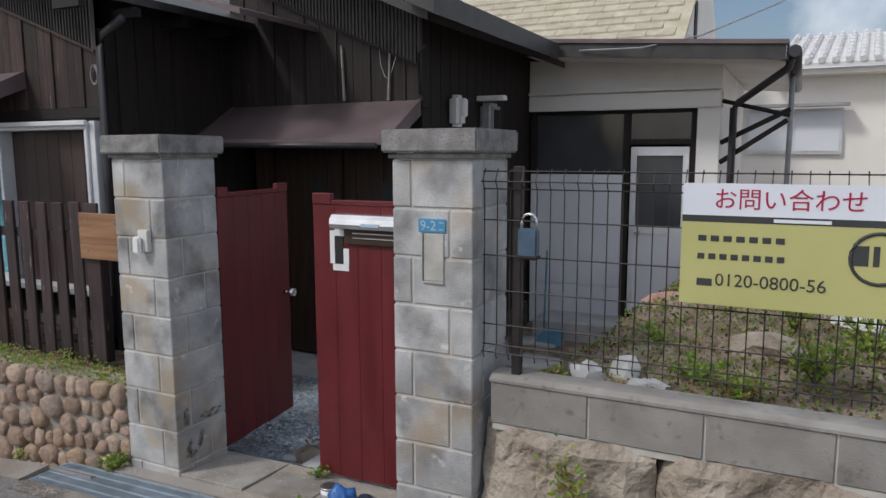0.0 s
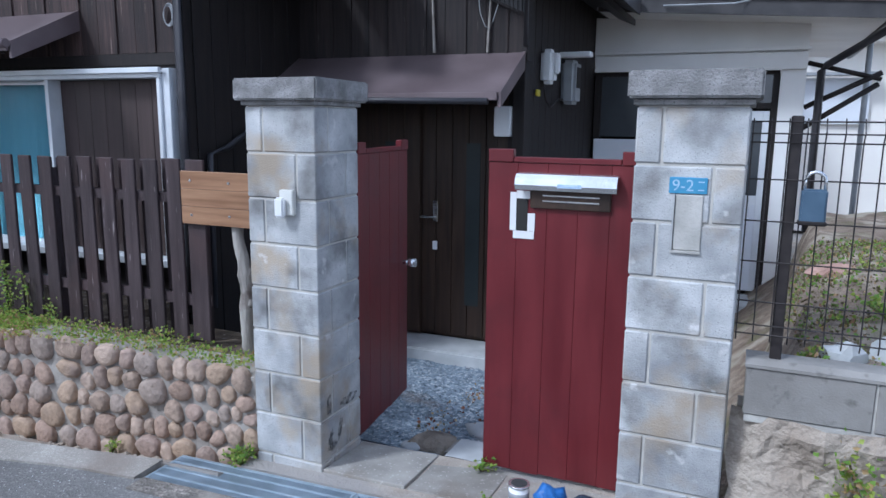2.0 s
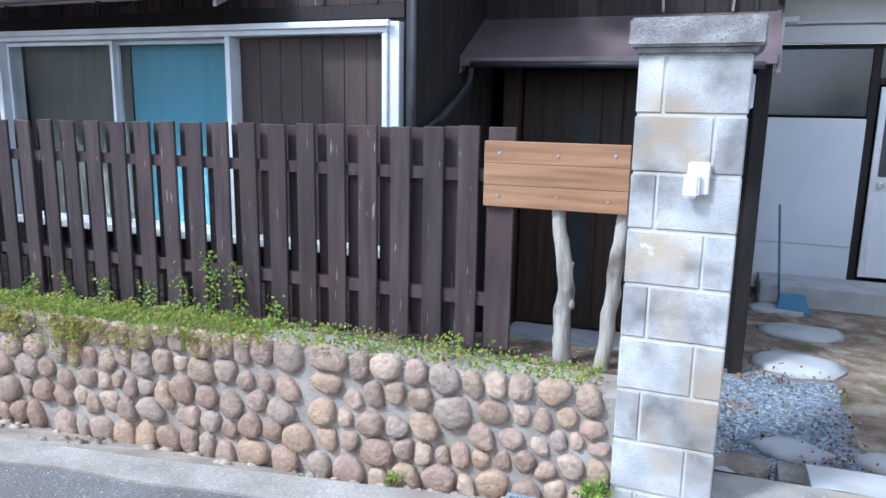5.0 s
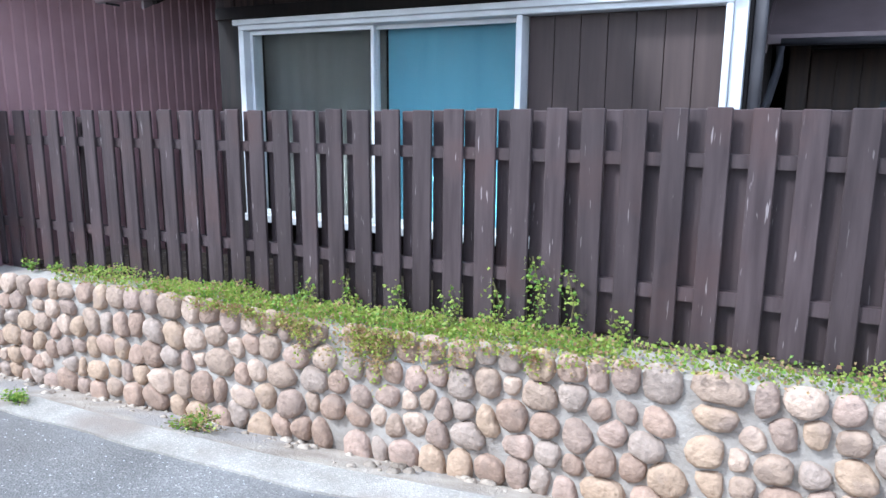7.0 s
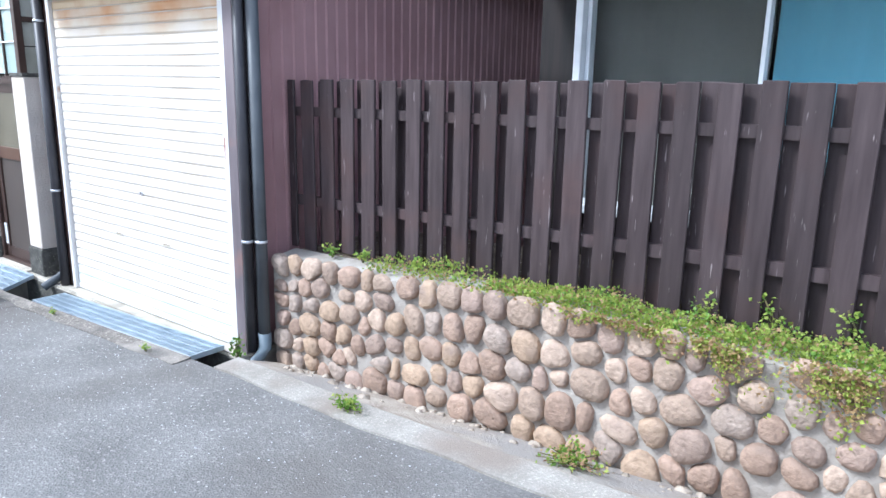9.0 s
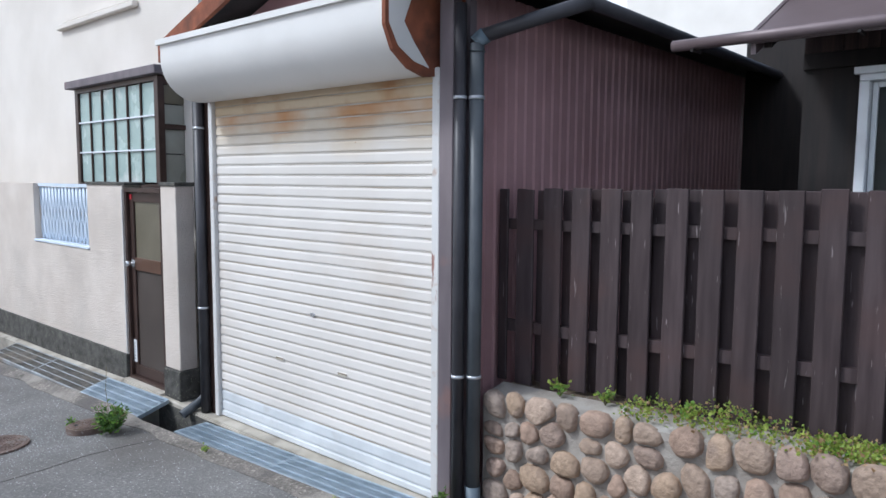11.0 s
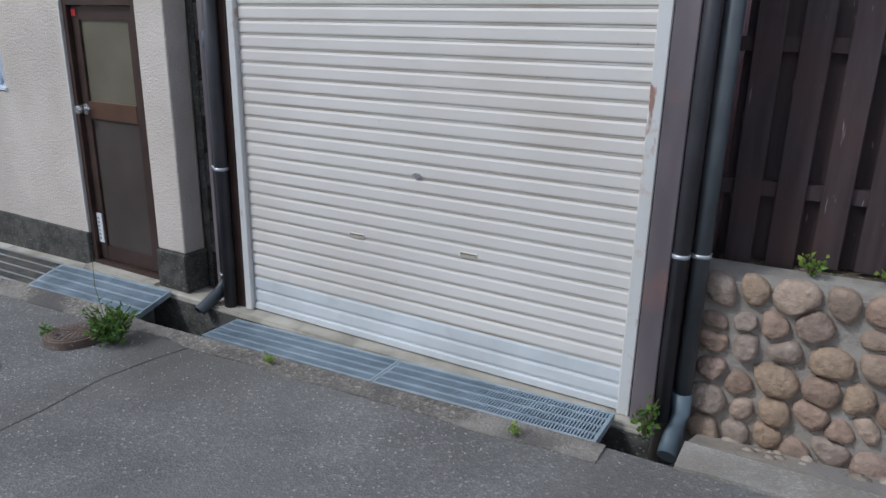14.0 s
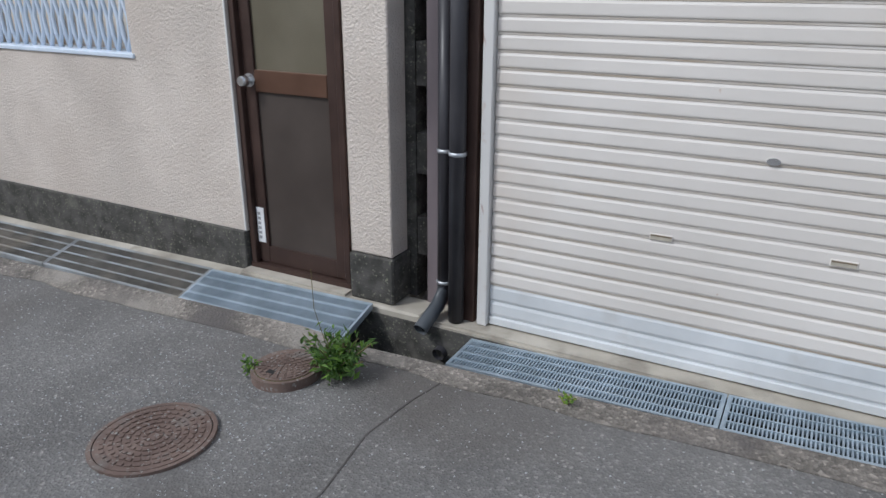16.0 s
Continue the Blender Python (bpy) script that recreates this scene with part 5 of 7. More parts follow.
part("upper_wall", hexa(bmesh.new(), [(-2.748, HY - 0.05, 2.60), (-0.74, HY - 0.05, 2.60), (-0.74, HY + 0.15, 2.60), (-2.748, HY + 0.15, 2.60), (-2.748, HY - 0.05, low_roof(-2.748) - 0.15), (-0.74, HY - 0.05, low_roof(-0.74) - 0.15), (-0.74, HY + 0.15, low_roof(-0.74) - 0.15), (-2.748, HY + 0.15, low_roof(-2.748) - 0.15)]), LIGHTWALL, ph)
part("beam", boxed(-2.738, -0.74, HY - 0.10, HY - 0.051, 2.44, 2.60, bev=0.006), LIGHTWALL, ph)
part("ledge", boxed(-2.738, -0.72, HY - 0.12, HY - 0.051, 2.615, 2.645, bev=0.003), LIGHTWALL, ph)
part("corner_post", boxed(-0.96, -0.74, HY - 0.05, HY + 0.15, 0.2, 2.4395, bev=0.004), LIGHTWALL, ph)
part("side_wall", boxed(-0.85, -0.74, HY + 0.151, 10.5, 0.2, 2.84), LIGHTWALL, ph)
part("back", boxed(-2.748, -0.97, HY + 0.35, HY + 0.38, 0.0, 2.44), INSIDE, ph)
part("header_frame", boxed(-2.738, -0.965, HY, HY + 0.10, 2.40, 2.4395), DARKWOOD, ph)
part("transom", boxed(-1.63, -0.965, HY, HY + 0.10, 2.075, 2.13), DARKWOOD, ph)
for x in (-2.708, -1.67, -0.985):
    part("mullion", boxed(x - 0.035, x + 0.035, HY - 0.004, HY + 0.104, 0.15, 2.3995), DARKWOOD, ph)
g1 = part("dark_pane", boxed(-2.673, -1.705, HY + 0.03, HY + 0.036, 1.78, 2.4), mat("smoky_glass", (0.045, 0.05, 0.055), (0.075, 0.082, 0.09), 1.5, 0.12, 0.03, 40, spec=0.8), ph)
g2 = part("dark_pane", boxed(-1.635, -1.02, HY + 0.03, HY + 0.036, 2.13, 2.4), bpy.data.materials["smoky_glass"], ph)
part("grey_panel", boxed(-2.728, -1.705, HY - 0.03, HY - 0.006, 0.53, 1.755, bev=0.003), PANELGREY, ph)
part("base_panel", boxed(-2.728, -1.705, HY - 0.025, HY - 0.006, 0.05, 0.525), PANELGREY, ph)
dr = part("white_door", boxed(-1.615, -1.555, HY - 0.03, HY + 0.01, 0.25, 2.05, bev=0.004), ALU, ph, "white aluminium back door with a dark glass upper half")
part("stile", boxed(-1.085, -1.025, HY - 0.03, HY + 0.01, 0.25, 2.05, bev=0.004), ALU, dr)
part("rail", boxed(-1.555, -1.085, HY - 0.03, HY + 0.01, 1.96, 2.05), ALU, dr)
part("rail", boxed(-1.555, -1.085, HY - 0.03, HY + 0.01, 1.13, 1.22), ALU, dr)
part("lower_panel", boxed(-1.555, -1.085, HY - 0.018, HY + 0.005, 0.25, 1.1295), PANELGREY, dr)
part("door_glass", boxed(-1.555, -1.085, HY - 0.006, HY, 1.22, 1.96), bpy.data.materials["smoky_glass"], dr)
bm = bmesh.new()
tube(bm, [(-1.525, HY - 0.03, 1.15), (-1.525, HY - 0.075, 1.15)], 0.028, 12)
part("knob", bm, CHROME, dr)
solo("back_step", boxed(-2.5, -1.0, 7.1, 7.62, -0.05, 0.22, bev=0.012), PALESTONE, "concrete step along the pale house", "step", "structure")
hr = thing("flat_eave_roof", (-1.4, 7.6, 2.9), "low dark metal roof edge with white soffit over the pale house", "roof", kind="structure")
falling(-2.62, -0.18, 7.02, 11, 0.149, -0.125, LIGHTWALL, hr, "soffit")
falling(-2.62, -0.2, 7.0, 11, 0.124, -0.02, ROOFDARK, hr, "roof_deck")
falling(-2.6, -0.17, 6.975, 6.999, 0.168, 0.0, ROOFDARK, hr, "fascia")
falling(-2.6, -0.15, 6.955, 6.974, 0.035, 0.004, ROOFMETAL, hr, "fascia_lip")
part("side_fascia", boxed(-0.168, -0.15, 7.0, 11, 2.79, 2.955), ROOFDARK, hr)
bm = bmesh.new()
tube(bm, [(-0.10, 6.98, 2.86), (-0.10, 10.9, 2.84)], 0.055, 8)
part("gutter", bm, PVC, hr)
bm = bmesh.new()
tube(bm, [(-0.12, 7.15, 2.84), (-0.15, 7.2, 2.74), (-0.58, 7.57, 2.47), (-0.62, 7.59, 2.42), (-0.62, 7.59, 0.9)], 0.036, 8)
solo("rain_pipe", bm, PVC, "dark downpipe bending back to the corner of the pale house", "pipe", smooth=True)
for (xa, za), (xb, zb), r in (((-0.735, 2.085), (-0.12, 2.40), 0.028), ((-0.735, 1.89), (-0.14, 2.298), 0.028), ((-0.735, 2.50), (-0.12, 2.34), 0.024)):
    bm = bmesh.new()
    tube(bm, [(xa, 7.66, za), (xb, 7.66, zb)], r, 6)
    solo("eave_brace", bm, DARKWOOD, "dark timber brace under the side eave", "brace", group="eave braces")
# broom and dustpan
bm = bmesh.new()
tube(bm, [(-2.33, 7.0, 0.1), (-2.39, 7.25, 0.95)], 0.011, 8)
br = thing("dustpan_set", (-2.33, 7.0, 0.05), "light blue dustpan with a long handle leaning on the wall", "dustpan")
part("handle", bm, BLUEPLASTIC, br)
part("pan", hexa(bmesh.new(), [(-2.36, 6.78, 0.03), (-2.08, 6.78, 0.03), (-2.12, 7.02, 0.05), (-2.32, 7.02, 0.05), (-2.36, 6.78, 0.045), (-2.08, 6.78, 0.045), (-2.12, 7.02, 0.16), (-2.32, 7.02, 0.16)]), BLUEPLASTIC, br)

# ---- block wall, rock face, mesh fence and yard ----
bw = thing("block_wall", (1.2, 2.66, 0.88), "single course of grey concrete blocks on a rock face", "block wall", kind="structure")
xs = [-1.095, -0.683, -0.255, 0.165, 0.585, 1.005, 1.425, 1.845, 2.265, 2.685, 3.105, 3.5]
for xa, xb in zip(xs, xs[1:]):
    part("block", boxed(xa + 0.004, xb - 0.004, 2.605, 2.725, 0.888, 1.065, bev=0.004), WALLBLOCK, bw)
part("core", boxed(-1.085, 3.5, 2.612, 2.72, 0.86, 1.06), JOINT, bw)
bm = bmesh.new()
prism(bm, [(2.598, 1.066), (2.73, 1.066), (2.73, 1.092), (2.625, 1.094), (2.598, 1.078)], "x", -1.095, 3.5)
part("coping", bm, WALLBLOCK, bw)
rk = thing("rock_face", (1.2, 2.7, 0.3), "rough tan natural rocks under the block wall", "rock wall", kind="structure")
rx = [-1.13, -0.42, 0.25, 1.0, 1.7, 2.6, 3.5]
for k, (xa, xb) in enumerate(zip(rx, rx[1:])):
    bm = bmesh.new()
    nx, nz = 14, 10
    front = []
    for j in range(nz + 1):
        row = []
        for i in range(nx + 1):
            x = xa + (xb - xa) * i / nx + 0.03 * noise.noise(Vector((k * 3, j * 0.5, 1)))
            z = 0.30 + 0.60 * j / nz
            e = min(i, nx - i, 2) / 2
            d = 0.06 * noise.noise(Vector((x * 3.1, z * 3.1, k))) + 0.035 * noise.noise(Vector((x * 9, z * 9, k * 2))) + 0.05 * (1 - e) + (0.02 if j == nz else 0)
            row.append(bm.verts.new((x, 2.575 + d - 0.02 * (1 - j / nz), z if j < nz else 0.888 + 0.01 * noise.noise(Vector((x * 6, 0, 0))))))
        front.append(row)
    for ra, rb in zip(front, front[1:]):
        for i in range(nx):
            bm.faces.new((ra[i], ra[i + 1], rb[i + 1], rb[i]))
    b = boxed(xa + 0.02, xb - 0.02, 2.67, 2.8, 0.2, 0.885)
    join(bm, b)
    part("rock", bm, ROCK, rk)

mf = thing("mesh_fence", (1.0, 2.64, 1.09), "dark brown welded wire mesh fence on slim posts", "mesh fence")
for x in (-1.0, 0.98, 2.96):
    part("post", boxed(x - 0.019, x + 0.019, 2.645, 2.683, 1.06, 1.945, bev=0.004), WIRE, mf)
bm = bmesh.new()
tube(bm, [(-1.135, 2.635, 1.155), (-1.135, 2.622, 1.185), (-1.135, 2.635, 1.215), (-1.135, 2.635, 1.855), (-1.135, 2.612, 1.885), (-1.135, 2.635, 1.925), (-1.135, 2.645, 1.935)], 0.0026, 5)
upright = part("upright_wire", bm, WIRE, mf)
for k in range(1, 82):
    wire = new("upright_wire", upright.data)
    wire.parent = mf
    wire.location = (0.0555 * k, 0, 0)
for z, y in ((1.185, 2.617), (1.215, 2.6305), (1.30, 2.6305), (1.443, 2.6305), (1.586, 2.6305), (1.73, 2.6305), (1.855, 2.6305), (1.885, 2.607), (1.925, 2.6305)):
    bm = bmesh.new()
    tube(bm, [(-1.14, y, z), (3.4, y, z)], 0.0028, 5)
    part("cross_wire", bm, WIRE, mf)
lk_ = thing("key_lockbox", (-0.93, 2.6, 1.59), "slate-blue key lockbox hung by its shackle on the fence", "lockbox")
part("body", boxed(-0.972, -0.893, 2.578, 2.618, 1.592, 1.705, bev=0.006, seg=2), LOCKBLUE, lk_)
part("rubber_foot", boxed(-0.976, -0.889, 2.574, 2.622, 1.585, 1.600, bev=0.004), DARKWOOD, lk_)
bm = bmesh.new()
tube(bm, [(-0.963, 2.60, 1.70)] + [(-0.932 - 0.031 * math.cos(a), 2.60, 1.732 + 0.03 * math.sin(a)) for a in (0, 0.5, 1.05, 1.57, 2.1, 2.6, 3.14)] + [(-0.901, 2.60, 1.70)], 0.006, 8)
part("shackle", bm, CHROME, lk_)

# ---- notice board on the fence ----
sg = thing("notice_board", (0.15, 2.6, 1.47), "white and olive property notice board wired to the fence", "sign board")
S0, S1 = -0.362, 0.70
part("olive_panel", boxed(S0, S1, 2.596, 2.601, 1.468, 1.758), SIGNOLIVE, sg)
part("white_panel", boxed(S0, S1, 2.595, 2.601, 1.7815, 1.892), SIGNWHITE, sg)
part("dark_band", boxed(S0, S1, 2.5955, 2.601, 1.7582, 1.7812), SIGNDARK, sg)


def lettering(body, size, x, z, m, parent, name="lettering", y=2.5945):
    cu = bpy.data.curves.new(name, "FONT")
    cu.body, cu.size, cu.extrude = body, size, 0.0006
    tmp = bpy.data.objects.new(name, cu)
    scene.collection.objects.link(tmp)
    dg = bpy.context.evaluated_depsgraph_get()
    me = bpy.data.meshes.new_from_object(tmp.evaluated_get(dg))
    bpy.data.objects.remove(tmp)
    bm = bmesh.new()
    bm.from_mesh(me)
    bmesh.ops.transform(bm, matrix=Matrix.Translation((x, y, z)) @ Matrix.Rotation(radians(90), 4, "X"), verts=bm.verts)
    return part(name, bm, m, parent)


FADED = mat("faded_white", (0.30, 0.47, 0.62), (0.45, 0.58, 0.70), 60, 0.6, 0)
lettering("9-2", 0.056, -1.379, 1.686, FADED, npl, "numeral", 2.533)
for za in (1.688, 1.716):
    part("numeral_bar", boxed(-1.292, -1.272, 2.5325, 2.5332, za, za + 0.004), FADED, npl)
lettering("お問い合わせ", 0.077, -0.262, 1.811, SIGNRED, sg, y=2.594)
lettering("0120-0800-56", 0.061, -0.246, 1.538, SIGNDARK, sg)
part("dial_mark", boxed(-0.305, -0.255, 2.594, 2.5955, 1.535, 1.56), SIGNDARK, sg)
for k in range(7):
    part("print_bar", boxed(-0.306 + k * 0.041, -0.279 + k * 0.041, 2.5945, 2.5956, 1.692, 1.712), SIGNDARK, sg)
for k in range(8):
    part("print_bar", boxed(-0.306 + k * 0.036, -0.283 + k * 0.036, 2.5945, 2.5956, 1.629, 1.649), SIGNDARK, sg)
bm = bmesh.new()
tube(bm, [(0.24 + 0.082 * math.cos(a * math.pi / 12), 2.5945, 1.66 + 0.082 * math.sin(a * math.pi / 12)) for a in range(3, 23)], 0.006, 6)
part("ring_mark", bm, SIGNDARK, sg)
part("print_bar", boxed(0.165, 0.21, 2.5945, 2.5956, 1.635, 1.70), SIGNDARK, sg)
part("print_bar", boxed(0.222, 0.24, 2.5945, 2.5956, 1.635, 1.70), SIGNDARK, sg)
part("brand_bar", boxed(-0.07, 0.1, 2.594, 2.5956, 1.764, 1.775), SIGNWHITE, sg)

# raised yard behind the block wall


def yard_z(x, y):
    edge = -1.02 + 0.075 * (y - 2.7)
    s = max(0.0, min(1.0, (x - edge + 0.3) / 0.45))
    s = s * s * (3 - 2 * s)
    h = 1.04 + 0.012 * (y - 2.7) + 0.06 * noise.noise(Vector((x * 1.6, y * 1.6, 0))) + 0.03 * noise.noise(Vector((x * 5, y * 5, 0))) + 0.13 * math.exp(-((x + 0.35) ** 2 / 0.15 + (y - 4.3) ** 2 / 1.2))
    return -0.05 + (h + 0.05) * s


bm = bmesh.new()
rows_ = []
for j in range(36):
    y = 2.735 + j * 0.145
    row = []
    for i in range(48):
        f = i / 47
        edge = -1.02 + 0.075 * (y - 2.7)
        x = edge - 0.35 + (4.0 - edge + 0.35) * f ** 1.6
        z = yard_z(x, y)
        row.append(bm.verts.new((x, y, z)))
    rows_.append(row)
for ra, rb in zip(rows_, rows_[1:]):
    for i in range(47):
        bm.faces.new((ra[i], ra[i + 1], rb[i + 1], rb[i]))
solo("raised_yard", bm, DRYGRASS, "raised yard of dry earth and patchy weeds", "soil", "structure", smooth=True)
for x, y, s, m, seed, lab in ((-0.76, 2.86, (0.075, 0.06, 0.085), PALESTONE, 1, "white broken stone on the raised yard"), (-0.61, 2.93, (0.06, 0.05, 0.085), PALESTONE, 2, "white broken stone on the raised yard"), (-0.50, 2.84, (0.09, 0.05, 0.035), PALESTONE, 3, "white broken stone on the raised yard"),
                           (-0.67, 4.32, (0.14, 0.11, 0.07), RUSTROCK, 4, "flat reddish rock on the raised yard"), (-0.1, 3.4, (0.16, 0.12, 0.07), ROCK, 5, "tan rock among weeds"), (0.55, 3.2, (0.2, 0.16, 0.12), PALESTONE, 6, "white broken stone on the raised yard"),
                           (0.42, 4.35, (0.24, 0.20, 0.16), WHITEROCK, 8, "heap of white rubble on the raised yard"), (0.72, 4.1, (0.26, 0.2, 0.14), WHITEROCK, 9, "heap of white rubble on the raised yard"), (0.55, 3.75, (0.12, 0.1, 0.08), WHITEROCK, 10, "heap of white rubble on the raised yard"),
                           (0.9, 3.0, (0.17, 0.13, 0.12), PALESTONE, 7, "white broken stone on the raised yard")):
    bm = lump(bmesh.new(), (x, y, yard_z(x, y) + s[2] * 0.05), s, 0.24, 2, seed)
    for fc in bm.faces:
        fc.smooth = False
    solo("yard_rock", bm, m, lab, "rock", group="yard rocks")

# ---- distance: tiled roofs, far house, poles, wires ----
fr = thing("far_house", (-3.4, 14, 0), "distant house with a yellow tiled roof and white gable", "house")
part("wall", boxed(-7.5, -1.75, 12.6, 18, 0, 3.9), FARWALL, fr)
part("gable", prism(bmesh.new(), [(11.9, 3.6), (14.9, 5.9), (17.9, 3.6)], "x", -1.95, -1.80), FARWALL, fr)
part("gable_window", boxed(-1.799, -1.78, 13.3, 13.6, 3.9, 4.6), DARKWOOD, fr)
rfy = part("roof", hexa(bmesh.new(), [(-7.8, 11.6, 3.55), (-1.72, 11.6, 3.55), (-1.72, 14.9, 6.0), (-7.8, 14.9, 6.0), (-7.8, 11.6, 3.63), (-1.72, 11.6, 3.63), (-1.72, 14.9, 6.08), (-7.8, 14.9, 6.08)]), TILEYELLOW, fr, "yellow roof in staggered tiles")
for r in range(9):
    for c in range(11):
        x0 = -6.6 + c * 0.45 + (0.22 if r % 2 else 0)
        if x0 + 0.44 > -1.73:
            continue
        ya, yb = 11.62 + r * 0.2, 11.62 + (r + 1) * 0.2 + 0.02
        za, zb = 3.64 + (ya - 11.6) * 0.742, 3.62 + (yb - 11.6) * 0.742
        part("tile", hexa(bmesh.new(), [(x0, ya, za), (x0 + 0.44, ya, za), (x0 + 0.44, yb, zb), (x0, yb, zb), (x0, ya, za + 0.03), (x0 + 0.44, ya, za + 0.03), (x0 + 0.44, yb, zb + 0.012), (x0, yb, zb + 0.012)]), TILEYELLOW, rfy)
nb2 = thing("far_block", (-12, 18, 0), "distant pale apartment block beyond the alley", "building")
part("wall", boxed(-16, -9.2, 17.5, 22, 0, 7.5), FARWALL, nb2)
part("window", boxed(-11.6, -10.4, 17.44, 17.49, 3.6, 4.8), PANELGREY, nb2)
part("roof", boxed(-16.3, -8.9, 17.2, 22.3, 7.5, 7.7), GREYPLASTIC, nb2)
fh = thing("far_white_house", (3, 16, 0), "distant cream house with pale clay tiles and a curtained window", "house")
part("wall", boxed(-1.2, 9, 14.5, 20, 0, 3.42), FARWALL, fh)
part("eave", boxed(-0.6, 9.3, 14.1, 14.499, 3.32, 3.42), FARWALL, fh)
part("roof", hexa(bmesh.new(), [(-0.5, 14.0, 3.425), (9.3, 14.0, 3.425), (9.3, 17.5, 4.36), (-0.2, 17.5, 4.36), (-0.5, 14.0, 3.50), (9.3, 14.0, 3.50), (9.3, 17.5, 4.43), (-0.2, 17.5, 4.43)]), TILEWHITE, fh)
bm = bmesh.new()
for i in range(44):
    x = -0.42 + i * 0.21
    for j in range(8):
        ya, yb = 13.97 + j * 0.44, 13.97 + (j + 1) * 0.44
        za, zb = 3.535 + j * 0.117, 3.515 + (j + 1) * 0.117
        tube(bm, [(x + j * 0.03, ya, za), (x + j * 0.03, yb, zb)], 0.06, 5)
part("tile_field", bm, TILEWHITE, fh, kind="stuff")
fw = part("window", boxed(-0.95, 0.62, 14.42, 14.48, 1.95, 2.75), ALU, fh)
for xa, xb in ((-0.9, -0.18), (-0.12, 0.58)):
    part("pane", boxed(xa, xb, 14.40, 14.419, 2.0, 2.7), PANELGREY, fw)
part("window_hood", boxed(-1.0, 0.7, 14.1, 14.41, 2.78, 2.83), GREYPLASTIC, fh)
bm = bmesh.new()
tube(bm, [(-0.13, 8.6, 0.6), (-0.13, 8.6, 2.95)], 0.028, 8)
solo("yard_pole", bm, GREYPLASTIC, "thin grey pole standing in the yard", "pole", smooth=True)
bm = bmesh.new()
tube(bm, [(0.72, 6.9, 0.9), (0.73, 6.9, 4.2)], 0.06, 10)
solo("timber_pole", bm, BOARDWOOD, "tall brown timber pole beyond the fence", "pole", smooth=True)
for pts, lab in (([(-2.0, 6.95, 2.98), (-1.4, 6.9, 2.96), (-0.9, 7.2, 3.08), (-0.3, 8.0, 3.45), (0.8, 10, 4.4), (2.5, 13, 6.0)], "slack white cable over the low roof"),):
    bm = bmesh.new()
    tube(bm, pts, 0.008, 5)
    solo("overhead_cable", bm, GREYPLASTIC, lab, "cable")

# ---- garage ----
ga = thing("garage", (-10.3, 4.4, -0.03), "narrow steel-clad garage with a cream roller shutter and maroon ribbed sides", "garage")
GX0, GX1 = -11.432, -9.362
part("side_sheet", ripple_sheet(bmesh.new(), (-9.212, 2.512), (-9.212, 13), 0.0, 2.66, 2.66, 0.092, -0.012, (1, 0)), CORRUG, ga, "maroon ribbed steel side wall")
part("side_wall", boxed(-9.30, -9.230, 2.52, 13, 0.0, 2.66), CORRUG, ga)
part("west_wall", boxed(-11.66, -11.60, 2.45, 13, -0.02, 2.56), CORRUG, ga)
part("rear_wall", boxed(-11.6, -9.3, 12.94, 13, -0.02, 2.57), CORRUG, ga)
part("gable_wall", prism(bmesh.new(), [(-11.6, 2.581), (-9.2, 2.581), (-9.2, 2.60), (-10.4, 3.0), (-11.6, 2.60)], "y", 2.44, 2.50), CORRUG, ga)
part("gable_sheet", ripple_sheet(bmesh.new(), (-11.1, 2.438), (-9.7, 2.438), 2.58, 2.76, 2.76, 0.092, 0.01, (0, -1)), CORRUG, ga)
for a, b in (((-8.93, 2.655), (-10.4, 3.02)), ((-11.72, 2.575), (-10.399, 3.02))):
    x0, z0 = a
    x1, z1 = b
    part("roof_slope", hexa(bmesh.new(), [(x0, 2.15, z0), (x1, 2.15, z1), (x1, 13.2, z1), (x0, 13.2, z0), (x0, 2.15, z0 + 0.05), (x1, 2.15, z1 + 0.05), (x1, 13.2, z1 + 0.05), (x0, 13.2, z0 + 0.05)]), ROOFDARK, ga)
    part("barge_board", hexa(bmesh.new(), [(x0, 2.12, z0 - 0.08), (x1, 2.12, z1 - 0.08), (x1, 2.149, z1 - 0.08), (x0, 2.149, z0 - 0.08), (x0, 2.12, z0 + 0.05), (x1, 2.12, z1 + 0.05), (x1, 2.149, z1 + 0.05), (x0, 2.149, z0 + 0.05)]), RUST, ga)
bm = bmesh.new()
tube(bm, [(-8.91, 2.2, 2.66), (-8.91, 13, 2.645)], 0.04, 8)
part("gutter", bm, PVC, ga)
part("lintel", boxed(-11.6, -9.2, 2.40, 2.44, 2.2, 2.58), RUST, ga)
part("corner_post", boxed(-9.305, -9.216, 2.335, 2.51, -0.03, 2.58, bev=0.004), POSTSTEEL, ga, "weathered purple-brown steel corner post")
part("corner_post", boxed(-11.60, -11.50, 2.36, 2.50, -0.03, 2.58, bev=0.004), BROWNALU, ga)
part("corner_flange", boxed(-9.215, -9.17, 2.41, 2.46, -0.03, 2.58), POSTSTEEL, ga)
for xa, xb in ((GX0 - 0.045, GX0 + 0.002), (GX1 - 0.002, GX1 + 0.05)):
    part("guide_rail", boxed(xa, xb, 2.345, 2.405, -0.024, 2.26, bev=0.004), GUIDE, ga, "cream steel guide rail with rust spots")
part("dark_inside", boxed(GX0, GX1, 2.41, 2.43, -0.02, 2.3), INSIDE, ga)
sh = part("roller_shutter", boxed(GX0 + 0.004, GX1 - 0.004, 2.366, 2.40, -0.018, 0.0195, bev=0.004), SHUTTERBAR, ga, "closed cream roller shutter with rust stains at the top")
SLAT = 0.0671
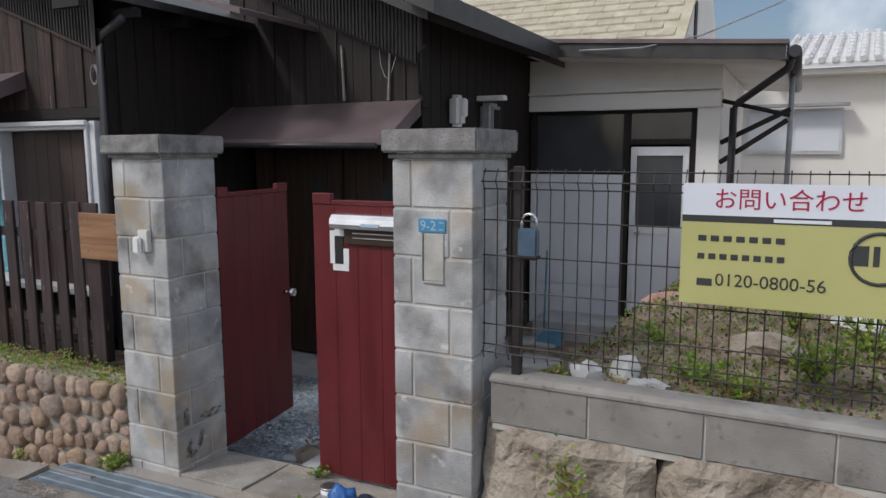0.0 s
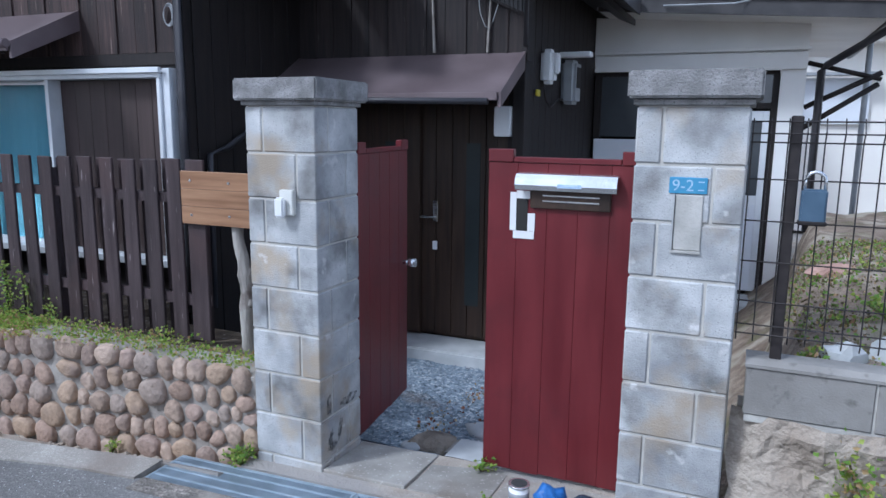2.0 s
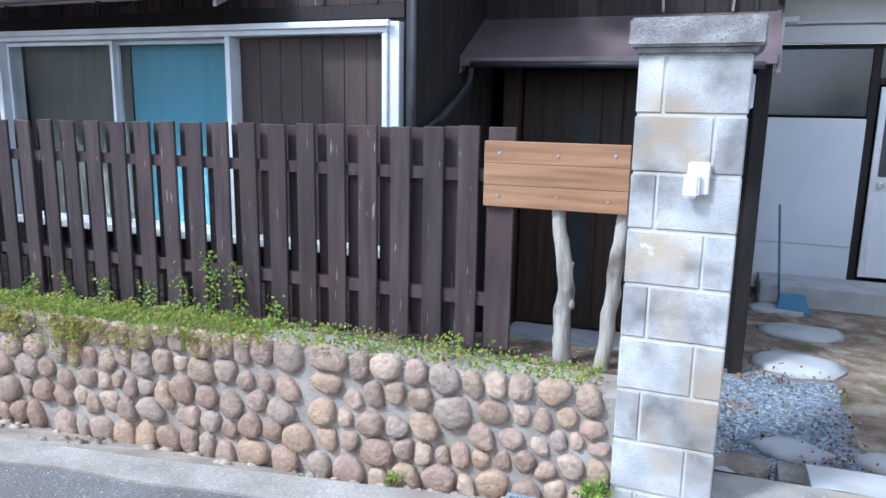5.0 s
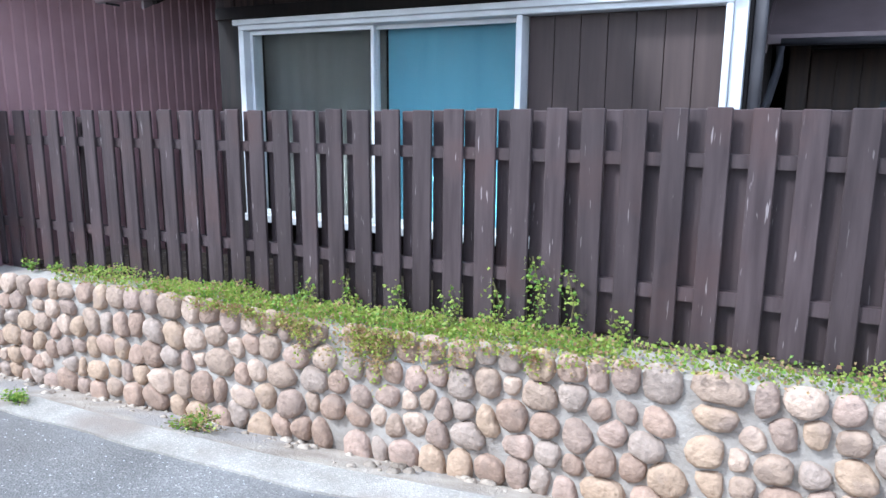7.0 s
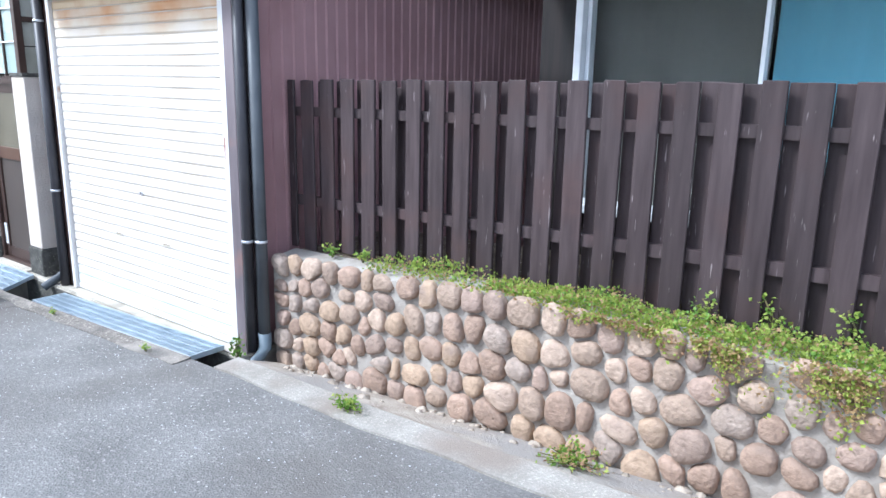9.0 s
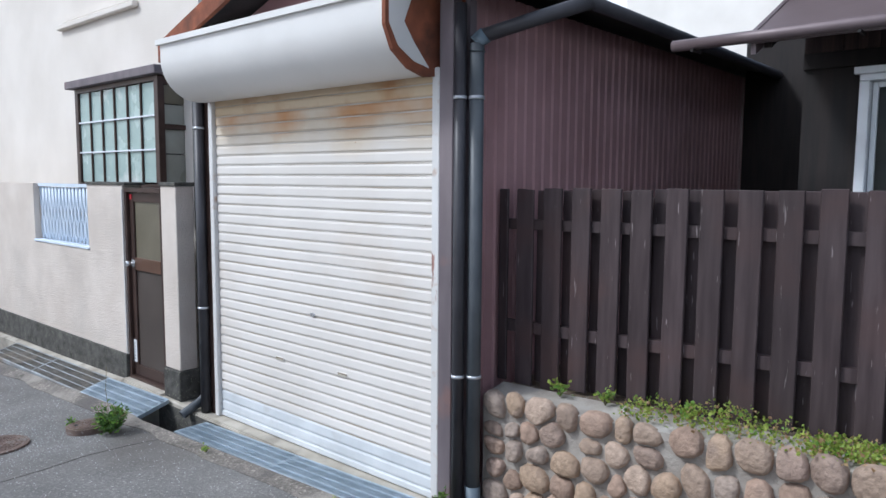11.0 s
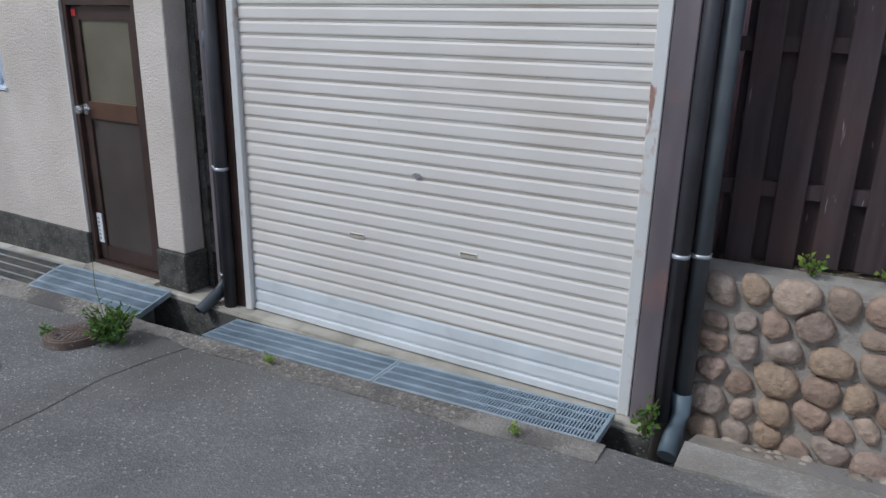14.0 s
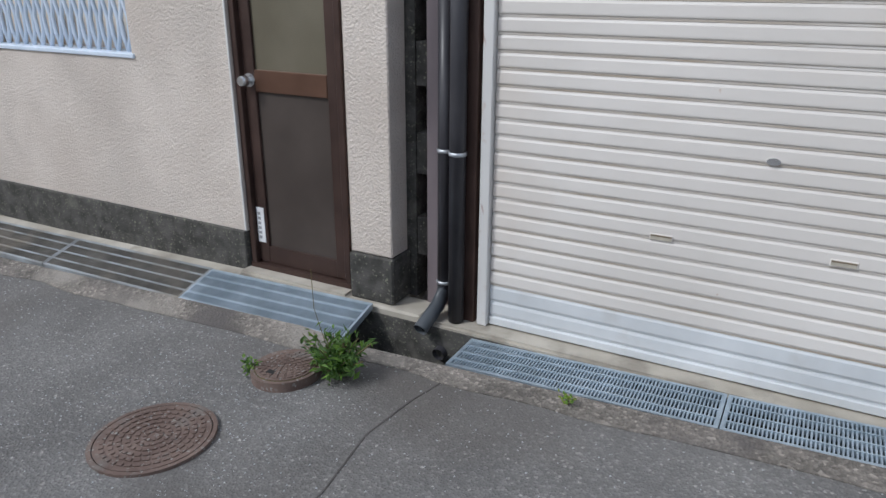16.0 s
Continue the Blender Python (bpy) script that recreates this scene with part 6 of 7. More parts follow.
slats = [(0.020, 0.0925), (0.0925, 0.1705)] + [(0.1705 + i * SLAT, 0.1705 + (i + 1) * SLAT) for i in range(31)]
for i, (z0, z1) in enumerate(slats):
    h = z1 - z0
    bm = bmesh.new()
    prism(bm, [(2.398, z0), (2.379, z0), (2.378, z0 + 0.009), (2.3745, z0 + 0.0115), (2.3725, z0 + 0.014), (2.3715, z0 + 0.02), (2.3720, z1 - 0.0115), (2.3728, z1 - 0.0095), (2.3762, z1 - 0.001), (2.398, z1 - 0.0005)], "x", GX0 + 0.006, GX1 - 0.006)
    part("slat", bm, SHUTTERBAR if i < 2 else SHUTTERTOP if i >= len(slats) - 2 else SHUTTER, sh, "rust-stained slat" if i >= len(slats) - 2 else "")
for z0, z1 in slats[2:]:
    part("groove_dirt", boxed(GX0 + 0.007, GX1 - 0.007, 2.3768, 2.3776, z0 + 0.001, z0 + 0.0075), GROOVE, sh, "brownish dirt in the groove")
for xl, zl in ((-10.37, 0.86), (-10.715, 0.52), (-10.095, 0.53)):
    if zl > 0.6:
        b = bmesh.new()
        tube(b, [(xl, 2.373, zl), (xl, 2.364, zl)], 0.023, 14)
        for v in b.verts:
            v.co.z = zl + (v.co.z - zl) * 0.55
        part("lock", b, CHROME, sh, "oval chrome lock")
    else:
        part("finger_slot", boxed(xl - 0.044, xl + 0.044, 2.3680, 2.3725, zl - 0.013, zl + 0.014, bev=0.002), SHUTTER, sh)
        part("slot_recess", boxed(xl - 0.040, xl + 0.040, 2.3668, 2.3679, zl - 0.009, zl + 0.010), SLOTTAN, sh)
        # brown strip painted as the shade under the slot's upper edge
        part("slot_shadow_lip", boxed(xl - 0.040, xl + 0.040, 2.3655, 2.3667, zl + 0.004, zl + 0.010), SLOTBROWN, sh)
# shutter box with a rounded front
bm = bmesh.new()
prof = [(2.40, 2.235), (2.345, 2.222)] + [(2.27 - 0.265 * math.sin(a), 2.475 - 0.26 * math.cos(a)) for a in (0.05 + 0.11 * k for k in range(14))] + [(2.005, 2.50), (2.005, 2.575)]
bowed(bm, prof, -11.47, -9.37)
box(bm, -11.47, -9.37, 2.006, 2.40, 2.5751, 2.60)
sb = part("shutter_box", bm, BOXWHITE, ga, "cream rounded shutter housing with a flaking rusty end")
part("end_plate", prism(bmesh.new(), [(2.40, 2.225), (2.28, 2.205), (2.16, 2.235), (2.05, 2.31), (1.998, 2.42), (1.998, 2.615), (2.40, 2.62)], "x", -9.369, -9.345), RUST, sb, "rusted end plate")
part("end_paint", prism(bmesh.new(), [(2.30, 2.25), (2.19, 2.27), (2.08, 2.33), (2.02, 2.43), (2.02, 2.56), (2.17, 2.56), (2.12, 2.45), (2.19, 2.36)], "x", -9.344, -9.341), BOXWHITE, sb)
part("top_lip", boxed(-11.50, -9.38, 1.985, 2.004, 2.565, 2.60), BOXWHITE, sb)

# dark end of the alley between garage and house
al = thing("alley_screen", (-8.5, 6.5, 0), "dark timber screen closing the alley, with a pale framed pane", "screen", kind="structure")
part("boards", boxed(-9.195, -7.96, 6.5, 6.56, 0.0, 2.98), DARKWOOD, al)
part("pane_frame", boxed(-8.63, -7.97, 6.455, 6.499, 2.05, 2.095, bev=0.003), ALU, al)
part("pane_frame", boxed(-8.63, -8.59, 6.455, 6.499, 0.9, 2.0495), ALU, al)
part("pane", boxed(-8.589, -7.97, 6.47, 6.499, 0.9, 2.0495), DULL, al)

# downpipes beside the garage


def downpipe(name_label, pts, r, m, clips, n=12):
    p = thing("downpipe", pts[0], name_label, "downpipe", "downpipes")
    bm = bmesh.new()
    tube(bm, pts, r, n)
    part("pipe", bm, m, p, smooth=False)
    for x, y, z in clips:
        b = bmesh.new()
        tube(b, [(x, y, z - 0.008), (x, y, z + 0.008)], r + 0.004, 12)
        part("clip", b, BRACKET, p)
    return p


dp = downpipe("dark grey downpipe with a blue-grey elbow at its foot", [(-9.122, 2.405, 0.03), (-9.122, 2.405, 2.36)], 0.036, PIPEGREY, ((-9.122, 2.405, 0.70), (-9.122, 2.405, 2.10)))
bm = bmesh.new()
tube(bm, [(-9.122, 2.405, 0.12), (-9.122, 2.405, 0.02), (-9.124, 2.34, -0.05), (-9.125, 2.26, -0.10)], 0.041, 12)
part("foot_elbow", bm, PVCGREY, dp)
bm = bmesh.new()
tube(bm, [(-9.122, 2.405, 2.32), (-9.12, 2.405, 2.37), (-9.08, 2.42, 2.40)], 0.042, 12)
part("top_elbow", bm, PVCGREY, dp)
bm = bmesh.new()
tube(bm, [(-9.09, 2.415, 2.395), (-8.90, 2.50, 2.45), (-8.62, 2.64, 2.53)], 0.036, 12)
part("branch", bm, PVC, dp)
downpipe("brown-black downpipe beside the garage post", [(-9.184, 2.352, 0.0), (-9.184, 2.352, 2.55)], 0.031, PVC, ((-9.184, 2.352, 0.70), (-9.184, 2.352, 2.10)))
dq = downpipe("dark downpipe with an open elbow over the gutter", [(-11.67, 2.40, 0.10), (-11.67, 2.40, 1.42)], 0.034, PVC, ((-11.67, 2.40, 0.75), (-11.67, 2.40, 0.13)))
bm = bmesh.new()
tube(bm, [(-11.67, 2.40, 0.15), (-11.67, 2.385, 0.07), (-11.672, 2.33, 0.03), (-11.69, 2.20, -0.04)], 0.034, 12, closed=False)
part("foot_elbow", bm, PIPEGREY, dq)
bm = bmesh.new()
tube(bm, [(-11.67, 2.40, 1.38), (-11.67, 2.40, 1.44), (-11.68, 2.45, 1.52), (-11.72, 2.6, 1.6), (-11.72, 2.66, 2.6)], 0.036, 10)
part("upper_pipe", bm, PVCGREY, dq)
downpipe("brown-black downpipe on the garage corner", [(-11.575, 2.33, -0.02), (-11.575, 2.33, 2.3)], 0.036, PVC, ((-11.575, 2.33, 0.76), (-11.575, 2.33, 2.05)))
solo("maroon_flashing", boxed(-11.78, -11.715, 2.43, 2.47, -0.02, 2.4, bev=0.003), POSTSTEEL, "narrow maroon metal strip beside the downpipe", "flashing")
wl = thing("block_side_wall", (-11.9, 4, 0), "dark concrete block wall between garage and neighbour", "block wall", kind="structure")
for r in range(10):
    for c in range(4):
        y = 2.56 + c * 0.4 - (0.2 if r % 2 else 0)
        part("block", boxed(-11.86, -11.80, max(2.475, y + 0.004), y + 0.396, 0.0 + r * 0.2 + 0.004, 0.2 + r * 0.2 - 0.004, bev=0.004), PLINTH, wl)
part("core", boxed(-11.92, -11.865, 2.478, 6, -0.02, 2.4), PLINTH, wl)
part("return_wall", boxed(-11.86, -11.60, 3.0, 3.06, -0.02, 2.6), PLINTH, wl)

# ---- stucco garden wall with a side door ----
gw = thing("garden_wall", (-14, 2.45, 0), "cream stucco garden wall with a dark plinth and pale iron openings", "garden wall", kind="structure")
DX0, DX1, GY = -12.808, -12.165, 2.335
part("pier", boxed(-12.132, -11.903, 2.315, 2.46, 0.225, 1.635, bev=0.006), STUCCO, gw)
part("jamb_filler", boxed(DX1 + 0.001, -12.133, 2.36, 2.45, 0.0, 1.615), STUCCO, gw)
part("pier_cap", boxed(-12.14, -11.895, 2.305, 2.47, 1.636, 1.665, bev=0.004), PLINTH, gw)
part("pier_plinth", boxed(-12.138, -11.892, 2.300, 2.47, -0.01, 0.224, bev=0.008), PLINTH, gw)
part("panel", prism(bmesh.new(), [(-20, 0.205), (DX0 - 0.002, 0.205), (DX0 - 0.002, 1.635), (-13.50, 1.635), (-13.50, 1.05), (-14.78, 1.05), (-14.78, 1.635), (-20, 1.635)], "y", GY, 2.50), STUCCO, gw)
part("coping", boxed(-13.51, DX0 + 0.06, GY - 0.012, 2.51, 1.636, 1.66, bev=0.003), PLINTH, gw)
part("plinth", boxed(-20, DX0 - 0.01, GY - 0.014, 2.52, -0.05, 0.204, bev=0.006), PLINTH, gw)
part("opening_sill", boxed(-14.78, -13.48, GY - 0.012, 2.51, 1.0505, 1.075, bev=0.004), PALEBLUE, gw)
part("opening_head", boxed(-14.78, -13.501, 2.38, 2.43, 1.605, 1.635), PALEBLUE, gw)
for i in range(16):
    x = -14.74 + i * 0.081
    bm = bmesh.new()
    for s in (-1, 1):
        tube(bm, [(x + s * 0.030, 2.405, 1.60), (x + s * 0.028, 2.405, 1.45), (x + s * 0.008, 2.405, 1.36), (x + s * 0.010, 2.405, 1.32), (x + s * 0.030, 2.405, 1.24), (x + s * 0.024, 2.405, 1.15), (x, 2.405, 1.075)], 0.0125, 6)
    part("baluster", bm, PALEBLUE, gw)
part("opening_back", boxed(-14.78, -13.50, 2.80, 2.84, 0.2, 1.7), STUCCOFINE, gw)

part("edge_bead", boxed(DX0 - 0.012, DX0 - 0.003, GY - 0.008, GY - 0.001, 0.21, 1.60), BOXWHITE, gw)
sd = thing("side_door", (-12.47, 2.38, 0.0), "closed bronze aluminium side door with obscure glass and a chrome knob", "door")
for xa, xb in ((DX0 + 0.001, DX0 + 0.035), (DX1 - 0.035, DX1 - 0.001)):
    part("jamb", boxed(xa, xb, 2.345, 2.45, 0.03, 1.615, bev=0.003), BROWNALU, sd)
part("head", boxed(DX0 + 0.035, DX1 - 0.035, 2.345, 2.45, 1.58, 1.615), BROWNALU, sd)
part("threshold", boxed(DX0 + 0.001, DX1 - 0.001, 2.34, 2.46, 0.005, 0.03), BROWNALU, sd)
lf = part("leaf_frame", boxed(DX0 + 0.037, DX0 + 0.105, 2.372, 2.41, 0.035, 1.575, bev=0.003), BROWNALU, sd)
part("stile", boxed(DX1 - 0.105, DX1 - 0.037, 2.372, 2.41, 0.035, 1.575, bev=0.003), BROWNALU, lf)
part("rail", boxed(DX0 + 0.105, DX1 - 0.105, 2.374, 2.408, 0.035, 0.125), BROWNALU, lf)
part("rail", boxed(DX0 + 0.105, DX1 - 0.105, 2.374, 2.408, 1.50, 1.575), BROWNALU, lf)
part("lock_rail", boxed(DX0 + 0.105, DX1 - 0.105, 2.370, 2.408, 0.93, 1.035, bev=0.003), COPPERRAIL, lf, "copper-brown lock rail")
part("lower_panel", boxed(DX0 + 0.105, DX1 - 0.105, 2.386, 2.40, 0.125, 0.93), BROWNPANEL, lf)
part("upper_glass", boxed(DX0 + 0.105, DX1 - 0.105, 2.386, 2.40, 1.035, 1.50), OLIVEGLASS, lf, "olive obscure glass")
bm = bmesh.new()
tube(bm, [(DX0 + 0.075, 2.372, 0.985), (DX0 + 0.075, 2.335, 0.985)], 0.012, 10)
tube(bm, [(DX0 + 0.075, 2.340, 0.985), (DX0 + 0.075, 2.322, 0.985), (DX0 + 0.075, 2.305, 0.985)], 0.027, 14, r_end=0.022)
tube(bm, [(DX0 + 0.075, 2.372, 0.985), (DX0 + 0.075, 2.364, 0.985)], 0.033, 14)
part("knob", bm, CHROME, lf, "round chrome knob")
part("sticker", boxed(DX0 + 0.042, DX0 + 0.090, 2.367, 2.3715, 0.145, 0.335), WHITE, lf, "white label sticker")
for k in range(6):
    part("print_bar", boxed(DX0 + 0.05, DX0 + 0.068, 2.3655, 2.3668, 0.165 + k * 0.026, 0.18 + k * 0.026), GREYPLASTIC, lf)
part("red_sticker", boxed(DX0 + 0.05, DX0 + 0.09, 2.367, 2.3715, 1.52, 1.56), REDPLASTIC, lf)

# ---- neighbour house with a bay window ----
nh = thing("stucco_house", (-15, 5, 0), "two-storey cream rendered house with a bronze bay window", "house")
NY = 2.92
part("front_wall", boxed(-22, -12.55, NY, NY + 0.15, 0.0, 5.6), STUCCOFINE, nh)
part("side_wall", boxed(-12.70, -12.55, NY + 0.151, 9, 0.0, 5.6), STUCCOFINE, nh)
part("roof", boxed(-22.4, -12.2, NY - 0.4, 9.4, 5.6, 5.75), ROOFDARK, nh)
part("upper_sill", boxed(-15.4, -13.6, NY - 0.06, NY - 0.001, 3.30, 3.36, bev=0.01), STUCCOFINE, nh)
part("upper_sill_lip", boxed(-15.3, -13.7, NY - 0.04, NY - 0.001, 3.37, 3.40), STUCCOFINE, nh)
bay = thing("bay_window", (-13.6, 2.75, 1.65), "bronze bay window with gridded frosted panes", "window", kind="structure")
BX0, BX1, BY = -14.50, -12.80, 2.665
part("roof_slab", boxed(BX0 - 0.09, BX1 + 0.07, BY - 0.06, NY - 0.002, 2.575, 2.65, bev=0.006), POSTSTEEL, bay)
part("base", boxed(BX0, BX1, BY, NY - 0.002, 1.56, 1.64), BROWNALU, bay)
for x in (BX0, BX1 - 0.07):
    part("corner_post", boxed(x, x + 0.07, BY, BY + 0.06, 1.641, 2.574, bev=0.003), BROWNALU, bay)
part("head", boxed(BX0 + 0.07, BX1 - 0.07, BY, BY + 0.05, 2.53, 2.574), BROWNALU, bay)
nx = 6
for i in range(nx):
    w = (BX1 - BX0 - 0.14) / nx
    for j in range(3):
        hgt = (2.53 - 1.65) / 3
        part("pane", boxed(BX0 + 0.07 + i * w + 0.006, BX0 + 0.07 + (i + 1) * w - 0.006, BY + 0.022, BY + 0.030, 1.65 + j * hgt + 0.006, 1.65 + (j + 1) * hgt - 0.006), FROST, bay)
    if i:
        part("muntin", boxed(BX0 + 0.07 + i * w - 0.008, BX0 + 0.07 + i * w + 0.008, BY + 0.004, BY + 0.034, 1.641, 2.53), BROWNALU, bay)
for j in (1, 2):
    part("muntin_bar", boxed(BX0 + 0.071, BX1 - 0.071, BY + 0.002, BY + 0.034, 1.65 + j * hgt - 0.007, 1.65 + j * hgt + 0.007), PANELGREY, bay)
part("side_rail", boxed(BX1 - 0.045, BX1 - 0.001, BY + 0.061, NY - 0.003, 2.50, 2.574), BROWNALU, bay)
part("side_rail", boxed(BX1 - 0.045, BX1 - 0.001, BY + 0.061, NY - 0.003, 2.12, 2.16), BROWNALU, bay)
for za, zb in ((1.65, 1.90), (1.91, 2.115), (2.165, 2.33), (2.34, 2.495)):
    part("side_pane", boxed(BX1 - 0.03, BX1 - 0.024, BY + 0.062, NY - 0.004, za, zb), PALEPANE if za < 2.3 else OLIVEGLASS, bay)
solo("bay_backing", boxed(BX0 + 0.08, BX1 - 0.08, BY + 0.06, NY - 0.01, 1.66, 2.5), INSIDE, "dim interior behind the bay panes", "interior")

# plain wall across the street closes the place
solo("opposite_wall", boxed(-40, 30, -4.6, -4.4, -1.5, 2.0), STUCCO, "plain garden wall across the street", "garden wall", "structure")

# ---- loose things at the gate ----
pc = thing("paint_can", (-1.915, 2.60, 0.31), "open white paint tin on the paving by the gate", "paint can")
bm = bmesh.new()
tube(bm, [(-1.915, 2.60, 0.325), (-1.915, 2.60, 0.428)], 0.043, 20)
part("tin", bm, WHITE, pc)
bm = bmesh.new()
tube(bm, [(-1.915, 2.60, 0.424), (-1.915, 2.60, 0.432)], 0.046, 20)
part("rim", bm, CHROME, pc)
bm = bmesh.new()
tube(bm, [(-1.915, 2.60, 0.4315), (-1.915, 2.60, 0.4335)], 0.034, 20)
part("paint", bm, SIGNDARK, pc)
bm = bmesh.new()
tube(bm, [(-1.915, 2.60, 0.37), (-1.915, 2.60, 0.40)], 0.0436, 20)
part("label_band", bm, GREYPLASTIC, pc)
rl = thing("tape_roll", (-1.80, 2.50, 0.33), "white roll lying before the bag", "roll")
bm = bmesh.new()
tube(bm, [(-1.80, 2.50, 0.355), (-1.80, 2.50, 0.40)], 0.042, 18)
part("roll", bm, WHITE, rl)
bm = bmesh.new()
tube(bm, [(-1.80, 2.50, 0.3995), (-1.80, 2.50, 0.402)], 0.028, 16)
part("core", bm, GREYPLASTIC, rl)
bm = bmesh.new()
tube(bm, [(-1.90, 2.50, 0.36), (-1.83, 2.47, 0.362)], 0.016, 10)
solo("red_tube", bm, REDPLASTIC, "short red plastic tube beside the bag", "tube", smooth=True)
bg = thing("plastic_bag", (-1.63, 2.47, 0.33), "crumpled blue and dark printed plastic bag against the pillar", "bag")
part("bulk", lump(bmesh.new(), (-1.60, 2.43, 0.41), (0.15, 0.10, 0.10), 0.35, 3, 11), DARKBAG, bg)
part("neck", lump(bmesh.new(), (-1.74, 2.46, 0.42), (0.06, 0.05, 0.09), 0.5, 3, 14), BLUEBAG, bg, "bright blue bag neck")

# ---- plants ----


def weed_band(name, count, region, size, slots, mats, label, rng, up=0.6):
    bm = bmesh.new()
    for _ in range(count):
        x, y, z = region(rng)
        d = (rng.uniform(-1, 1), rng.uniform(-1, 0.6), rng.uniform(up - 0.7, up + 0.5))
        leaf(bm, (x, y, z), d, rng.uniform(*size), rng, rng.choice(slots))
    return solo(name, bm, mats, label, "weeds", "stuff")


def litter_spot(r):
    while True:
        x, y = r.uniform(-2.95, -2.05), r.uniform(3.55, 5.6)
        if r.random() < 0.08 + max(0.0, noise.noise(Vector((x * 3, y * 2.2, 4)))) * 1.6 + 0.5 * max(0.0, x + 2.5):
            break
    return x, y, court_z(y) + 0.022


weed_band("leaf_litter", 520, litter_spot, (0.012, 0.032), (0, 0, 1, 2, 3), [DEADLEAF, STEM, DRIFT, LEAFRED], "dry brown fallen leaves on the court", random.Random(5), 0.3)


def clump(x, lo=0.0):
    return max(0.0, lo + 0.6 * noise.noise(Vector((x * 2.2, 7.3, 0))) + 0.5 * noise.noise(Vector((x * 6.1, 2.3, 0))))


def top_band(r):
    while True:
        x = r.uniform(-8.4, -3.3)
        dens = 0.25 + clump(x) + (0.6 if -7.6 < x < -4.9 else 0)
        if r.random() < dens:
            break
    depth = r.uniform(0.03, 0.24)
    h = r.random() ** 1.6 * (0.04 + 0.12 * clump(x, 0.25))
    return x, wall_face(x) + depth, wall_top(x) - 0.005 + h


def hang_band(r):
    while True:
        x = r.gauss(-5.9, 0.65)
        if r.random() < 0.12 + 1.5 * clump(x * 2.3 + 4.1):
            break
    d = abs(r.gauss(0, 0.085)) * max(0.15, 1 - abs(x + 5.95) * 0.6) * (0.5 + 1.8 * clump(x * 1.9, 0.1))
    return x, wall_face(x) - 0.02 - r.uniform(0, 0.035), wall_top(x) + 0.03 - d


rw = random.Random(31)
weed_band("wall_weeds", 12500, top_band, (0.009, 0.024), (0, 0, 0, 0, 1, 2), [LEAF, LEAFDARK, LEAFRED], "bright green low weeds along the top of the stone wall", rw)
weed_band("hanging_weeds", 3600, hang_band, (0.010, 0.023), (0, 0, 0, 2, 2, 2), [LEAF, LEAFDARK, LEAFRED], "green and reddish weeds hanging over the stones", rw, 0.2)


def vine(pts, n, spread, size, label, mats, name="ivy_vine", slots=(0, 0, 1)):
    v = thing(name, pts[0], label, "vine", "climbing vines")
    bm = bmesh.new()
    tube(bm, pts, 0.004, 5)
    part("stem", bm, STEM, v)
    bm = bmesh.new()
    P = [Vector(p) for p in pts]
    for _ in range(n):
        t = rw.random() * (len(P) - 1)
        k = min(int(t), len(P) - 2)
        q = P[k].lerp(P[k + 1], t - k) + Vector((rw.gauss(0, spread), rw.uniform(-0.03, 0.005), rw.gauss(0, spread)))
        leaf(bm, q, (rw.uniform(-1, 1), rw.uniform(-1, 0.1), rw.uniform(-0.6, 0.6)), rw.uniform(*size), rw, rw.choice(slots))
    part("leaves", bm, mats, v, kind="stuff")


for x, zt, n in ((-5.33, 1.04, 150), (-5.17, 0.99, 80), (-5.52, 0.90, 60), (-5.75, 0.83, 70), (-6.05, 0.82, 80), (-6.35, 0.80, 70), (-6.6, 0.76, 60), (-4.95, 0.80, 70)):
    y = fence_y(x) - 0.02
    vine([(x, y, wall_top(x)), (x + 0.02, y, (wall_top(x) + zt) / 2), (x - 0.02, y, zt)], n, 0.028, (0.012, 0.026), "small-leaved green vine climbing the fence boards", [LEAF, LEAFDARK])
for x, zt, zb, n in ((-0.72, 0.80, 0.42, 380), (-0.40, 0.66, 0.42, 160), (0.9, 0.7, 0.45, 150)):
    vine([(x, 2.53, zb), (x + 0.03, 2.52, (zb + zt) / 2), (x - 0.03, 2.53, zt)], n, 0.045, (0.015, 0.032), "green and reddish creeper on the rock face", [LEAF, LEAFDARK, LEAFRED], "creeper", (0, 0, 1, 2))


def tuft(x, y, z, r, h, n, label, mats, name="weed_tuft", size=(0.015, 0.035), slim=0.36):
    t = thing(name, (x, y, z), label, "weed", "weed tufts")
    bm = bmesh.new()
    ends = []
    for _ in range(max(5, n // 14)):
        a, rr = rw.uniform(0, 6.28), rw.uniform(0.2, 1) * r
        e = Vector((x + rr * math.cos(a), y + rr * math.sin(a) * 0.8, z + h * rw.uniform(0.4, 1)))
        ends.append(e)
        tube(bm, [(x, y, z), Vector((x, y, z)).lerp(e, 0.5) + Vector((0, 0, h * 0.12)), e], 0.0025, 4)
    part("stems", bm, STEM, t, kind="stuff")
    bm = bmesh.new()
    for _ in range(n):
        e = rw.choice(ends)
        q = Vector((x, y, z)).lerp(e, rw.uniform(0.25, 1.0)) + Vector((rw.gauss(0, 0.012), rw.gauss(0, 0.012), rw.gauss(0.01, 0.012)))
        leaf(bm, q, (rw.uniform(-1, 1), rw.uniform(-1, 1), rw.uniform(-0.3, 0.9)), rw.uniform(*size), rw, rw.randrange(len(mats)), slim)
    part("leaves", bm, mats, t, kind="stuff")


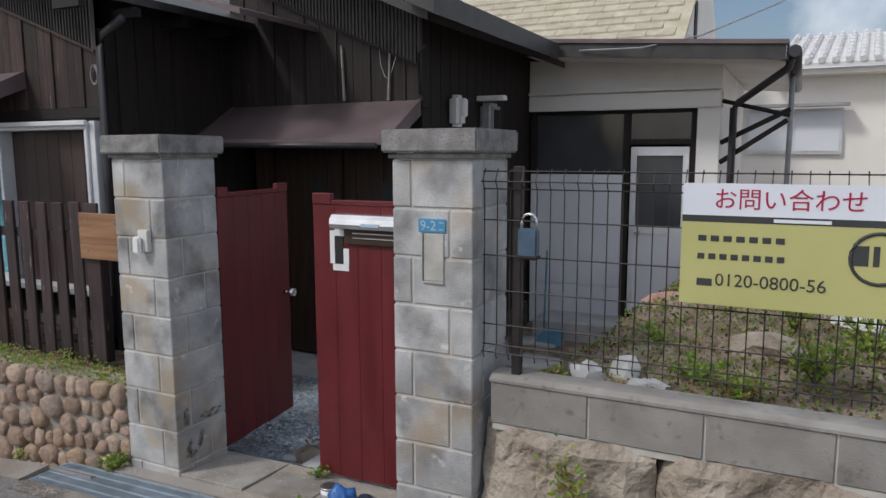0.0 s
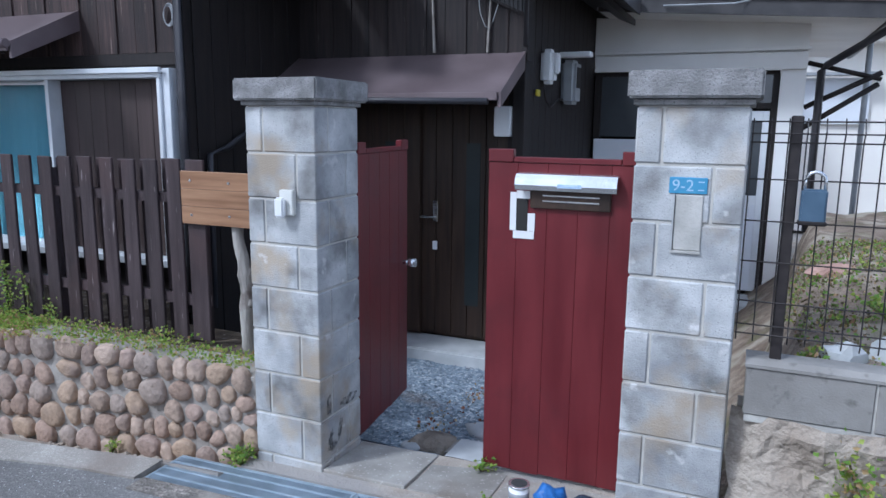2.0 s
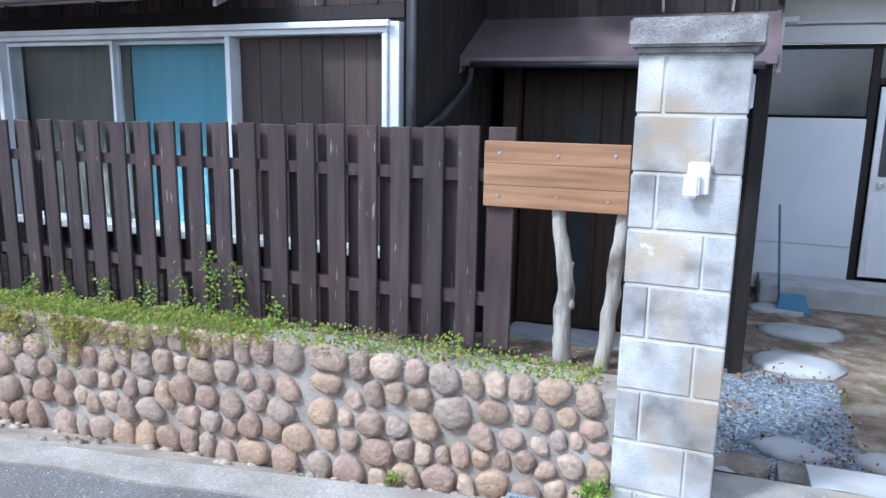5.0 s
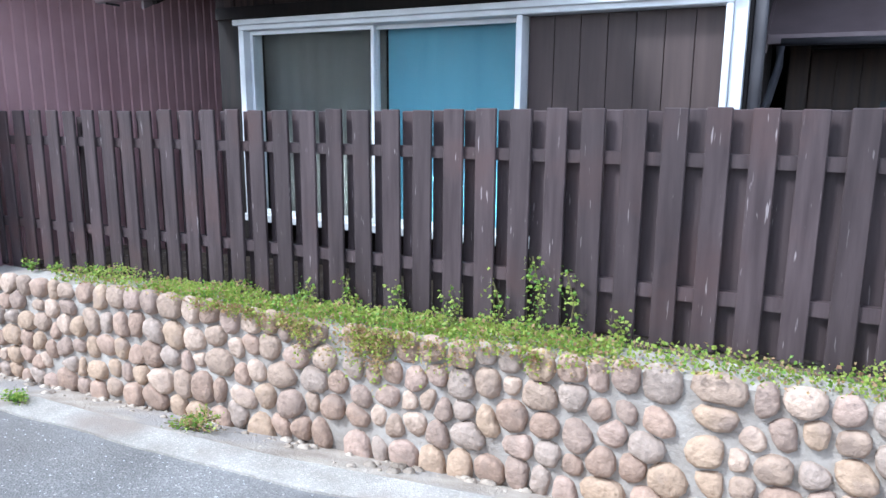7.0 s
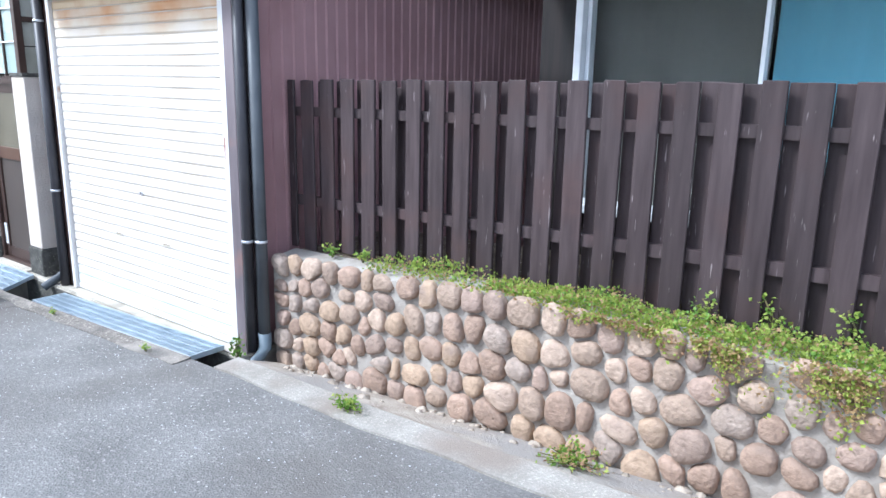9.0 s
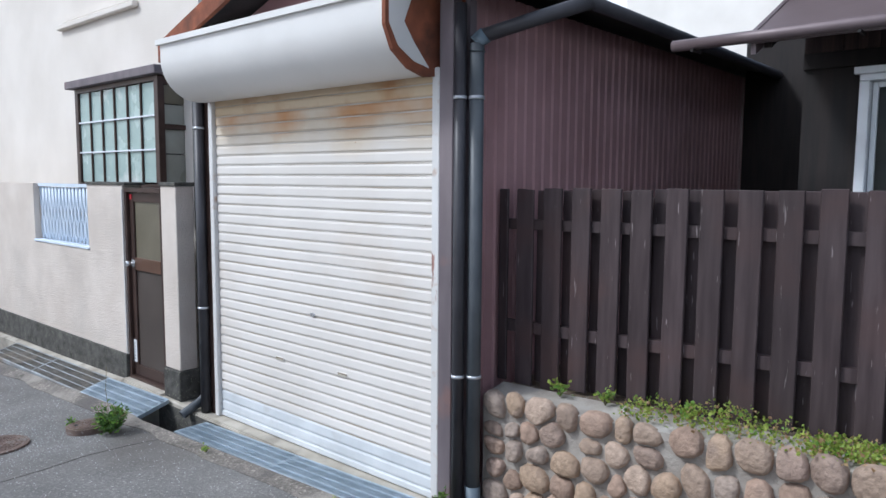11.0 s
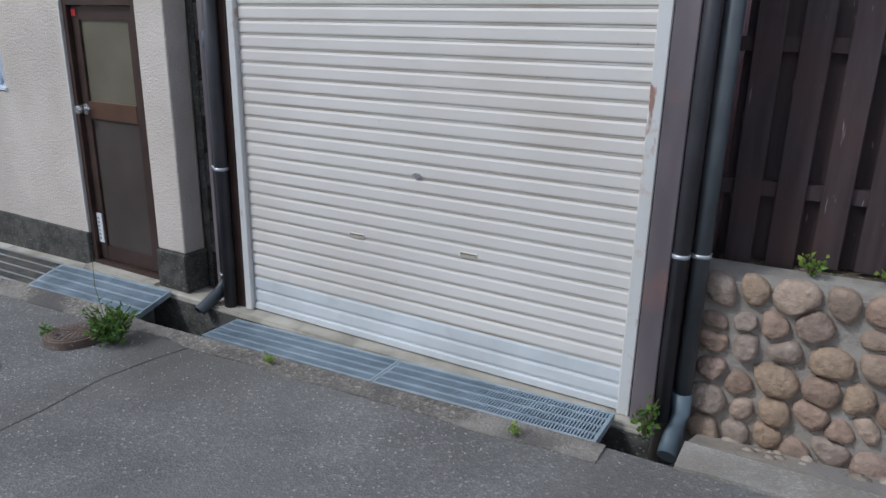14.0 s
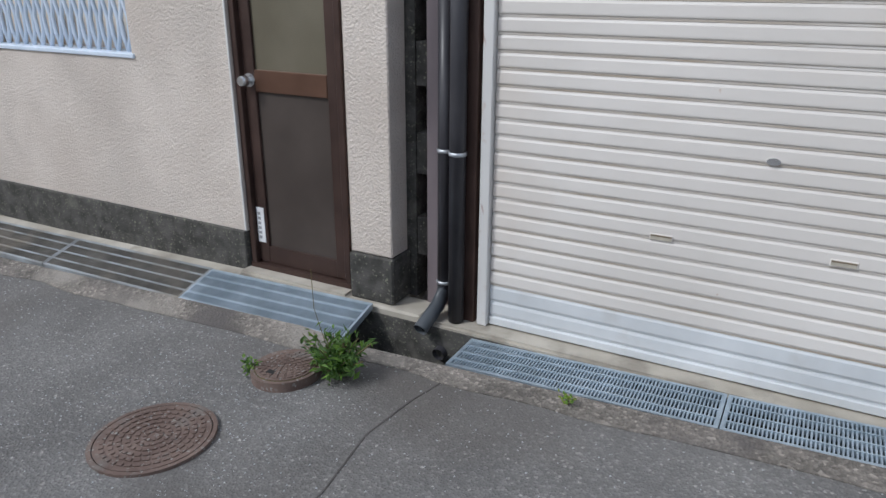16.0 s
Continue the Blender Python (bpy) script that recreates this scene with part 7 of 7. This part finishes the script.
tuft(-11.81, 1.73, zg(-11.81), 0.16, 0.18, 620, "leafy green weed beside the drain cover", [LEAFDEEP, LEAFDEEP, LEAFDARK], size=(0.022, 0.055), slim=0.2)
tuft(-12.15, 1.60, zg(-12.15), 0.06, 0.06, 90, "small weed at the edge of the drain cover", [LEAFDEEP, LEAFDARK], slim=0.22)
bm = bmesh.new()
tube(bm, [(-11.86, 1.75, zg(-11.86) + 0.1), (-11.93, 1.76, 0.2), (-11.95, 1.78, 0.36)], 0.002, 4)
solo("grass_stalk", bm, STEM, "long thin dry grass stalk over the drain cover", "grass")
tuft(-9.22, 2.27, -0.08, 0.07, 0.22, 90, "green weed at the foot of the garage post", [LEAFDEEP, LEAFDARK])
tuft(-3.28, 2.50, 0.26, 0.12, 0.10, 260, "low green weed at the foot of the pillar", [LEAF, LEAFDARK], size=(0.012, 0.028))
tuft(-4.15, 2.50, 0.15, 0.05, 0.06, 60, "small weed at the foot of the wall", [LEAF, LEAFDARK], size=(0.012, 0.025))
tuft(-6.95, 2.27, zg(-7) - 0.04, 0.20, 0.06, 480, "patch of low weeds on the dirt strip", [LEAF, LEAFRED, LEAFDARK], size=(0.012, 0.026))
tuft(-8.0, 2.02, zg(-8.0) + 0.02, 0.11, 0.035, 200, "small weeds on the kerb edge", [LEAF, LEAFDARK], size=(0.012, 0.025))
tuft(-2.18, 2.86, 0.30, 0.07, 0.06, 80, "grass tuft between the paving slabs", [LEAF, LEAFDARK], size=(0.015, 0.03))
tuft(-2.05, 2.53, 0.32, 0.03, 0.035, 40, "tiny weed between the paving slabs", [LEAF, LEAFDARK], size=(0.012, 0.02))
tuft(-10.9, 1.93, zg(-10.9) + 0.01, 0.03, 0.03, 40, "tiny weed on the gutter edge", [LEAF, LEAFDARK], size=(0.012, 0.02))
tuft(-9.62, 1.90, zg(-9.62) + 0.01, 0.03, 0.03, 40, "tiny weed on the gutter edge", [LEAF, LEAFDARK], size=(0.012, 0.02))
for x in (-8.75, -8.5, -8.1):
    tuft(x, wall_face(x) + 0.15, wall_top(x), 0.05, 0.07, 60, "small green weed on the wall top", [LEAFDARK, LEAF], size=(0.015, 0.03))
for x, y, r, h, n in ((-0.15, 2.95, 0.16, 0.12, 260), (0.1, 3.1, 0.18, 0.22, 300), (0.35, 3.6, 0.22, 0.3, 300), (0.02, 3.9, 0.16, 0.34, 260), (-0.35, 3.0, 0.14, 0.1, 180), (0.5, 2.9, 0.15, 0.12, 160), (-0.55, 3.35, 0.14, 0.08, 120), (-0.2, 4.6, 0.2, 0.2, 160), (-0.9, 2.8, 0.07, 0.07, 70), (0.8, 3.3, 0.2, 0.2, 160)):
    tuft(x, y, yard_z(x, y), r, h, n, "green weeds on the raised yard", [LEAF, LEAFDARK, LEAFRED] if n % 3 else [LEAF, LEAFDARK])


def yard_cover(r):
    x, y = r.uniform(-0.9, 1.6), r.uniform(2.75, 5.5)
    return x, y, yard_z(x, y) + 0.004 + 0.03 * r.random() ** 3


weed_band("yard_weeds", 15000, yard_cover, (0.008, 0.026), (0, 1, 1, 2, 3, 3, 3), [LEAF, LEAFDARK, LEAFRED, STEM], "patchy low weeds and dry stalks on the yard", rw)

# ---- river stones of the wall, one by one ----
rs = random.Random(77)
ST_A, ST_B = -9.12, -3.235
sites = []


def reach(s, ang):
    """Radius of an oblong stone (x, z, radius, stretch, turn) along an angle."""
    return s[2] / np.sqrt((np.cos(ang - s[4]) / s[3]) ** 2 + (np.sin(ang - s[4]) * s[3]) ** 2)


for xa, xb, rows_high in ((ST_A, -8.1, 6), (-8.1, -6.2, 5), (-6.2, -4.6, 5), (-4.6, ST_B, 5)):
    for k in range(rows_high):
        x = xa + rs.uniform(0.0, 0.05)
        while x < xb:
            rise = (wall_top(x) - wall_foot(x)) / rows_high
            wide = rise * rs.choice((0.7, 0.85, 0.95, 1.05, 1.2, 1.5))
            cx = x + wide / 2
            x += wide
            if cx > xb - 0.02 or rs.random() < 0.01:
                continue
            slant = rs.gauss(-0.75, 0.4) if wide < 1.3 * rise else rs.gauss(-0.15, 0.2)
            low = k == rows_high - 1
            cz = wall_foot(cx) + (k + 0.5) * rise + rs.uniform(-0.3, 0.3) * rise * (0.35 if low else 1)
            sites.append((cx, cz, 0.5 * math.sqrt(rise * wide), rs.choice((1.08, 1.18, 1.32, 1.45)), slant))
arr = np.array(sites)
ANG = 14
for i, (cx, cz, cr, c_long, c_turn) in enumerate(arr):
    d2 = (arr[:, 0] - cx) ** 2 + (arr[:, 1] - cz) ** 2
    order = np.argsort(d2)[1:10]
    gap = rs.uniform(0.004, 0.012)
    rad = []
    for k in range(ANG):
        a = 2 * math.pi * k / ANG
        u = (math.cos(a), math.sin(a))
        r = 0.16
        for j in order:
            vx, vz = arr[j][0] - cx, arr[j][1] - cz
            dist = math.hypot(vx, vz)
            proj = (u[0] * vx + u[1] * vz) / dist
            if proj > 0.15:
                toward = math.atan2(vz, vx)
                ra, rb = reach(arr[i], toward), reach(arr[j], toward)
                r = min(r, (dist * ra / (ra + rb) - gap) / proj)
        if u[0] < -0.1:
            r = min(r, (cx - ST_A - 0.004) / -u[0])
        if u[0] > 0.1:
            r = min(r, (ST_B - cx) / u[0])
        if u[1] > 0.1:
            r = min(r, (wall_top(cx) + 0.012 - cz) / u[1])
        rad.append(max(0.018, min(r, 1.35 * reach(arr[i], a))))
    rad = [r * (1 + 0.10 * noise.noise(Vector((math.cos(2 * math.pi * k / ANG) * 1.4, math.sin(2 * math.pi * k / ANG) * 1.4, i * 2.3)))) for k, r in enumerate(rad)]
    for _ in range(1):
        rad = [min(rad[k] * 1.04, 0.6 * rad[k] + 0.2 * (rad[k - 1] + rad[(k + 1) % ANG])) for k in range(ANG)]
    mean = sum(rad) / ANG
    deep = min(0.042, mean * rs.uniform(0.45, 0.68))
    tx, tz = rs.uniform(-0.12, 0.12), rs.uniform(-0.12, 0.12)
    bm = bmesh.new()
    y0 = wall_face(cx) + 0.035
    rings = []
    for f, dpt in ((1.0, 0.0), (0.99, 0.5), (0.90, 0.82), (0.64, 0.97)):
        ring = []
        for k in range(ANG):
            a = 2 * math.pi * k / ANG
            px, pz = f * rad[k] * math.cos(a), f * rad[k] * math.sin(a)
            wob = 0.22 * noise.noise(Vector((px * 28 + i * 3.7, pz * 28, dpt * 2)))
            ring.append(bm.verts.new((px, -(deep + 0.015) * (dpt + wob * (dpt > 0)) - (tx * px + tz * pz) * dpt, pz)))
        rings.append(ring)
    top = bm.verts.new((0, -(deep + 0.015) * (1.0 + 0.1 * rs.uniform(-1, 1)), 0))
    for ra, rb in zip(rings, rings[1:]):
        for k in range(ANG):
            bm.faces.new((ra[k], ra[(k + 1) % ANG], rb[(k + 1) % ANG], rb[k]))
    for k in range(ANG):
        bm.faces.new((rings[-1][k], rings[-1][(k + 1) % ANG], top))
    ob = new("stone", mesh_of(bm, "stone", STONE, True))
    ob.parent = stone_wall
    ob.location = Vector((cx, y0, cz)) - ORIGIN[stone_wall.name]
